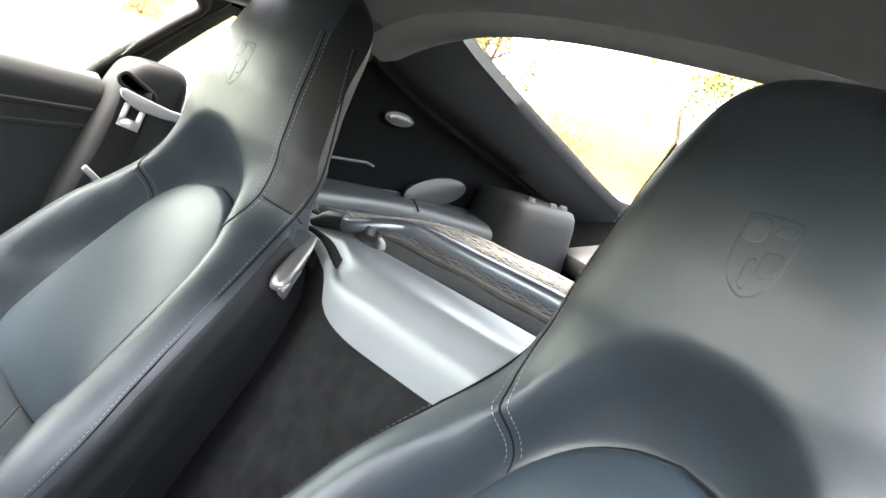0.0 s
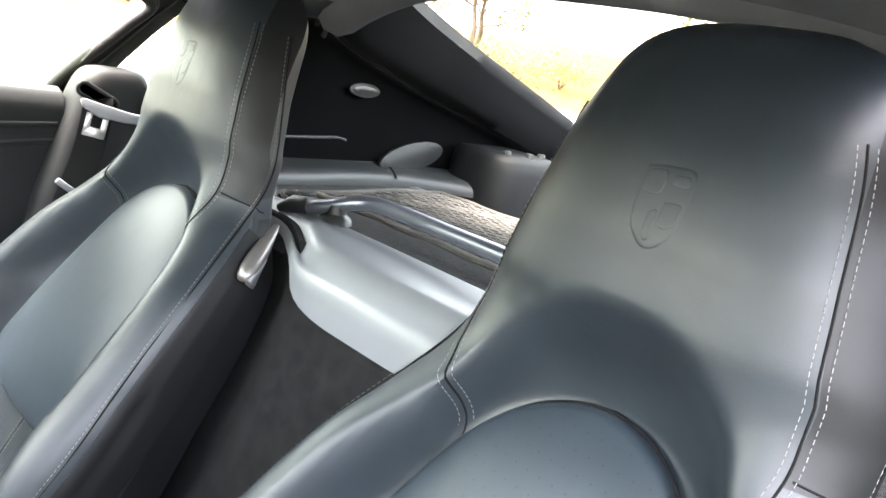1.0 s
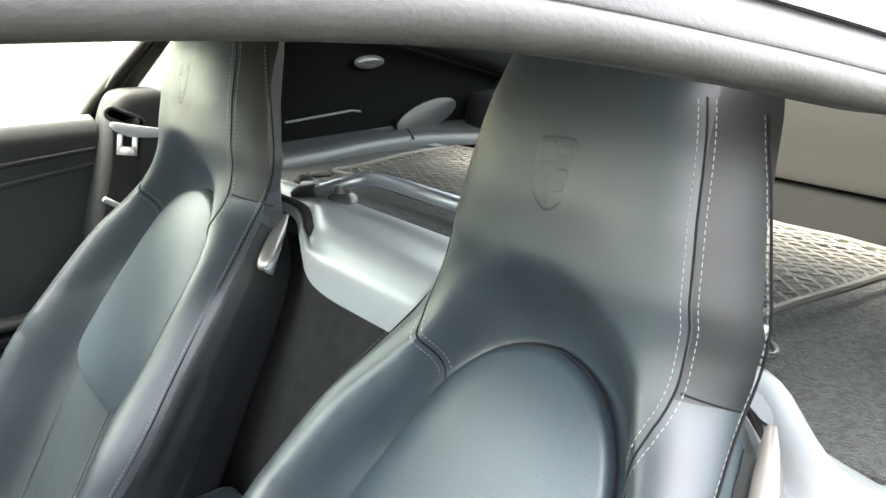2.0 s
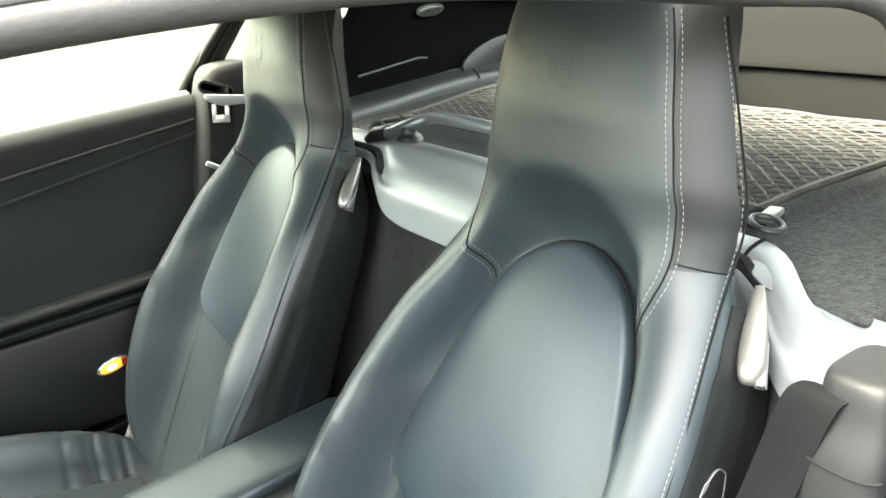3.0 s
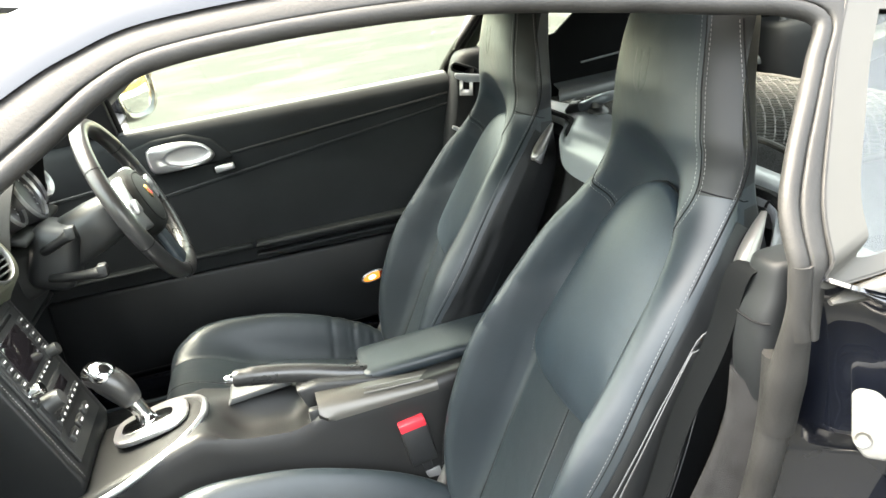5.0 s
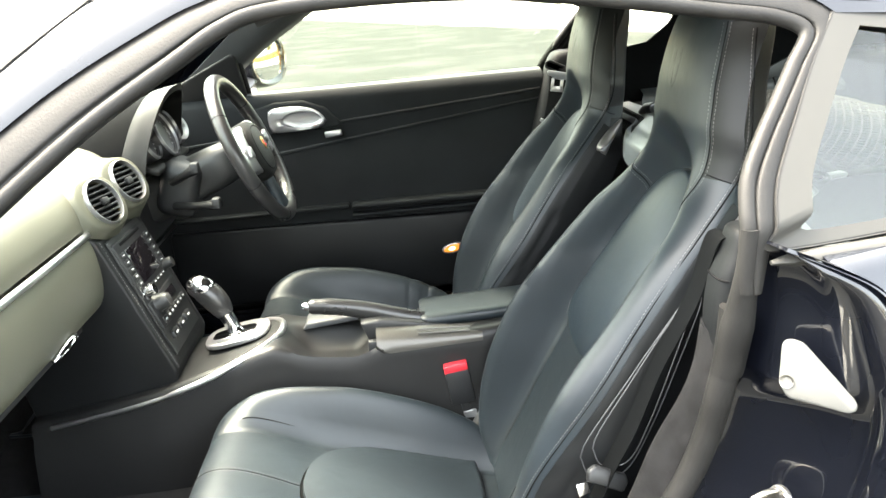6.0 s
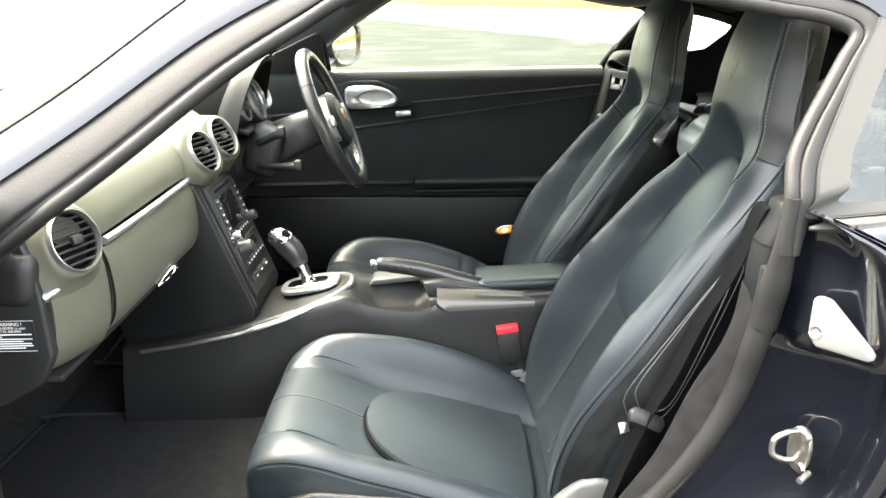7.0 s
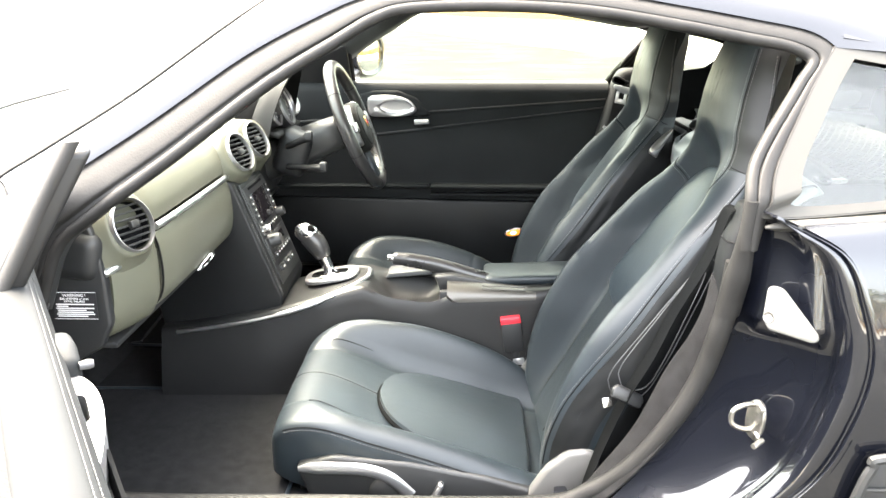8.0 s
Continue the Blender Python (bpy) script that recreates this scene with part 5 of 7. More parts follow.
def cargo_net():
    root = empty("cargo_net", (0.7, 0, 0.785), "black elastic cargo net stretched over the luggage shelf", "net")
    cor = [Vector((0.490, -0.43, 0.802)), Vector((0.865, -0.47, 0.800)), Vector((0.865, 0.47, 0.800)), Vector((0.520, 0.40, 0.806))]

    def at(u, v):
        p = cor[0].lerp(cor[1], u).lerp(cor[3].lerp(cor[2], u), v)
        p.z += 0.004 * math.sin(u * 3.1) + 0.0012 * math.sin(v * 40 + u * 9)
        p.x += 0.035 * math.sin(v * math.pi) * (1 - u)
        return p
    nu, nv = 17, 25
    verts, faces = [], []
    r = 0.0017
    for fam in (1, -1):
        for k in range(-nu, nv + 1):
            pts = []
            for i in range(nu + 1):
                j = k + i if fam > 0 else k + nu - i
                if 0 <= j <= nv:
                    pts.append(at(i / nu, j / nv) + Vector((0, 0, 0.0006 * (1 if (i + (fam > 0)) % 2 else -1))))
            if len(pts) < 2:
                continue
            base = len(verts)
            for i, p in enumerate(pts):
                d = (pts[min(i + 1, len(pts) - 1)] - pts[max(i - 1, 0)]).normalized()
                s = Vector((-d.y, d.x, 0)).normalized()
                verts += [p + s * r, p + Vector((0, 0, r)), p - s * r, p - Vector((0, 0, r))]
            for i in range(len(pts) - 1):
                for q in range(4):
                    faces.append((base + 4 * i + q, base + 4 * i + (q + 1) % 4, base + 4 * i + 4 + (q + 1) % 4, base + 4 * i + 4 + q))
    me = bpy.data.meshes.new("tmp")
    me.from_pydata([tuple(v) for v in verts], [], faces)
    bm = bmesh.new()
    bm.from_mesh(me)
    bpy.data.meshes.remove(me)
    mesh = part("mesh", bm, NET, None, "diamond mesh of thin black cord")
    tagged(mesh, kind="stuff")
    rim = []
    for a, bq in (((0, 0), (1, 0)), ((1, 0), (1, 1)), ((1, 1), (0, 1)), ((0, 1), (0, 0))):
        rim += [at(a[0] + (bq[0] - a[0]) * f, a[1] + (bq[1] - a[1]) * f) for f in np.linspace(0, 1, 24)[:-1]]
    edge = part("edge_cord", tube(rim, 0.0055, 8, closed=True), NETCORD, None, "braided edge cord")
    obs = [mesh, edge]
    for s, c in ((-1, cor[0]), (1, cor[3])):
        strap = spline([tuple(c), (c.x - 0.035, c.y + s * 0.004, 0.806), (0.43, s * (0.36 if s > 0 else 0.475), 0.81)], 12)
        obs.append(part("hook_strap", tube([Vector(p) for p in strap], 0.010, 8, flat=0.35), WEBBING))
        ring = [Vector((0.425 + 0.014 * math.cos(t), s * (0.33 if s > 0 else 0.49) + 0.017 * math.sin(t), 0.818 + 0.004 * math.sin(t))) for t in [2 * math.pi * k / 20 for k in range(20)]]
        obs.append(part("hook", tube(ring, 0.0032, 8, closed=True), SATIN))
        obs.append(part("clasp", box((0.462 if s < 0 else 0.48, s * (0.468 if s < 0 else 0.375), 0.812), (0.036, 0.018, 0.009), 0.004, (0, 0, -15 * s)), WHITE if s < 0 else PLASTIC))
    under(root, *obs)


cargo_net()

# ---- dashboard ----
dash = empty("dashboard", (-0.95, 0, 0.55), "olive-grey grained dashboard with silver trim and round vents", "dashboard")


def fit_on(name, bm, mat, label="", thing=None, sharp=45):
    ob = part(name, bm, mat, None, label, sharp)
    under(thing or dash, ob)
    return ob


def dash_section(prof, y0, y1, n, ends=0.03):
    rows = []
    for y in np.linspace(y0, y1, n):
        k = max(0.0, abs(y) - 0.52) / 0.18
        rows.append([Vector((x - 0.05 * k ** 2, y, z)) for x, z in prof])
    return rows


top_prof = spline([(-1.32, 0.845), (-1.15, 0.862), (-1.02, 0.868), (-0.94, 0.864), (-0.885, 0.846), (-0.85, 0.815), (-0.832, 0.78), (-0.826, 0.75)], 30)
fit_on("upper_panel", sheet(dash_section(top_prof, -0.690, 0.70, 40), 0.006), DASH, "olive-grey grained upper dash")
glove_prof = spline([(-0.826, 0.728), (-0.818, 0.70), (-0.815, 0.65), (-0.822, 0.61), (-0.845, 0.585), (-0.89, 0.572), (-1.0, 0.565)], 26)
glovebox = fit_on("glovebox_lid", sheet(dash_section(glove_prof, -0.575, -0.105, 24), 0.006), DASH, "olive-grey glovebox lid")
end_prof = spline([(-0.828, 0.726), (-0.822, 0.70), (-0.82, 0.65), (-0.828, 0.60), (-0.86, 0.565), (-0.95, 0.55)], 20)
fit_on("dash_end", sheet(dash_section(end_prof, -0.692, -0.580, 8), 0.006), DASH)
fit_on("driver_knee_panel", sheet(dash_section([(x - 0.012, z) for x, z in glove_prof], 0.165, 0.70, 24), 0.006), PLASTIC, "black knee panel")
cap = [(-1.20, 0.845), (-0.99, 0.850), (-0.93, 0.835), (-0.885, 0.79), (-0.87, 0.745), (-0.865, 0.68), (-0.862, 0.60), (-0.885, 0.555), (-0.95, 0.52), (-1.20, 0.50)]
fit_on("end_cap", prism(cap, "y", -0.715, -0.690, 0.006, 3), PLASTIC, "black plastic end panel of the dash")
fit_on("end_cap", prism(cap, "y", 0.700, 0.715, 0.006, 3), PLASTIC)
fit_on("dash_underside", box((-1.02, 0.0, 0.548), (0.30, 1.36, 0.012), 0.004), PLASTIC)
strip = [(x, y, 0.738) for x, y in ((-0.826, -0.562), (-0.823, -0.50), (-0.821, -0.35), (-0.821, -0.20), (-0.822, -0.10))]
fit_on("silver_strip", tube([Vector(p) for p in spline(strip, 40)], 0.0065, 10, flat=1.1), ALU, "brushed silver trim strip")
end_strip = spline([(-0.872, -0.704, 0.690), (-0.858, -0.680, 0.697), (-0.845, -0.652, 0.707), (-0.838, -0.630, 0.712)], 14)
fit_on("silver_strip", tube([Vector(p) for p in end_strip], [0.011] * 5 + [0.010, 0.0095, 0.009, 0.008, 0.007, 0.006, 0.005, 0.004, 0.002], 10, flat=0.8), ALU)
fit_on("corner_cap", box((-0.920, -0.700, 0.727), (0.105, 0.060, 0.088), 0.026, (0, 8, 0), 5), PLASTIC, "rounded black end of the dash")
fit_on("glovebox_joint", tube([Vector((x + 0.001, -0.578, z)) for x, z in glove_prof[:20]], 0.002, 5), SEAM)
latch = fit_on("glovebox_latch", tube([Vector(p) for p in spline([(-0.828, -0.345, 0.583), (-0.822, -0.32, 0.592), (-0.818, -0.29, 0.598), (-0.818, -0.262, 0.598)], 12)], [0.004, 0.007, 0.0095, 0.011, 0.012, 0.0125, 0.0125, 0.0125, 0.012, 0.011, 0.009, 0.005], 10, flat=0.7), CHROME, "chrome glovebox latch")


def round_vent(at, normal, r):
    m = facing(at, normal)
    ring = fit_on("vent_ring", lathe([(r * 0.95, -0.01), (r * 0.95, 0.002), (r * 0.97, 0.005), (r * 1.0, 0.0045), (r * 1.03, -0.001), (r * 1.03, -0.012)], m, 48), SILVER, "silver ring round an air vent")
    under(ring, part("vent_back", lathe([(0.0, -0.022), (r * 0.86, -0.020), (r * 0.87, -0.004)], m, 32), SEAM))
    for k in range(-3, 4):
        w = math.sqrt(max(0.0, 1 - (k / 4) ** 2)) * r * 0.84
        slat = box((0, k * r * 0.23, -0.006), (2 * w, 0.0035, 0.012), 0.001)
        slat.transform(m @ Matrix.Rotation(radians(0), 4, "Z"))
        under(ring, part("slat", slat, PLASTIC))
    tab = box((0, 0, 0.003), (r * 0.42, r * 0.30, 0.010), 0.003)
    tab.transform(m)
    under(ring, part("vent_tab", tab, SATIN))


VN = Vector((0.86, -0.21, 0.42)).normalized()


def vent_pod(at, normal, a, b, depth, grow, mouth):
    """A softly rounded swelling of the dash with a round mouth that holds a vent."""
    m = facing(at, normal)
    rows = [[m @ Vector((u, v, w)) for u, v in ellipse(mouth, mouth, 48)] for w in (-0.024, -0.0045)]
    for g, w in ((0.90, -0.0040), (0.96, -0.008), (1.0, -0.014), (1.0 + grow * 0.25, -0.014 - depth * 0.3), (1.0 + grow * 0.6, -0.014 - depth * 0.65), (1.0 + grow, -0.014 - depth)):
        rows.append([m @ Vector((u * g, v * g, w)) for u, v in ellipse(a, b, 48, 2.6)])
    fit_on("vent_pod", grid(rows, close_v=True), DASH, "olive-grey swelling round the vents", sharp=75)


LV = Vector((0.86, -0.30, 0.30)).normalized()
vent_pod((-0.832, -0.650, 0.765), LV, 0.058, 0.058, 0.030, 0.5, 0.0460)
round_vent((-0.832, -0.650, 0.765), LV, 0.0485)
for at in ((-0.801, -0.034, 0.788), (-0.796, 0.116, 0.796)):
    vent_pod(at, VN, 0.074, 0.060, 0.120, 1.1, 0.0455)
    round_vent(at, VN, 0.048)
knob_m = facing((-0.806, 0.046, 0.782), VN)
fit_on("sensor_knob", lathe([(0.0, 0.006), (0.008, 0.006), (0.010, 0.003), (0.016, 0.002), (0.017, -0.004)], knob_m, 24), DASH)

# centre stack
stack = empty("centre_stack", (-0.80, 0.03, 0.42), "black leather-edged centre stack with a display and controls", "console")
face = [(-0.822, 0.730), (-0.808, 0.722), (-0.700, 0.437), (-0.706, 0.405), (-1.0, 0.34), (-1.05, 0.60), (-0.90, 0.72)]
fit_on("housing", prism(face, "y", -0.105, 0.165, 0.007, 3), FLANK, "black stitched leather housing", stack)
fn = Vector((0.285, 0, 0.108)).normalized()
SM = facing((-0.754, 0.03, 0.5795), fn)
for s in (-1, 1):
    pts = [SM @ Vector((s * 0.122, v, 0.001)) for v in np.linspace(-0.15, 0.15, 20)]
    fit_on("stitching", stitches(pts, [fn] * 20, 0.004, 0.003, 0.0012), THREAD, "", stack)


def on_stack(name, u, v, w, h, t, mat, bevel=0.0015, label="", parent=None):
    b = box((u, v, t / 2 - 0.001), (w, h, t), bevel)
    b.transform(SM)
    return fit_on(name, b, mat, label, parent or stack)


on_stack("fascia", 0, 0.005, 0.205, 0.27, 0.006, SATIN, 0.003, "satin black control fascia")
unit = on_stack("head_unit", 0, 0.070, 0.196, 0.118, 0.010, PLASTIC, 0.003, "black head unit with a display")
on_stack("display", -0.004, 0.066, 0.118, 0.078, 0.012, SCREEN, 0.001, "dark display", unit)
on_stack("disc_slot", 0, 0.120, 0.13, 0.006, 0.0115, SEAM, 0.001, "", unit)
for s in (-1, 1):
    for k in range(5):
        on_stack("button", s * 0.080 if s > 0 else -0.081, 0.100 - k * 0.0165, 0.020, 0.011, 0.013, SATIN, 0.0015, "", unit)
        on_stack("button_mark", s * 0.080 if s > 0 else -0.081, 0.100 - k * 0.0165, 0.010, 0.0022, 0.0138, PRINT, 0, "", unit)
for u, v, r in ((0.080, 0.020, 0.012), (-0.080, 0.012, 0.013)):
    fit_on("rotary_knob", lathe([(0.0, 0.026), (r * 0.9, 0.026), (r, 0.022), (r, 0.006), (r * 1.25, 0.004), (r * 1.25, 0.0)], SM @ Matrix.Translation((u, v, 0.004)), 24), CHROME if u < 0 else SATIN, "ribbed rotary knob", stack)
for k in range(6):
    on_stack("button", -0.055 + k * 0.021, 0.012, 0.016, 0.008, 0.012, SATIN, 0.001, "", unit)
    on_stack("button_mark", -0.055 + k * 0.021, 0.012, 0.008, 0.002, 0.0128, PRINT, 0, "", unit)
climate = on_stack("climate_panel", 0, -0.040, 0.192, 0.062, 0.010, PLASTIC, 0.003, "black climate control panel")
for k in range(7):
    on_stack("button", -0.07 + k * 0.0235, -0.058, 0.018, 0.013, 0.014, SATIN, 0.0015, "", climate)
    on_stack("button_mark", -0.07 + k * 0.0235, -0.058, 0.008, 0.003, 0.0148, PRINT, 0, "", climate)
on_stack("climate_display", 0.012, -0.030, 0.09, 0.022, 0.0115, SCREEN, 0.001, "", climate)
fit_on("rotary_knob", lathe([(0.0, 0.030), (0.014, 0.030), (0.017, 0.024), (0.018, 0.006), (0.021, 0.002)], SM @ Matrix.Translation((-0.060, -0.024, 0.006)), 24), SATIN, "", stack)
for k in range(3):
    on_stack("rocker_switch", -0.06 + k * 0.05, -0.095, 0.036, 0.016, 0.014, SATIN, 0.003, "", stack)
    on_stack("button_mark", -0.06 + k * 0.05, -0.095, 0.012, 0.003, 0.0148, PRINT, 0, "", stack)

# instrument cluster
cluster = empty("instrument_cluster", (-0.80, 0.37, 0.80), "grey hooded instrument cluster with overlapping round dials", "instruments")
rows = []
for x, zt, hw, zb in ((-0.99, 0.866, 0.200, 0.83), (-0.92, 0.900, 0.192, 0.80), (-0.85, 0.932, 0.185, 0.79), (-0.78, 0.955, 0.180, 0.785), (-0.722, 0.966, 0.176, 0.785)):
    row = []
    for f in np.linspace(-1, 1, 33):
        row.append(Vector((x - 0.06 * abs(f) ** 2.5, 0.37 + hw * f, zb + (zt - zb) * (1 - abs(f) ** 3.0) ** 0.8)))
    rows.append(row)
rows.append([p + Vector((-0.004, 0, -0.012)) for p in rows[-1]])
rows.append([p + Vector((-0.05, 0, -0.016)) for p in rows[-2]])
fit_on("hood", sheet(rows[:4], 0.004), ROUGH_BLACK, "black hood over the dials", cluster, 60)
lip_rows = [[p.lerp(q, f) + Vector((0, 0, 0.003)) for p, q in zip(rows[3], rows[4])] for f in (0.0, 0.06, 0.5, 0.94, 1.0)]
lip_rows[0] = [p + Vector((0, 0, -0.004)) for p in lip_rows[0]]
fit_on("hood_lip", sheet(lip_rows + rows[5:], 0.004), DASH_DARK, "grey-olive lip of the hood", cluster, 60)
dn = Vector((0.93, 0, 0.36)).normalized()
for y, r, dx in ((0.275, 0.046, 0.0), (0.37, 0.058, 0.012), (0.465, 0.046, 0.0)):
    m = facing((-0.79 + dx, y, 0.852), dn)
    dial = fit_on("dial", lathe([(0.0, 0.0), (r * 0.9, 0.0), (r * 0.93, 0.006), (r, 0.010), (r * 1.04, 0.006), (r * 1.04, -0.02)], m, 36), DIAL, "black dial with a satin rim", cluster)
    under(dial, part("rim", lathe([(r * 0.93, 0.008), (r * 0.96, 0.014), (r * 1.02, 0.012), (r * 1.04, 0.004)], m, 36), SILVER))
    for k in range(14):
        q = radians(220 - k * 20)
        b = box((r * 0.78 * math.cos(q), r * 0.78 * math.sin(q), 0.001), (0.006, 0.0014, 0.001), 0, (0, 0, math.degrees(q)))
        b.transform(m)
        under(dial, part("tick", b, PRINT))
fit_on("lower_fascia", box((-0.775, 0.37, 0.790), (0.036, 0.30, 0.014), 0.005, (0, 20, 0)), DASH_DARK, "", cluster)
fit_on("side_vent", lathe([(0.026, -0.006), (0.03, 0.006), (0.036, 0.008), (0.040, 0.0), (0.04, -0.02)], facing((-0.80, 0.60, 0.835), Vector((0.85, -0.3, 0.3))), 30), SILVER, "silver ring of the outer vent")
fit_on("side_vent_back", lathe([(0.0, -0.004), (0.029, -0.004), (0.03, -0.02)], facing((-0.80, 0.60, 0.835), Vector((0.85, -0.3, 0.3))), 24), SEAM)

# steering column, stalks and wheel
RIM = material("polished_black_rim_leather", (0.017, 0.017, 0.017), 0.30, grain=0.1, grain_scale=900, vary=0.15, vary_scale=12, kind="cells", distance=0.0005)
wheel = empty("steering_wheel", (-0.565, 0.36, 0.80), "black leather three-spoke steering wheel with silver spoke inserts", "steering wheel")
WN = Vector((0.93, 0, 0.37)).normalized()
WM = facing((-0.565, 0.36, 0.800), WN)
column = fit_on("column_cowl", grid([[Vector((-0.565, 0.36, 0.80)) - WN * d + Vector((0, a, 0)) + Vector((-0.37, 0, 0.93)) * b for a, b in ellipse(0.050 * k, 0.052 * k, 28, 3.0)] for d, k in ((0.04, 0.7), (0.05, 0.92), (0.10, 1.0), (0.18, 1.05), (0.29, 1.1))], close_v=True, cap=True), SATIN, "black steering column cowl")
fit_on("switch_unit", box((-0.742, 0.335, 0.728), (0.095, 0.120, 0.135), 0.028, (0, 18, 0), 4), PLASTIC, "boxy black switch unit", column)
for base, tip in (((-0.748, 0.275, 0.752), (-0.676, 0.240, 0.786)), ((-0.750, 0.275, 0.694), (-0.632, 0.222, 0.700))):
    a, b = Vector(base), Vector(tip)
    path = [a, a.lerp(b, 0.35) + Vector((0, -0.006, 0)), a.lerp(b, 0.75) + Vector((0, -0.004, 0)), b]
    stalk = fit_on("stalk", tube([Vector(p) for p in spline([tuple(q) for q in path], 14)], [0.0115] * 7 + [0.012, 0.013, 0.014, 0.0150, 0.0150, 0.0135, 0.010], 10, flat=0.8), CONSOLE, "black control stalk")
    under(stalk, part("stalk_tip", box(tuple(b.lerp(a, 0.08) + Vector((0, -0.002, 0.004))), (0.020, 0.026, 0.026), 0.005), PLASTIC))


def on_wheel(name, bm, mat, label="", sharp=45, parent=None):
    bm.transform(WM)
    return fit_on(name, bm, mat, label, parent or wheel, sharp)


ringpts = [Vector((0.179 * math.cos(t), 0.179 * math.sin(t), 0)) for t in [2 * math.pi * k / 72 for k in range(72)]]
on_wheel("rim", tube(ringpts, 0.0172, 18, closed=True, up=(0, 0, 1)), RIM, "black leather rim")
for t in (35, 145, 200, 340, 250, 290):
    q = radians(t)
    c = Vector((0.179 * math.cos(q), 0.179 * math.sin(q), 0))
    d = Vector((-math.sin(q), math.cos(q), 0))
    on_wheel("rim_seam", tube([c - d * 0.0008, c + d * 0.0008], 0.0178, 18), SEAM)
for s in (-1, 1):
    spoke = [(s * 0.045, 0.066), (s * 0.080, 0.058), (s * 0.108, 0.036), (s * 0.140, 0.014), (s * 0.172, 0.004), (s * 0.174, -0.038), (s * 0.150, -0.042), (s * 0.120, -0.040), (s * 0.090, -0.050), (s * 0.05, -0.060)]
    on_wheel("spoke", prism(spoke, "z", -0.010, 0.013, 0.006, 3), SILVER, "silver spoke with shift button")
    on_wheel("shift_button", box((s * 0.118, 0.004, 0.017), (0.036, 0.030, 0.012), 0.005, (0, 0, s * 8)), SILVER)
    on_wheel("shift_paddle", box((s * 0.125, -0.020, -0.012), (0.05, 0.03, 0.010), 0.004), SATIN)
low = [(-0.035, -0.05), (0.035, -0.05), (0.028, -0.10), (0.040, -0.165), (-0.040, -0.165), (-0.028, -0.10)]
on_wheel("spoke", prism(low, "z", -0.010, 0.006, 0.005, 2), LEATHER_SOFT)
hub = on_wheel("airbag_cover", grid([[Vector((a * g, b * g - 0.008, h)) for a, b in ellipse(0.080, 0.074, 40, 2.6)] for g, h in ((1.0, -0.03), (1.02, 0.0), (0.98, 0.014), (0.88, 0.023), (0.6, 0.029), (0.2, 0.031))], close_v=True, cap=True), DASH_DARK, "padded dark grey airbag cover", 60)
on_wheel("cover_groove", tube([Vector((a, b - 0.008, 0.0255)) for a, b in ellipse(0.062, 0.057, 40, 2.4)], 0.0016, 6, closed=True), SEAM, "", 45, hub)
on_wheel("crest", plate([(-0.010, 0.014), (0, 0.016), (0.010, 0.014), (0.0105, 0.0), (0.008, -0.009), (0, -0.016), (-0.008, -0.009), (-0.0105, 0.0)], Matrix.Translation((0, 0, 0.030)), 0.003, 0.0006), GOLD, "small gold and red shield badge", 45, hub)
on_wheel("crest_field", box((-0.005, 0.004, 0.0335), (0.008, 0.009, 0.0012), 0), RED, "", 45, hub)
on_wheel("crest_field", box((0.005, -0.005, 0.0335), (0.008, 0.007, 0.0012), 0), RED, "", 45, hub)

# ---- centre console ----
console = empty("centre_console", (-0.4, 0, 0.19), "black moulded centre console with silver trim band", "console")


def con_half(x):
    return float(np.interp(x, [-1.0, -0.75, -0.60, -0.48, -0.30, 0.14], [0.140, 0.134, 0.118, 0.098, 0.086, 0.084]))


def con_top(x, y):
    z = float(np.interp(x, [-1.0, -0.94, -0.75, -0.60, -0.50, -0.46, -0.28, -0.10, 0.14], [0.365, 0.372, 0.402, 0.440, 0.462, 0.452, 0.440, 0.445, 0.46]))
    z += 0.006 * (1 - (y / 0.12) ** 2)
    bowl = math.exp(-(((x + 0.385) / 0.085) ** 4) - ((y + 0.035) / 0.060) ** 4)
    return z - 0.050 * bowl


rows = []
for x in np.linspace(-1.0, 0.14, 90):
    h = con_half(x)
    row = [Vector((x, -h - 0.035, 0.19)), Vector((x, -h - 0.015, 0.30))]
    ze = con_top(x, -h)
    row += [Vector((x, -h - 0.004, ze - 0.035)), Vector((x, -h - 0.001, ze - 0.014)), Vector((x, -h + 0.004, ze - 0.003))]
    row += [Vector((x, y, con_top(x, y))) for y in np.linspace(-h + 0.012, h - 0.012, 27)]
    row += [Vector((x, h - 0.004, ze - 0.003)), Vector((x, h + 0.001, ze - 0.014)), Vector((x, h + 0.004, ze - 0.035)), Vector((x, h + 0.015, 0.30)), Vector((x, h + 0.035, 0.19))]
    rows.append(row)
fit_on("moulding", grid(rows, cap=False), CONSOLE, "", console, 60)
band = [(-0.96, -0.142, 0.352), (-0.85, -0.141, 0.368), (-0.74, -0.137, 0.388), (-0.65, -0.128, 0.412), (-0.58, -0.108, 0.437), (-0.53, -0.080, 0.452), (-0.500, -0.040, 0.461), (-0.493, 0.0, 0.464), (-0.500, 0.040, 0.461), (-0.53, 0.080, 0.452), (-0.58, 0.108, 0.437), (-0.65, 0.128, 0.412), (-0.74, 0.137, 0.388), (-0.96, 0.142, 0.352)]
bp = [Vector(p) for p in spline(band, 90)]
fit_on("silver_band", tube([p + Vector((0, 0, 0.004)) for p in bp], [0.0045] * 16 + [0.0065] * 58 + [0.0045] * 16, 8, flat=1.15), ALU, "satin silver trim band", console)
gate = [(x, y) for x, y in ellipse(0.070, 0.056, 40, 3.0)]
GM = facing((-0.592, 0.012, 0.452), (-0.16, 0, 0.98), (0, 1, 0))
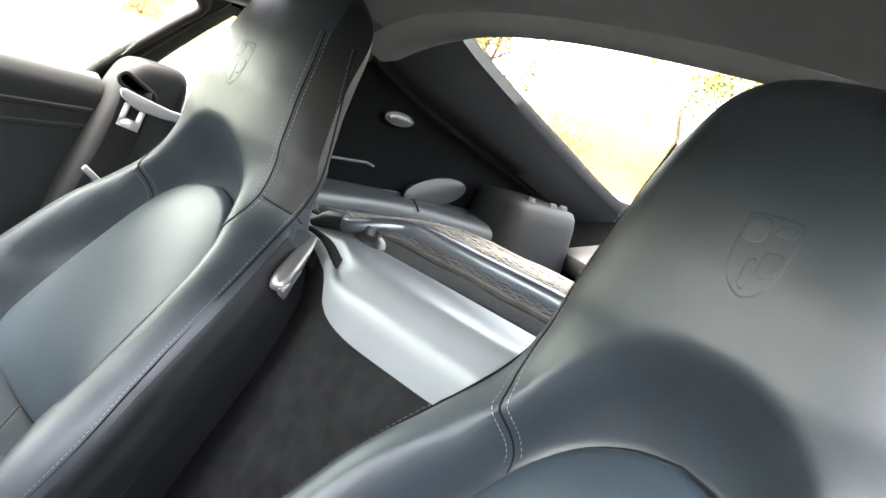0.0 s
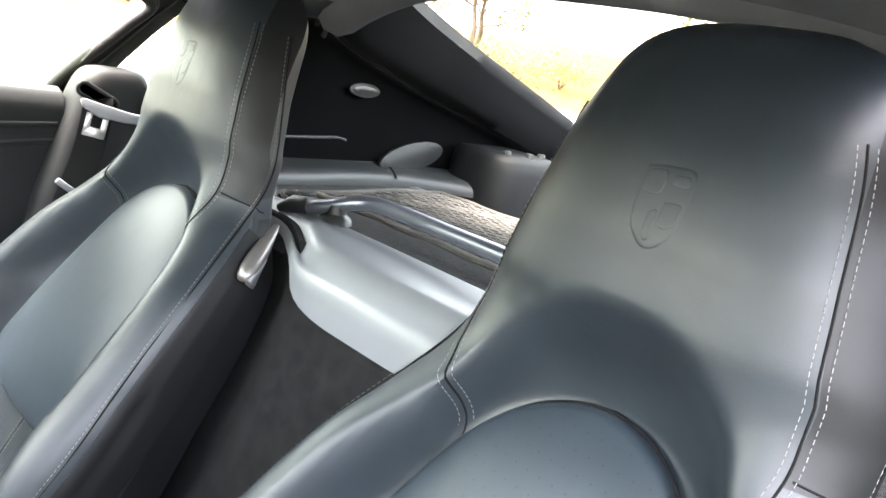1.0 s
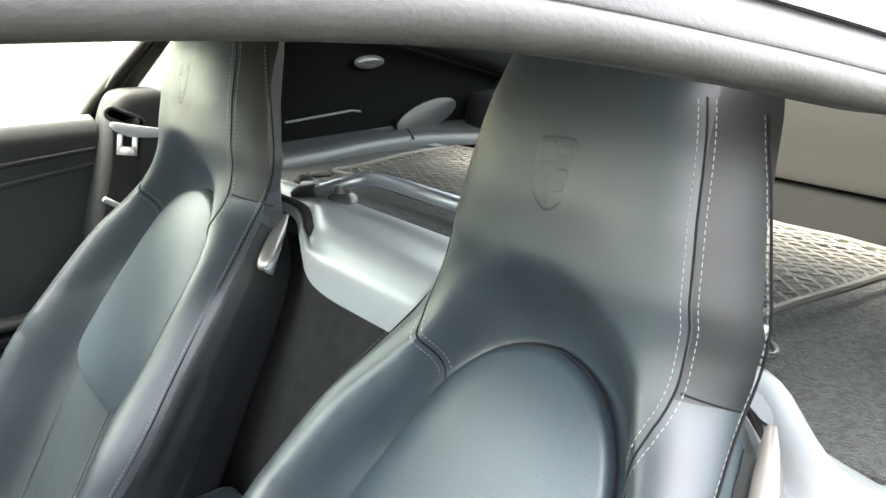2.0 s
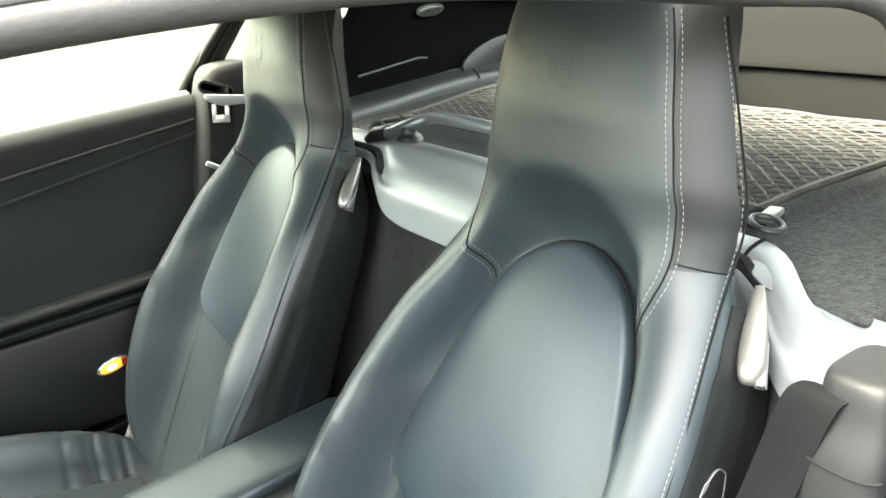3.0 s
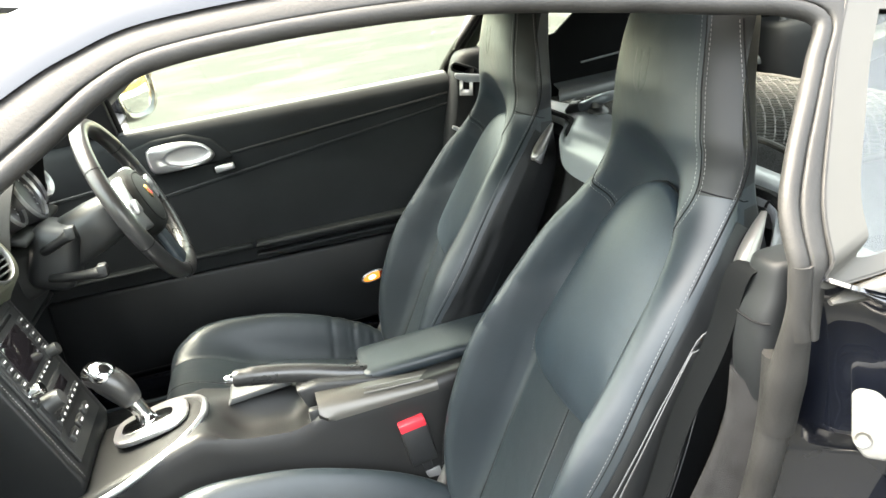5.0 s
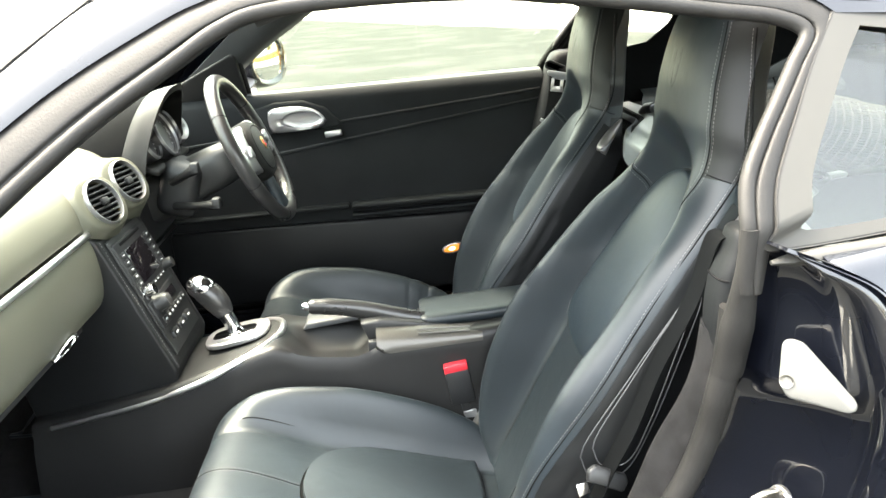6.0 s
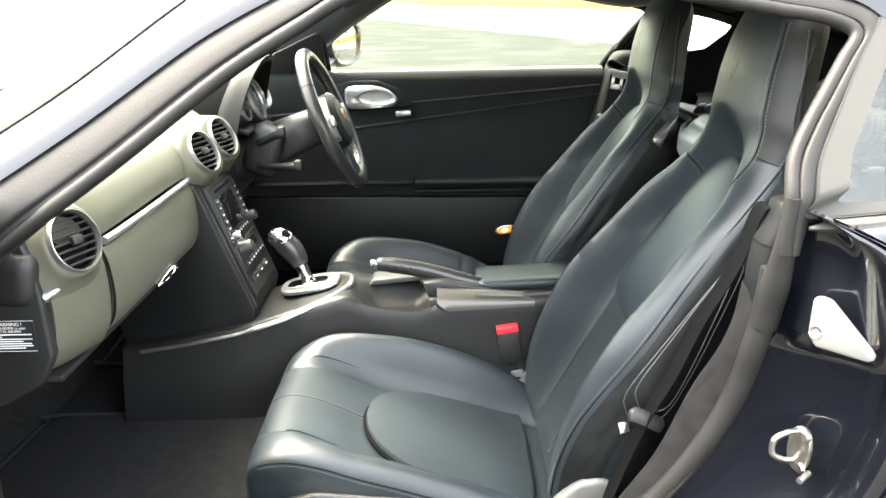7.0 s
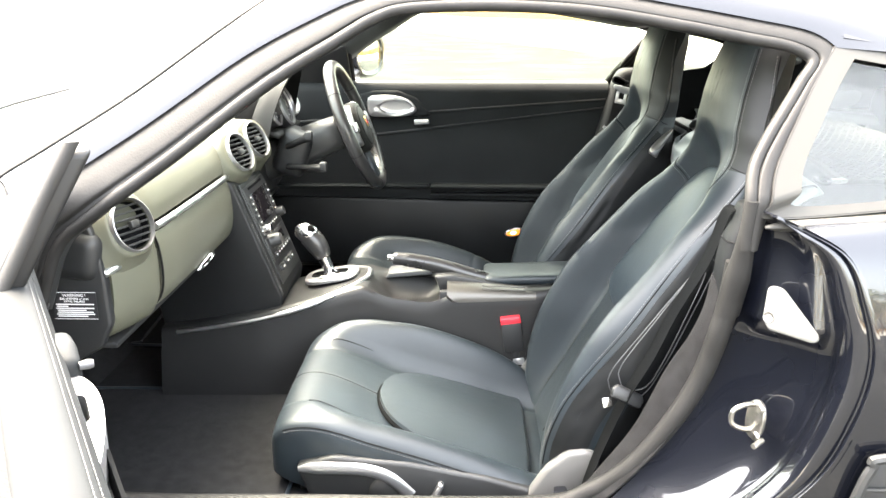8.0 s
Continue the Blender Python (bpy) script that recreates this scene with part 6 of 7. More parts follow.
selector = empty("gear_selector", (-0.592, 0.012, 0.45), "chrome and black leather automatic gear selector in a silver gate", "gear lever")
fit_on("gate_plate", plate(gate, GM, 0.012, 0.004), SILVER, "silver gate plate", selector)
fit_on("gate_slot", plate(ellipse(0.048, 0.026, 30, 3.5), GM @ Matrix.Translation((-0.005, 0, 0.004)), 0.0095, 0.001), CHROME, "", selector)
stem = [(-0.598, 0.02, 0.455), (-0.608, 0.022, 0.485), (-0.620, 0.024, 0.512)]
fit_on("stem", tube([Vector(p) for p in spline(stem, 10)], [0.026, 0.021, 0.017, 0.015, 0.015, 0.0155, 0.016, 0.0165, 0.017, 0.0175], 14), CHROME, "ribbed chrome stem", selector)
kp = spline([(-0.616, 0.024, 0.503), (-0.625, 0.025, 0.523), (-0.638, 0.026, 0.543), (-0.653, 0.027, 0.559), (-0.670, 0.027, 0.566), (-0.688, 0.027, 0.562)], 16)
fit_on("grip", tube([Vector(p) for p in kp], [1.22 * r for r in (0.015, 0.017, 0.019, 0.0205, 0.0215, 0.022, 0.0225, 0.0225, 0.0225, 0.022, 0.0215, 0.021, 0.019, 0.016, 0.011, 0.003)], 18), RIM, "glossy black knob", selector)
fit_on("grip_cap", tube([Vector(p) + Vector((0, 0, 0.005)) for p in kp[7:]], [1.22 * r for r in (0.018, 0.0215, 0.022, 0.0215, 0.021, 0.019, 0.016, 0.011, 0.003)], 18), CHROME, "chrome cap", selector)

# handbrake
brake = empty("handbrake_lever", (-0.24, 0, 0.44), "leather-wrapped handbrake lever with a chrome release button", "handbrake")
hp = spline([(-0.432, 0.006, 0.506), (-0.38, 0.004, 0.501), (-0.31, 0.0, 0.488), (-0.24, -0.004, 0.468), (-0.19, -0.006, 0.455)], 24)
fit_on("grip", tube([Vector(p) for p in hp], [0.013] + [0.0155] * 3 + [0.017] * 10 + [0.0175] * 10, 14, flat=1.1), RIM, "black leather grip", brake)
fit_on("release_button", lathe([(0.0, 0.016), (0.007, 0.015), (0.0095, 0.010), (0.0095, 0.0)], facing((-0.432, 0.006, 0.506), (-0.97, 0.03, 0.12), (0, 1, 0)), 16), CHROME, "chrome release button", brake)
hs = [(-0.315, 0.470), (-0.27, 0.474), (-0.20, 0.462), (-0.12, 0.447), (-0.08, 0.432), (-0.09, 0.420), (-0.20, 0.424), (-0.30, 0.428)]
fit_on("base_cover", prism([(x - 0.01, z + 0.004) for x, z in hs], "y", -0.042, 0.022, 0.006, 2), PLASTIC, "black boot round the lever's foot", brake)
rows = []
for f in np.linspace(0, 1, 16):
    x = -0.292 + 0.222 * f
    cut = 0.022 * max(0.0, 1 - f / 0.12) ** 2
    zt = 0.463 - 0.012 * f
    rows.append([Vector((x, -0.0905, 0.4195 + 0.010 * f + cut)), Vector((x, -0.0885, 0.434 + 0.006 * f)), Vector((x, -0.080, 0.449 - 0.002 * f)), Vector((x, -0.064, zt - 0.003)), Vector((x, -0.044, zt))])
fit_on("lever_base", sheet([[Vector(v) for v in spline([tuple(p) for p in r], 14)] for r in rows], 0.003), PEWTER, "warm grey metal-look plate beside the lever", brake, 60)
for y, z in ((-0.0775, 0.4515), (-0.0690, 0.4570)):
    fit_on("base_rib", tube([Vector((-0.205, y, z + 0.0025)), Vector((-0.15, y, z + 0.0005)), Vector((-0.095, y + 0.001, z - 0.002))], 0.0016, 6), PEWTER, "", brake)
pts = [Vector(p) + Vector((0, -0.0135, 0.006)) for p in hp[3:]]
fit_on("stitching", stitches(pts, [Vector((0, -0.9, 0.4))] * len(pts), 0.004, 0.003, 0.001), THREAD, "", brake)
# armrest lid and storage flap
lid_rows = []
for x, g in ((-0.197, 0.80), (-0.192, 0.95), (-0.18, 1.0), (0.05, 1.02), (0.14, 1.0), (0.15, 0.9)):
    lid_rows.append([Vector((x, 0.030 + y * g, 0.457 + 0.012 * (x + 0.2) / 0.35 + z * g)) for y, z in ellipse(0.066, 0.0145, 30, 4)])
lid = part("armrest_lid", grid(lid_rows, close_v=True, cap=True), LEATHER, sharp=60)
tagged(lid, "black leather armrest lid on the console", "armrest")
part("lid_seam", tube([Vector((x, -0.0335, 0.462 + 0.012 * (x + 0.2) / 0.35)) for x in np.linspace(-0.185, 0.13, 20)], 0.0016, 5), SEAM, lid)
part("lid_catch", box((-0.199, 0.030, 0.458), (0.006, 0.035, 0.010), 0.002), SATIN, lid)
fb = [(-0.455, 0.447), (-0.445, 0.462), (-0.34, 0.470), (-0.33, 0.458)]
flap = part("storage_flap", prism(fb, "y", 0.020, 0.085, 0.003), GREY_TRIM)
tagged(flap, "grey plastic flap of a storage tray", "flap")
hook = part("coat_hook", box((-0.300, -0.070, 0.432), (0.022, 0.02, 0.03), 0.006), PLASTIC)
tagged(hook, "small black plastic catch beside the tray", "catch")


def buckle(y):
    root = empty("belt_buckle", (-0.12, y, 0.30), "black seat belt buckle with a red release button", "buckle", "belt buckles")
    obs = []
    b = box((-0.127, y, 0.338), (0.052, 0.024, 0.080), 0.005, (0, -8, 0))
    obs.append(part("case", b, PLASTIC))
    obs.append(part("release_button", box((-0.133, y, 0.380), (0.050, 0.023, 0.018), 0.003, (0, -8, 0)), RED, None, "red release button"))
    obs.append(part("panel", box((-0.1275, y - math.copysign(0.0102, -y) * -1, 0.338), (0.028, 0.003, 0.028), 0.0006, (0, -8, 0)), SATIN))
    obs.append(part("stem", box((-0.118, y, 0.285), (0.018, 0.008, 0.08), 0.003, (0, -8, 0)), PLASTIC))
    obs.append(part("anchor", box((-0.105, y, 0.235), (0.03, 0.012, 0.09), 0.004, (0, -8, 0)), SILVER))
    under(root, *obs)


buckle(-0.101)
buckle(0.101)


# ---- doors ----
HINGE_X, HINGE_Y = -1.12, 0.85
OPEN = radians(58.7)


def door(s, swing, pull_a, sail_a, label, near):
    """A door in the car's axes: a runs back from the hinge, n inwards from the outer skin."""
    d = Vector((math.cos(swing), s * math.sin(swing), 0))
    m = Vector((math.sin(swing), -s * math.cos(swing), 0))
    h = Vector((HINGE_X, s * HINGE_Y, 0))

    def at(a, n, z):
        p = h + d * a + m * n
        return Vector((p.x, p.y, z))
    obs = []

    def add(name, bm, mat, text="", sharp=50, to=None):
        ob = part(name, bm, mat, None, text, sharp)
        if to is None:
            obs.append(ob)
        else:
            under(to, ob)
        return ob

    def slab(outline, n0, n1, bevel=0.003, seg=2):
        bm = prism(outline, "y", n0, n1, bevel, seg)
        for v in bm.verts:
            v.co = at(v.co.x, v.co.y, v.co.z)
        bmesh.ops.recalc_face_normals(bm, faces=bm.faces)
        return bm
    prof = spline([(0.105, 0.880), (0.112, 0.889), (0.128, 0.893), (0.146, 0.889), (0.156, 0.877), (0.160, 0.858), (0.156, 0.80), (0.150, 0.74), (0.152, 0.66), (0.150, 0.56), (0.152, 0.44), (0.148, 0.34), (0.12, 0.30)], 40)
    rows = [[at(a, n, z) for n, z in prof] for a in np.linspace(0.10, 1.333, 40)]
    add("inner_panel", sheet(rows, 0.004), DOORSKIN, "black leather-grained door lining")
    outer = spline([(0.10, 0.885), (0.07, 0.878), (0.03, 0.81), (0.005, 0.70), (0.0, 0.55), (0.02, 0.38), (0.06, 0.30), (0.12, 0.292)], 24)
    rows = [[at(a, n - 0.0, z) for n, z in outer] for a in np.linspace(0.05, 1.335, 30)]
    add("outer_skin", sheet(rows, 0.004), PAINT, "dark blue painted outer skin")
    end = [(n, z) for n, z in outer[::3]] + [(n, z) for n, z in prof[::-4]]
    for a0 in (0.06, 1.325):
        bm = bmesh.new()
        bm.faces.new([bm.verts.new(at(a0, n, z)) for n, z in end])
        bmesh.ops.solidify(bm, geom=bm.faces[:], thickness=0.008)
        add("edge_face", bm, PAINT)
    a0 = -HINGE_X
    def lining_n(z):
        return float(np.interp(z, [p[1] for p in prof[::-1]], [p[0] for p in prof[::-1]]))
    for ends in (((a0 - 0.95, 0.752), (a0 - 0.60, 0.781), (a0 - 0.20, 0.812), (a0 + 0.205, 0.842)), ((a0 - 0.95, 0.680), (a0 - 0.53, 0.726), (a0 - 0.20, 0.766), (a0 + 0.205, 0.815))):
        way = spline(ends, 40)
        add("lining_seam", tube([at(a, lining_n(z) + 0.0003, z) for a, z in way], 0.0022, 6), PLASTIC)
        add("seam_fold", tube([at(a, lining_n(z - 0.005) - 0.0008, z - 0.005) for a, z in way], 0.0030, 6, flat=1.0), DOORSKIN)
    esc = [(pull_a - 0.13, 0.775), (pull_a - 0.13, 0.85), (pull_a - 0.06, 0.868), (pull_a + 0.02, 0.868), (pull_a + 0.08, 0.845), (pull_a + 0.125, 0.79), (pull_a + 0.10, 0.782)]
    if not near:
        add("pull_surround", slab(esc, 0.148, 0.165, 0.008, 3), DOORSKIN)
    pz = 0.817 if not near else 0.842
    mp = Matrix.Translation(at(pull_a, 0.160, pz)) @ Matrix((d, Vector((0, 0, 1)), m)).transposed().to_4x4()
    shape = [(-0.078, 0.026), (-0.060, 0.034), (0.0, 0.035), (0.05, 0.022), (0.076, -0.004), (0.074, -0.018), (0.05, -0.030), (-0.02, -0.034), (-0.070, -0.030), (-0.080, 0.0)]
    sm = [tuple(p) for p in spline(shape + [shape[0]], 44)[:-1]]
    if near:
        # a bowed grab handle that stands off the panel, open between bar and panel
        swell = lambda f: math.sin(math.pi * min(1.0, max(0.0, f)) ** 0.62) ** 0.75 if 0 < f < 1 else 0.0
        way = [k / 23 for k in range(24)]
        outer_h = [(pull_a - 0.070 + 0.158 * f, 0.1530 + 0.0235 * swell(f)) for f in way] + [(pull_a - 0.070 + 0.158 * f, 0.1490) for f in reversed(way)]
        hole = [0.22 + 0.36 * f for f in way]
        inner_h = [(pull_a - 0.070 + 0.158 * f, 0.1550 + (0.0125 * swell(f) - 0.001) * min(1, (f - 0.215) / 0.06, (0.585 - f) / 0.10)) for f in hole] + [(pull_a - 0.070 + 0.158 * f, 0.1545) for f in reversed(hole)]
        rows = [[at(u, v, pz + w - 0.10 * (u - pull_a)) for u, v in (outer_h if k else inner_h)] for k, w in ((1, -0.016), (1, 0.006), (1, 0.0105), (0, 0.0115), (0, 0.006), (0, -0.016))]
        pull = add("pull_handle", grid(rows, close_v=True, close_u=True), SILVER, "satin silver bowed pull handle", 50)
    else:
        cup = []
        for u, v in sm:
            q = math.atan2(v / 0.034, u / 0.078)
            cup.append((0.012 + 0.056 * math.cos(q), -0.002 + 0.024 * math.sin(q)))
        deep = 0.009
        rows = [[mp @ Vector((u * g, v * g, w)) for u, v in sm] for g, w in ((1.0, -0.006), (1.02, 0.006), (0.98, 0.013), (0.92, 0.016))]
        rows += [[mp @ Vector((0.012 + (u - 0.012) * g, v * g, w)) for u, v in cup] for g, w in ((1.0, 0.0155), (0.97, 0.013), (0.93, (0.013 + deep) / 2), (0.84, deep + 0.001), (0.5, deep), (0.05, deep))]
        pull = add("pull_handle", grid(rows, close_v=True, cap=True), SILVER, "satin silver pull handle with a hollow", 60)
    add("release_lever", slab([(pull_a + 0.072, 0.756), (pull_a + 0.120, 0.760), (pull_a + 0.118, 0.776), (pull_a + 0.070, 0.773)], 0.155, 0.170, 0.003), SILVER, "small silver release button")
    rail = add("pocket_rail", slab([(a0 - 0.365, 0.547), (a0 + 0.19, 0.543), (a0 + 0.19, 0.560), (a0 - 0.36, 0.562)], 0.148, 0.192, 0.007, 3), DOORSKIN, "padded door pocket lid")
    add("pocket_rail", slab([(a0 - 0.90, 0.547), (a0 - 0.370, 0.547), (a0 - 0.370, 0.560), (a0 - 0.90, 0.556)], 0.148, 0.180, 0.006, 3), DOORSKIN)
    add("pocket_edge", slab([(a0 - 0.365, 0.522), (a0 + 0.19, 0.520), (a0 + 0.19, 0.531), (a0 - 0.365, 0.531)], 0.148, 0.184, 0.004), DOORSKIN)
    add("lower_flap", slab([(a0 - 0.56, 0.490), (a0 - 0.44, 0.490), (a0 - 0.445, 0.507), (a0 - 0.56, 0.507)], 0.148, 0.166, 0.004), GREY_TRIM)
    add("pocket", slab([(a0 - 0.90, 0.278), (a0 + 0.15, 0.278), (a0 + 0.19, 0.36), (a0 + 0.19, 0.50), (a0 - 0.90, 0.515)], 0.140, 0.168, 0.010, 3), FLANK)
    if not near:
        lm = Matrix.Translation(at(a0 - 0.080, 0.168, 0.396)) @ Matrix((d, Vector((0, 0, 1)), m)).transposed().to_4x4()
        lamp = add("door_lamp", plate(ellipse(0.034, 0.015, 24), lm @ Matrix.Rotation(radians(12), 4, "Z"), 0.006, 0.002), SILVER, "lit courtesy lamp in the door")
        add("lens", plate(ellipse(0.029, 0.011, 24), lm @ Matrix.Rotation(radians(12), 4, "Z") @ Matrix.Translation((0, 0, 0.003)), 0.005, 0.0015), LAMP, "glowing warm lens", 50, lamp)
        add("bulb", plate(ellipse(0.010, 0.0055, 16), lm @ Matrix.Rotation(radians(12), 4, "Z") @ Matrix.Translation((-0.004, 0, 0.0065)), 0.004, 0.001), BULB, "glowing bulb", 50, lamp)
        add("lamp_reflector", plate([(0.004, -0.008), (0.02, -0.008), (0.024, 0.008), (0.006, 0.010)], lm @ Matrix.Translation((0.012, 0.002, 0.004)), 0.005, 0.001), AMBER, "", 50, lamp)
    sail = [(sail_a - 0.30, 0.885), (sail_a, 0.885), (sail_a - 0.006, 1.008), (sail_a - 0.02, 1.012)]
    def leaning(bm):
        for v in bm.verts:
            v.co += m * 0.60 * max(0.0, v.co.z - 0.885)
        return bm
    add("mirror_sail", leaning(slab(sail, 0.110, 0.142, 0.010, 4)), CONSOLE, "black plastic triangle at the window corner")
    add("window_channel", leaning(tube([at(sail_a + 0.004, 0.118, 0.88), at(sail_a + 0.0, 0.118, 0.96), at(sail_a - 0.004, 0.118, 1.018)], 0.008, 8, flat=0.7)), RUBBER)
    rows = [[at(a, 0.095, 0.886), at(a, 0.104, 0.892), at(a, 0.113, 0.886)] for a in np.linspace(0.12, 1.33, 12)]
    add("belt_seal", sheet(rows, 0.004), RUBBER)
    rows = [[at(a, 0.1135, 0.8895), at(a, 0.117, 0.8950), at(a, 0.128, 0.8965), at(a, 0.138, 0.8945), at(a, 0.143, 0.8900)] for a in np.linspace(0.12, 1.33, 12)]
    # strip paler than the lining: light falling on the ledge is in its grey
    if not near:
        add("window_ledge", sheet(rows, 0.002), GREY_TRIM, "smooth ledge under the window, its pale grey standing for light on it", 80)
    if near:
        for off in (0.1485, 0.1530):
            pts = [at(a, off, 0.8895 if off < 0.15 else 0.884) for a in np.linspace(0.15, 1.32, 50)]
            add("stitching", stitches(pts, [Vector((0, 0, 1))] * 50, 0.0040, 0.0018, 0.0007), DOOR_THREAD)
        add("corner_block", slab([(pull_a - 0.15, 0.835), (pull_a - 0.13, 0.872), (pull_a - 0.085, 0.880), (pull_a - 0.060, 0.872), (pull_a - 0.060, 0.83), (pull_a - 0.14, 0.825)], 0.150, 0.170, 0.010, 3), DOORSKIN, "grey door lock housing")
        add("lock_knob", lathe([(0.0, 0.011), (0.0032, 0.0105), (0.0040, 0.007), (0.0032, 0.0)], Matrix.Translation(at(pull_a - 0.062, 0.168, 0.866)) @ Matrix((d, Vector((0, 0, 1)), m)).transposed().to_4x4(), 14), GREY_TRIM)
        add("pull_strap", ribbon([tuple(at(pull_a + 0.03, 0.170, 0.825)), tuple(at(pull_a + 0.08, 0.174, 0.80)), tuple(at(pull_a + 0.14, 0.172, 0.775)), tuple(at(pull_a + 0.22, 0.170, 0.755))], 0.026, [Vector((0, 0, 1))] * 4, 0.003), WEBBING, "ribbed black strap")
    root = empty("door_2" if near else "door_1", tuple(at(0.06, 0.06, 0.30)), label, "car door", "", "structure")
    under(root, *obs)
    return root


LAMP = material("lit_lamp_lens", (0.06, 0.035, 0.012), 0.3, vary=0.0)
LAMP.node_tree.nodes["Principled BSDF"].inputs["Emission Color"].default_value = (1.0, 0.33, 0.05, 1)
LAMP.node_tree.nodes["Principled BSDF"].inputs["Emission Strength"].default_value = 0.045
BULB = LAMP.copy()
BULB.name = "lit_bulb"
BULB.node_tree.nodes["Principled BSDF"].inputs["Emission Color"].default_value = (1.0, 0.68, 0.32, 1)
BULB.node_tree.nodes["Principled BSDF"].inputs["Emission Strength"].default_value = 0.35
AMBER = material("red_reflector", (0.16, 0.02, 0.008), 0.2, vary=0.05)
door(1, 0.0, 0.633, 0.50, "closed driver's door with black lining, silver pull and lit lamp", False)
door(-1, OPEN, 0.885, 0.675, "open passenger door with black stitched lining and silver pull", True)

# driver's window pane
rows = [[Vector((x, side_y(z) - 0.006, z)) for x in np.linspace(-0.60, 0.225 + 0.4 * (z - 0.88), 14)] for z in np.linspace(0.885, 1.15, 8)]
pane = part("driver_window", sheet(rows, 0.004), GLASS_SIDE)
tagged(pane, "raised clear side window of the driver's door", "window", kind="structure")
pane.visible_shadow = False
# driver's mirror
mirror = empty("door_mirror", (-0.60, 0.84, 0.90), "dark blue door mirror with oval glass", "mirror")
MN = Vector((0.93, -0.36, 0.036)).normalized()
MM = facing((-0.597, 0.990, 0.968), MN)
oval = ellipse(0.102, 0.074, 40, 2.5)
rows = [[Vector((u * g, v * g, w)) for u, v in oval] for g, w in ((0.82, 0.004), (0.90, 0.010), (1.04, 0.012), (1.13, 0.002), (1.14, -0.03), (1.0, -0.07), (0.75, -0.10), (0.3, -0.115))]
bm = grid(rows, close_v=True, cap=True)
bm.transform(MM)
fit_on("housing", bm, PAINT, "", mirror, 60)
fit_on("mirror_glass", plate([(u * 0.83, v * 0.83) for u, v in oval], MM @ Matrix.Translation((0, 0, 0.004)), 0.003, 0.0006), MIRROR, "mirror glass", mirror)
fit_on("arm", tube([Vector((-0.66, 0.73, 0.905)), Vector((-0.66, 0.85, 0.895)), Vector((-0.635, 0.95, 0.93))], [0.028, 0.024, 0.03], 12, flat=0.6), PLASTIC, "", mirror)

# ---- latch striker, blanking cover and air intake on the rear jamb ----
striker = empty("door_striker", (0.24, -0.80, 0.48), "bare steel door striker loop on its plate", "striker")
KM = facing((0.212, -0.852, 0.507), Vector((-0.92, -0.38, 0.10)))
fit_on("plate", plate(ellipse(0.019, 0.032, 36, 2.3), KM @ Matrix.Translation((0, 0, -0.004)), 0.008, 0.002), STEEL, "", striker)
loop = [KM @ Vector(p) for p in spline([(-0.004, 0.024, 0.0), (-0.008, 0.022, 0.020), (-0.012, 0.012, 0.036), (-0.012, -0.008, 0.036), (-0.008, -0.018, 0.020), (-0.004, -0.020, 0.0)], 24)]
fit_on("loop", tube(loop, 0.0042, 10), STEEL, "", striker)
for v in (0.022, -0.024):
    fit_on("bolt", lathe([(0.0, 0.006), (0.006, 0.006), (0.008, 0.003), (0.008, 0.0)], KM @ Matrix.Translation((0.010, v, 0.002)), 10), STEEL, "", striker)
fit_on("pin", tube([KM @ Vector((0.022, -0.026, 0.0)), KM @ Vector((0.030, -0.030, 0.024))], 0.0045, 8), STEEL, "", striker)
BM = facing((0.239, -0.864, 0.692), Vector((-0.55, -0.83, 0.20)))
plate_o = [(-0.034, 0.032), (-0.026, 0.036), (-0.012, 0.033), (0.046, -0.026), (0.048, -0.034), (0.040, -0.039), (-0.024, -0.032), (-0.035, -0.016)]
blank = part("jamb_cover", plate(plate_o, BM @ Matrix.Translation((0, 0, -0.004)), 0.014, 0.004), WHITE)
tagged(blank, "off-white triangular plastic cover on the door jamb", "cover")
part("screw_recess", lathe([(0.0, -0.001), (0.004, -0.001), (0.006, 0.001), (0.008, 0.0012)], BM @ Matrix.Translation((-0.026, -0.012, 0.010)), 16), STEEL, blank)
vent_o = [(0.318, 0.30), (0.345, 0.42), (0.362, 0.470), (0.385, 0.487), (0.62, 0.50), (0.66, 0.46), (0.60, 0.30)]
intake = part("air_intake", prism(vent_o, "y", -0.922, -0.932, 0.004), PLASTIC)
tagged(intake, "black side air intake in the rear quarter panel", "intake")
part("intake_frame", tube([Vector(v) for v in spline([(x, -0.933, z) for x, z in vent_o], 40)], 0.008, 8), SATIN, intake)
for k in range(3):
    part("slat", box((0.48, -0.936, 0.345 + 0.045 * k), (0.27, 0.006, 0.006), 0.002), SATIN, intake)

# warning label on the dash end
label_root = empty("warning_label", (-0.92, -0.7165, 0.63), "small black warning label with white print", "label")
LM = facing((-0.920, -0.7160, 0.637), (0, -1, 0))
fit_on("sticker", plate([(-0.038, -0.024), (0.038, -0.024), (0.038, 0.024), (-0.038, 0.024)], LM, 0.0008, 0), DIAL, "", label_root)


def text(body_text, size, u, v, mat, parent, name="print"):
    cu = bpy.data.curves.new("tmp", "FONT")
    cu.body, cu.size, cu.align_x, cu.align_y, cu.extrude = body_text, size, "CENTER", "CENTER", 0.0001
    ob = new("tmp", cu)
    me = bpy.data.meshes.new_from_object(ob)
    bpy.data.objects.remove(ob)
    me.transform(LM @ Matrix.Translation((u, v, 0.001)))
    me.materials.clear()
    me.materials.append(mat)
    ob = new(name, me)
    under(parent, ob)


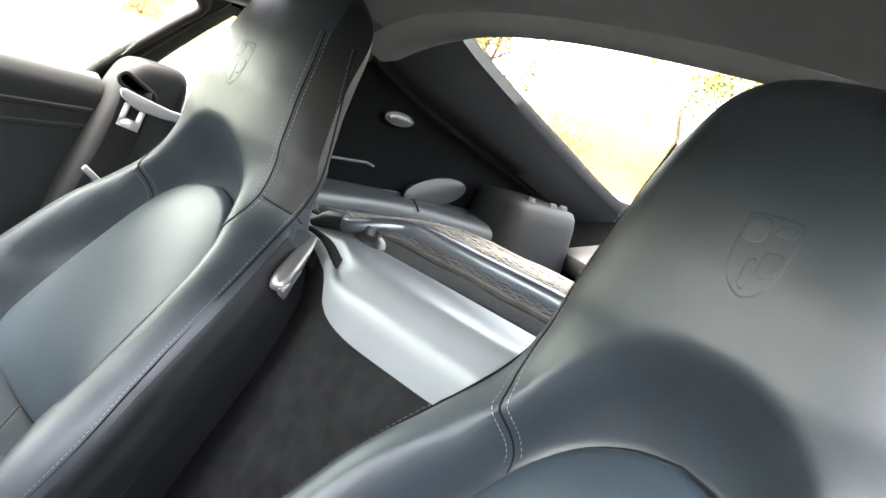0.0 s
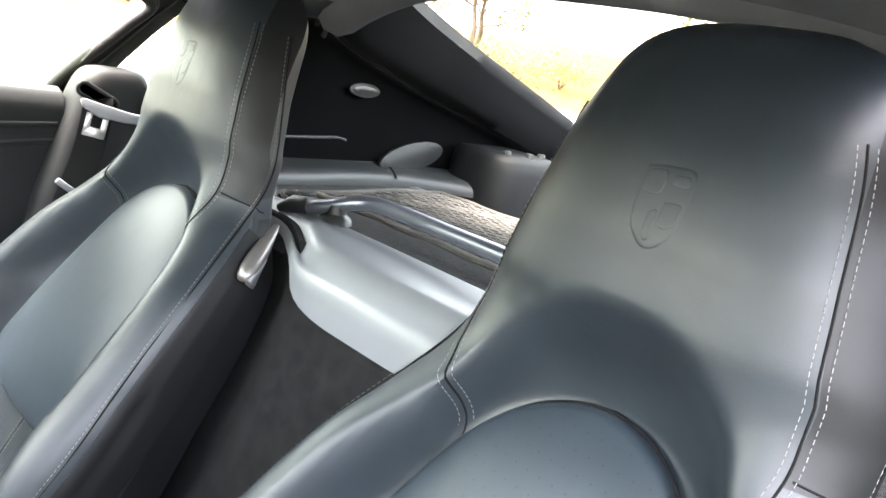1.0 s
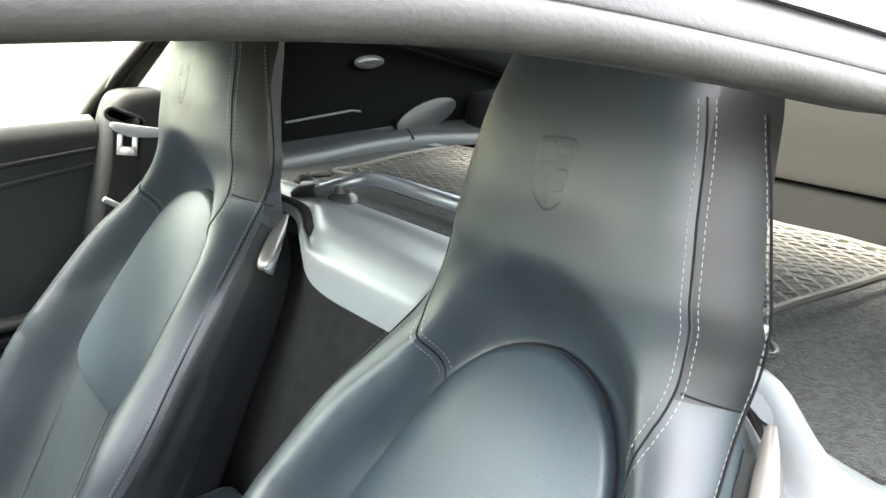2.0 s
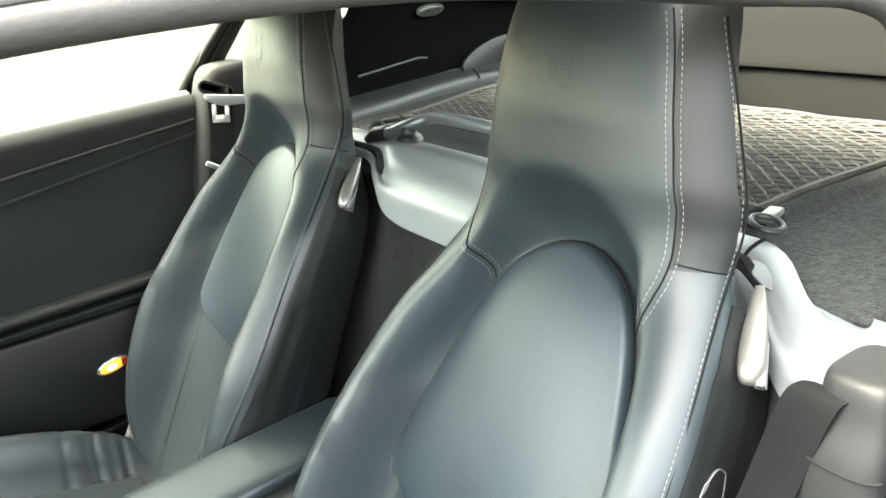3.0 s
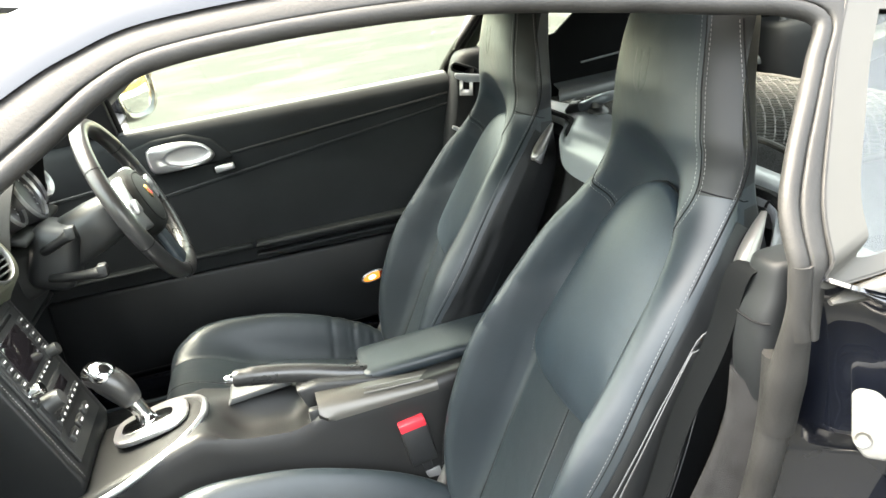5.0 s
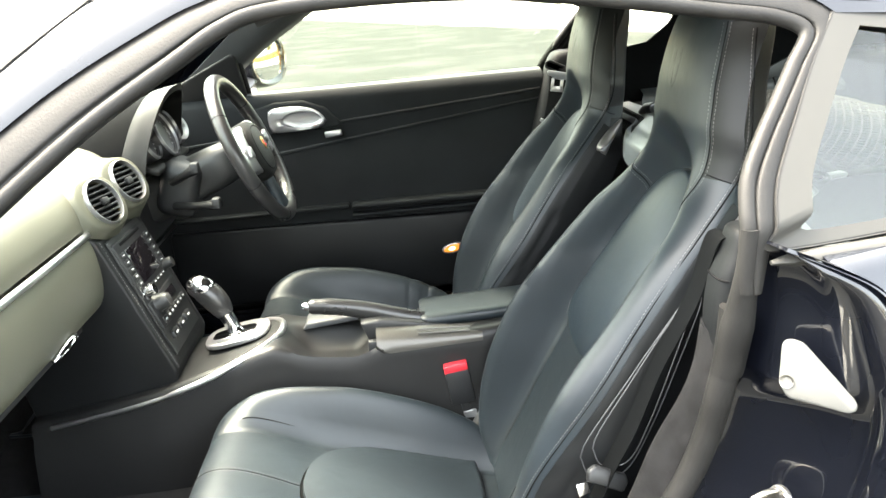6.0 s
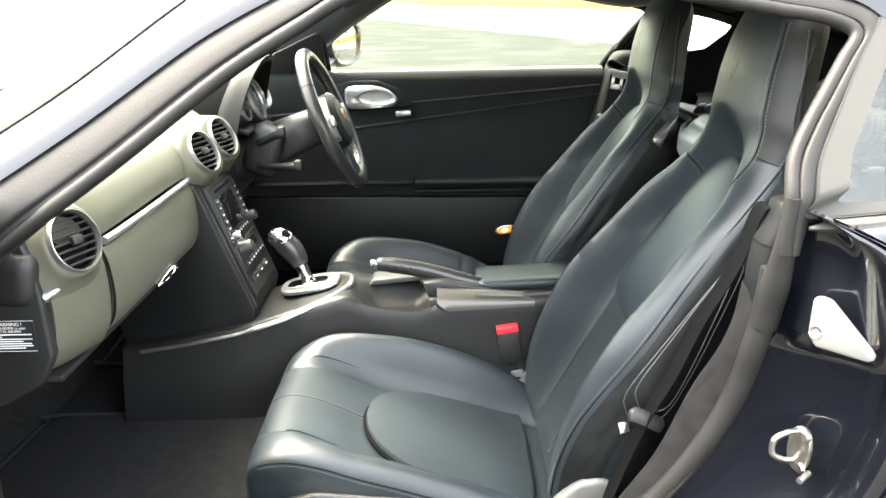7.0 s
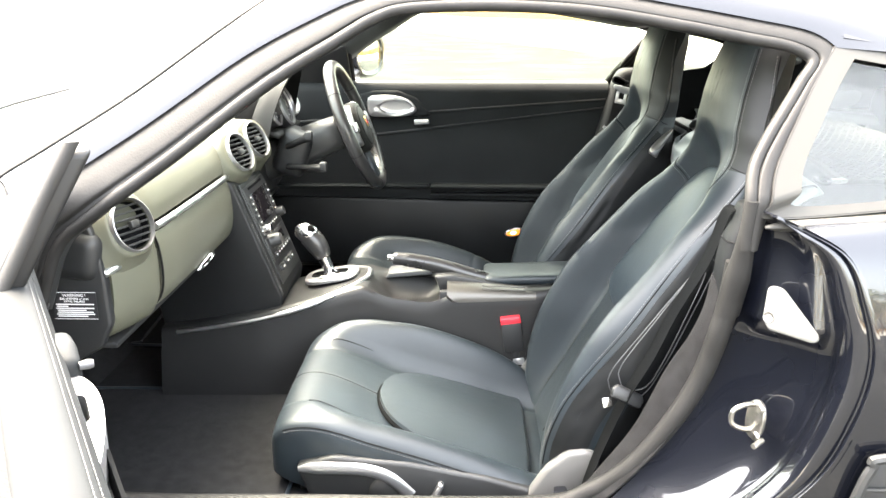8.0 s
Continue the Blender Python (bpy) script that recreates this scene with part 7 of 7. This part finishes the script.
text("WARNING !", 0.0075, 0, 0.0185, PRINT, label_root)
text("Risk of SEVERE or even", 0.0052, 0, 0.0125, PRINT, label_root)
text("FATAL INJURIES", 0.0052, 0, 0.0075, PRINT, label_root)
for k, (w, off) in enumerate(((0.066, 0), (0.020, -0.022), (0.066, 0), (0.050, -0.006), (0.062, 0), (0.066, 0), (0.052, -0.005))):
    b = box((off, 0.0025 - 0.0036 * k, 0.0012), (w, 0.0017, 0.0003), 0)
    b.transform(LM)
    fit_on("print_line", b, PRINT, "", label_root)
for y in (0.0242, -0.0242):
    b = box((0, y, 0.001), (0.076, 0.0006, 0.0004), 0)
    b.transform(LM)
    fit_on("print_line", b, PRINT, "", label_root)

# ---- outside: yard, verge, hedge and trees ----
def ground_material():
    m = bpy.data.materials.new("yard_ground")
    m.use_nodes = True
    t = m.node_tree
    b = t.nodes["Principled BSDF"]
    co = t.nodes.new("ShaderNodeTexCoord")

    def noise_tex(scale, detail=6):
        n = t.nodes.new("ShaderNodeTexNoise")
        n.inputs["Scale"].default_value, n.inputs["Detail"].default_value = scale, detail
        t.links.new(co.outputs["Object"], n.inputs["Vector"])
        return n

    def mixed(a, bcol, fac):
        x = t.nodes.new("ShaderNodeMix")
        x.data_type = "RGBA"
        for sock, val in (("A", a), ("B", bcol)):
            if hasattr(val, "links") or hasattr(val, "is_linked"):
                t.links.new(val, x.inputs[sock])
            else:
                x.inputs[sock].default_value = (*val, 1)
        t.links.new(fac, x.inputs["Factor"])
        return x.outputs["Result"]

    def zone(nx, ny, off, soft, wobble):
        dot_n = t.nodes.new("ShaderNodeVectorMath")
        dot_n.operation = "DOT_PRODUCT"
        dot_n.inputs[1].default_value = (nx, ny, 0)
        t.links.new(co.outputs["Object"], dot_n.inputs[0])
        w = noise_tex(0.35, 4)
        ad = t.nodes.new("ShaderNodeMath")
        ad.operation = "MULTIPLY_ADD"
        ad.inputs[1].default_value = wobble
        t.links.new(w.outputs["Fac"], ad.inputs[0])
        t.links.new(dot_n.outputs["Value"], ad.inputs[2])
        r = t.nodes.new("ShaderNodeMapRange")
        r.inputs["From Min"].default_value, r.inputs["From Max"].default_value = off - soft + wobble / 2, off + soft + wobble / 2
        t.links.new(ad.outputs[0], r.inputs["Value"])
        return r.outputs["Result"]
    speck = noise_tex(55, 3)
    patch = noise_tex(0.8, 5)
    asphalt = mixed((0.029, 0.030, 0.029), (0.052, 0.054, 0.052), speck.outputs["Fac"])
    asphalt = mixed(asphalt, (0.068, 0.069, 0.066), zone_patch(t, patch))
    pale = mixed((0.42, 0.41, 0.375), (0.60, 0.585, 0.545), patch.outputs["Fac"])
    leaf = mixed((0.10, 0.038, 0.014), (0.22, 0.14, 0.06), noise_tex(9, 6).outputs["Fac"])
    leaf = mixed(leaf, (0.075, 0.090, 0.024), zone_patch(t, noise_tex(0.5, 3)))
    c = mixed(asphalt, pale, zone(0.958, 0.288, 8.4, 0.25, 1.2))
    slab_zone = t.nodes.new("ShaderNodeMath")
    slab_zone.operation = "MULTIPLY"
    t.links.new(zone(-1.0, 0.0, 3.6, 0.5, 1.5), slab_zone.inputs[0])
    t.links.new(zone(0.25, -0.97, -21.0, 2.0, 4.0), slab_zone.inputs[1])
    c = mixed(c, pale, slab_zone.outputs[0])
    c = mixed(c, leaf, zone(0.936, 0.353, 26.9, 0.4, 2.5))
    t.links.new(c, b.inputs["Base Color"])
    b.inputs["Roughness"].default_value = 0.9
    b.inputs["Specular IOR Level"].default_value = 0.03
    bump = t.nodes.new("ShaderNodeBump")
    bump.inputs["Strength"].default_value, bump.inputs["Distance"].default_value = 0.5, 0.01
    t.links.new(speck.outputs["Fac"], bump.inputs["Height"])
    t.links.new(bump.outputs["Normal"], b.inputs["Normal"])
    return m


def zone_patch(t, tex):
    r = t.nodes.new("ShaderNodeMapRange")
    r.inputs["From Min"].default_value, r.inputs["From Max"].default_value = 0.48, 0.70
    t.links.new(tex.outputs["Fac"], r.inputs["Value"])
    return r.outputs["Result"]


nrm = Vector((0.936, 0.353))


def ground_z(x, y):
    d = nrm.x * x + nrm.y * y - 28
    return 0.0 if d < 0 else min(3.5, 0.10 * d) + 0.15 * math.sin(x * 0.31) * math.sin(y * 0.23) * min(1, d / 6)


axis = sorted(set([round(v, 2) for v in list(np.linspace(-40, 80, 61)) + [-1500, -600, -200, -90, 110, 160, 260, 600, 1500]]))
rows = [[Vector((x, y, ground_z(x, y))) for y in axis] for x in axis]
ground = part("ground", grid(rows), ground_material())
tagged(ground, "grey asphalt yard with pale concrete and a leaf-strewn verge", "ground", kind="structure")

BARK = material("brown_bark", (0.09, 0.065, 0.045), 0.9, grain=0.8, grain_scale=30, vary=0.3, vary_scale=4, distance=0.02)
FOLIAGE = {
    "green": material("yellow_green_leaves", (0.10, 0.12, 0.03), 0.6, vary=0.4, vary_scale=1.5),
    "gold": material("golden_autumn_leaves", (0.30, 0.20, 0.06), 0.6, vary=0.4, vary_scale=1.5),
}
for mm in FOLIAGE.values():
    mm.node_tree.nodes["Principled BSDF"].inputs["Subsurface Weight"].default_value = 0.0


def leaves(rng, count, centre, spread, size):
    verts, faces = [], []
    clumps = [centre + Vector((rng.gauss(0, spread[0]), rng.gauss(0, spread[1]), rng.gauss(0, spread[2]))) for _ in range(max(6, count // 60))]
    for _ in range(count):
        c = rng.choice(clumps) + Vector((rng.gauss(0, 0.28), rng.gauss(0, 0.28), rng.gauss(0, 0.22)))
        a = Vector((rng.uniform(-1, 1), rng.uniform(-1, 1), rng.uniform(-1, 1))).normalized()
        b2 = a.cross(Vector((rng.uniform(-1, 1), rng.uniform(-1, 1), rng.uniform(-1, 1)))).normalized()
        k = size * rng.uniform(0.6, 1.4)
        base = len(verts)
        verts += [c - a * k, c + b2 * k * 0.5 + a.cross(b2) * k * 0.15, c + a * k, c - b2 * k * 0.5 + a.cross(b2) * k * 0.15]
        faces += [(base, base + 1, base + 2), (base, base + 2, base + 3)]
    me = bpy.data.meshes.new("tmp")
    me.from_pydata([tuple(v) for v in verts], [], faces)
    bm = bmesh.new()
    bm.from_mesh(me)
    bpy.data.meshes.remove(me)
    return bm


def tree(seed, x, y, height, tone, group):
    rng = random.Random(seed)
    z = ground_z(x, y)
    root = empty("tree", (x, y, z - 0.1), "autumn tree with thin yellowing leaves at the edge of the yard", "tree", group)
    trunk = [Vector((0, 0, 0))]
    for k in range(1, 8):
        trunk.append(Vector((rng.gauss(0, 0.05) * k, rng.gauss(0, 0.05) * k, height * 0.75 * k / 7)))
    parts = [tube(trunk, [0.16 * (1 - 0.11 * k) for k in range(8)], 8)]
    tips = []
    for k in range(12):
        b0 = trunk[rng.randint(2, 7)]
        q = rng.uniform(0, 6.28)
        ln = height * rng.uniform(0.16, 0.34)
        tip = b0 + Vector((math.cos(q) * ln, math.sin(q) * ln, ln * rng.uniform(0.3, 0.9)))
        parts.append(tube([b0, b0.lerp(tip, 0.5) + Vector((0, 0, -0.1)), tip], [0.05, 0.035, 0.012], 5))
        tips.append(tip)
    part("trunk", join(parts), BARK, root)
    crowns = [leaves(rng, 260, tip, (0.5, 0.5, 0.4), 0.10) for tip in tips] + [leaves(rng, 300, trunk[-1], (0.7, 0.7, 0.6), 0.10)]
    part("crown", join(crowns), FOLIAGE[tone], root)
    return root


def bush(seed, x, y, tone):
    rng = random.Random(seed)
    root = empty("bush", (x, y, ground_z(x, y) - 0.05), "low scrubby bush on the verge", "bush", "verge bushes")
    stems = [tube([Vector((0, 0, 0)), Vector((rng.gauss(0, 0.3), rng.gauss(0, 0.3), 0.6)), Vector((rng.gauss(0, 0.7), rng.gauss(0, 0.7), rng.uniform(0.9, 1.5)))], [0.03, 0.02, 0.008], 5) for _ in range(8)]
    part("stems", join(stems), BARK, root)
    part("leaves", leaves(rng, 1500, Vector((0, 0, 0.8)), (0.8, 0.8, 0.32), 0.06), FOLIAGE[tone], root)
    return root


rng = random.Random(7)
trees = [tree(11, 38, 8, 7.5, "gold", "trees at the yard's edge"), tree(12, 34, 18, 8.5, "green", "trees at the yard's edge"), tree(13, 30, 30, 7.0, "gold", "trees at the yard's edge")]
along = Vector((-nrm.y, nrm.x))
for k in range(15):
    base2 = nrm * (36 + rng.uniform(0, 14)) + along * (-30 + k * 6.5 + rng.uniform(-2, 2))
    src_tree = trees[k % 3]
    c = copy_thing(src_tree, pose(base2.x, base2.y, ground_z(base2.x, base2.y) - 0.1, 0, 0, rng.uniform(0, 360)))
bushes = [bush(21, 32, 4, "green"), bush(22, 31, 14, "gold")]
for k in range(20):
    base2 = nrm * (31 + rng.uniform(0, 5)) + along * (-28 + k * 4.2 + rng.uniform(-1.5, 1.5))
    copy_thing(bushes[k % 2], pose(base2.x, base2.y, ground_z(base2.x, base2.y) - 0.05, 0, 0, rng.uniform(0, 360)))


# trees far across the other side of the yard
for k in range(14):
    copy_thing(trees[k % 3], pose(-34 + k * 5.6 + rng.uniform(-1.5, 1.5), -34 + rng.uniform(-5, 4), -0.1, 0, 0, rng.uniform(0, 360)))

# ---- wheels the car stands on ----
def wheel_at(x, y):
    m = facing((x, y, 0.32), (0, math.copysign(1, y), 0))
    root = empty("road_wheel", (x, y, 0.0), "black tyre on a silver alloy wheel under the car", "wheel", "road wheels")
    tyre = part("tyre", lathe([(0.225, -0.10), (0.30, -0.105), (0.318, -0.09), (0.32, -0.05), (0.32, 0.05), (0.318, 0.09), (0.30, 0.105), (0.225, 0.10), (0.225, -0.10)], m, 48), RUBBER)
    rim_o = part("rim", lathe([(0.226, -0.09), (0.226, 0.09), (0.215, 0.098), (0.20, 0.08), (0.07, 0.055), (0.05, 0.065), (0.002, 0.066)], m, 48), ALU)
    under(root, tyre, rim_o)


for wx in (-1.62, 0.95):
    for wy in (-0.76, 0.76):
        wheel_at(wx, wy)
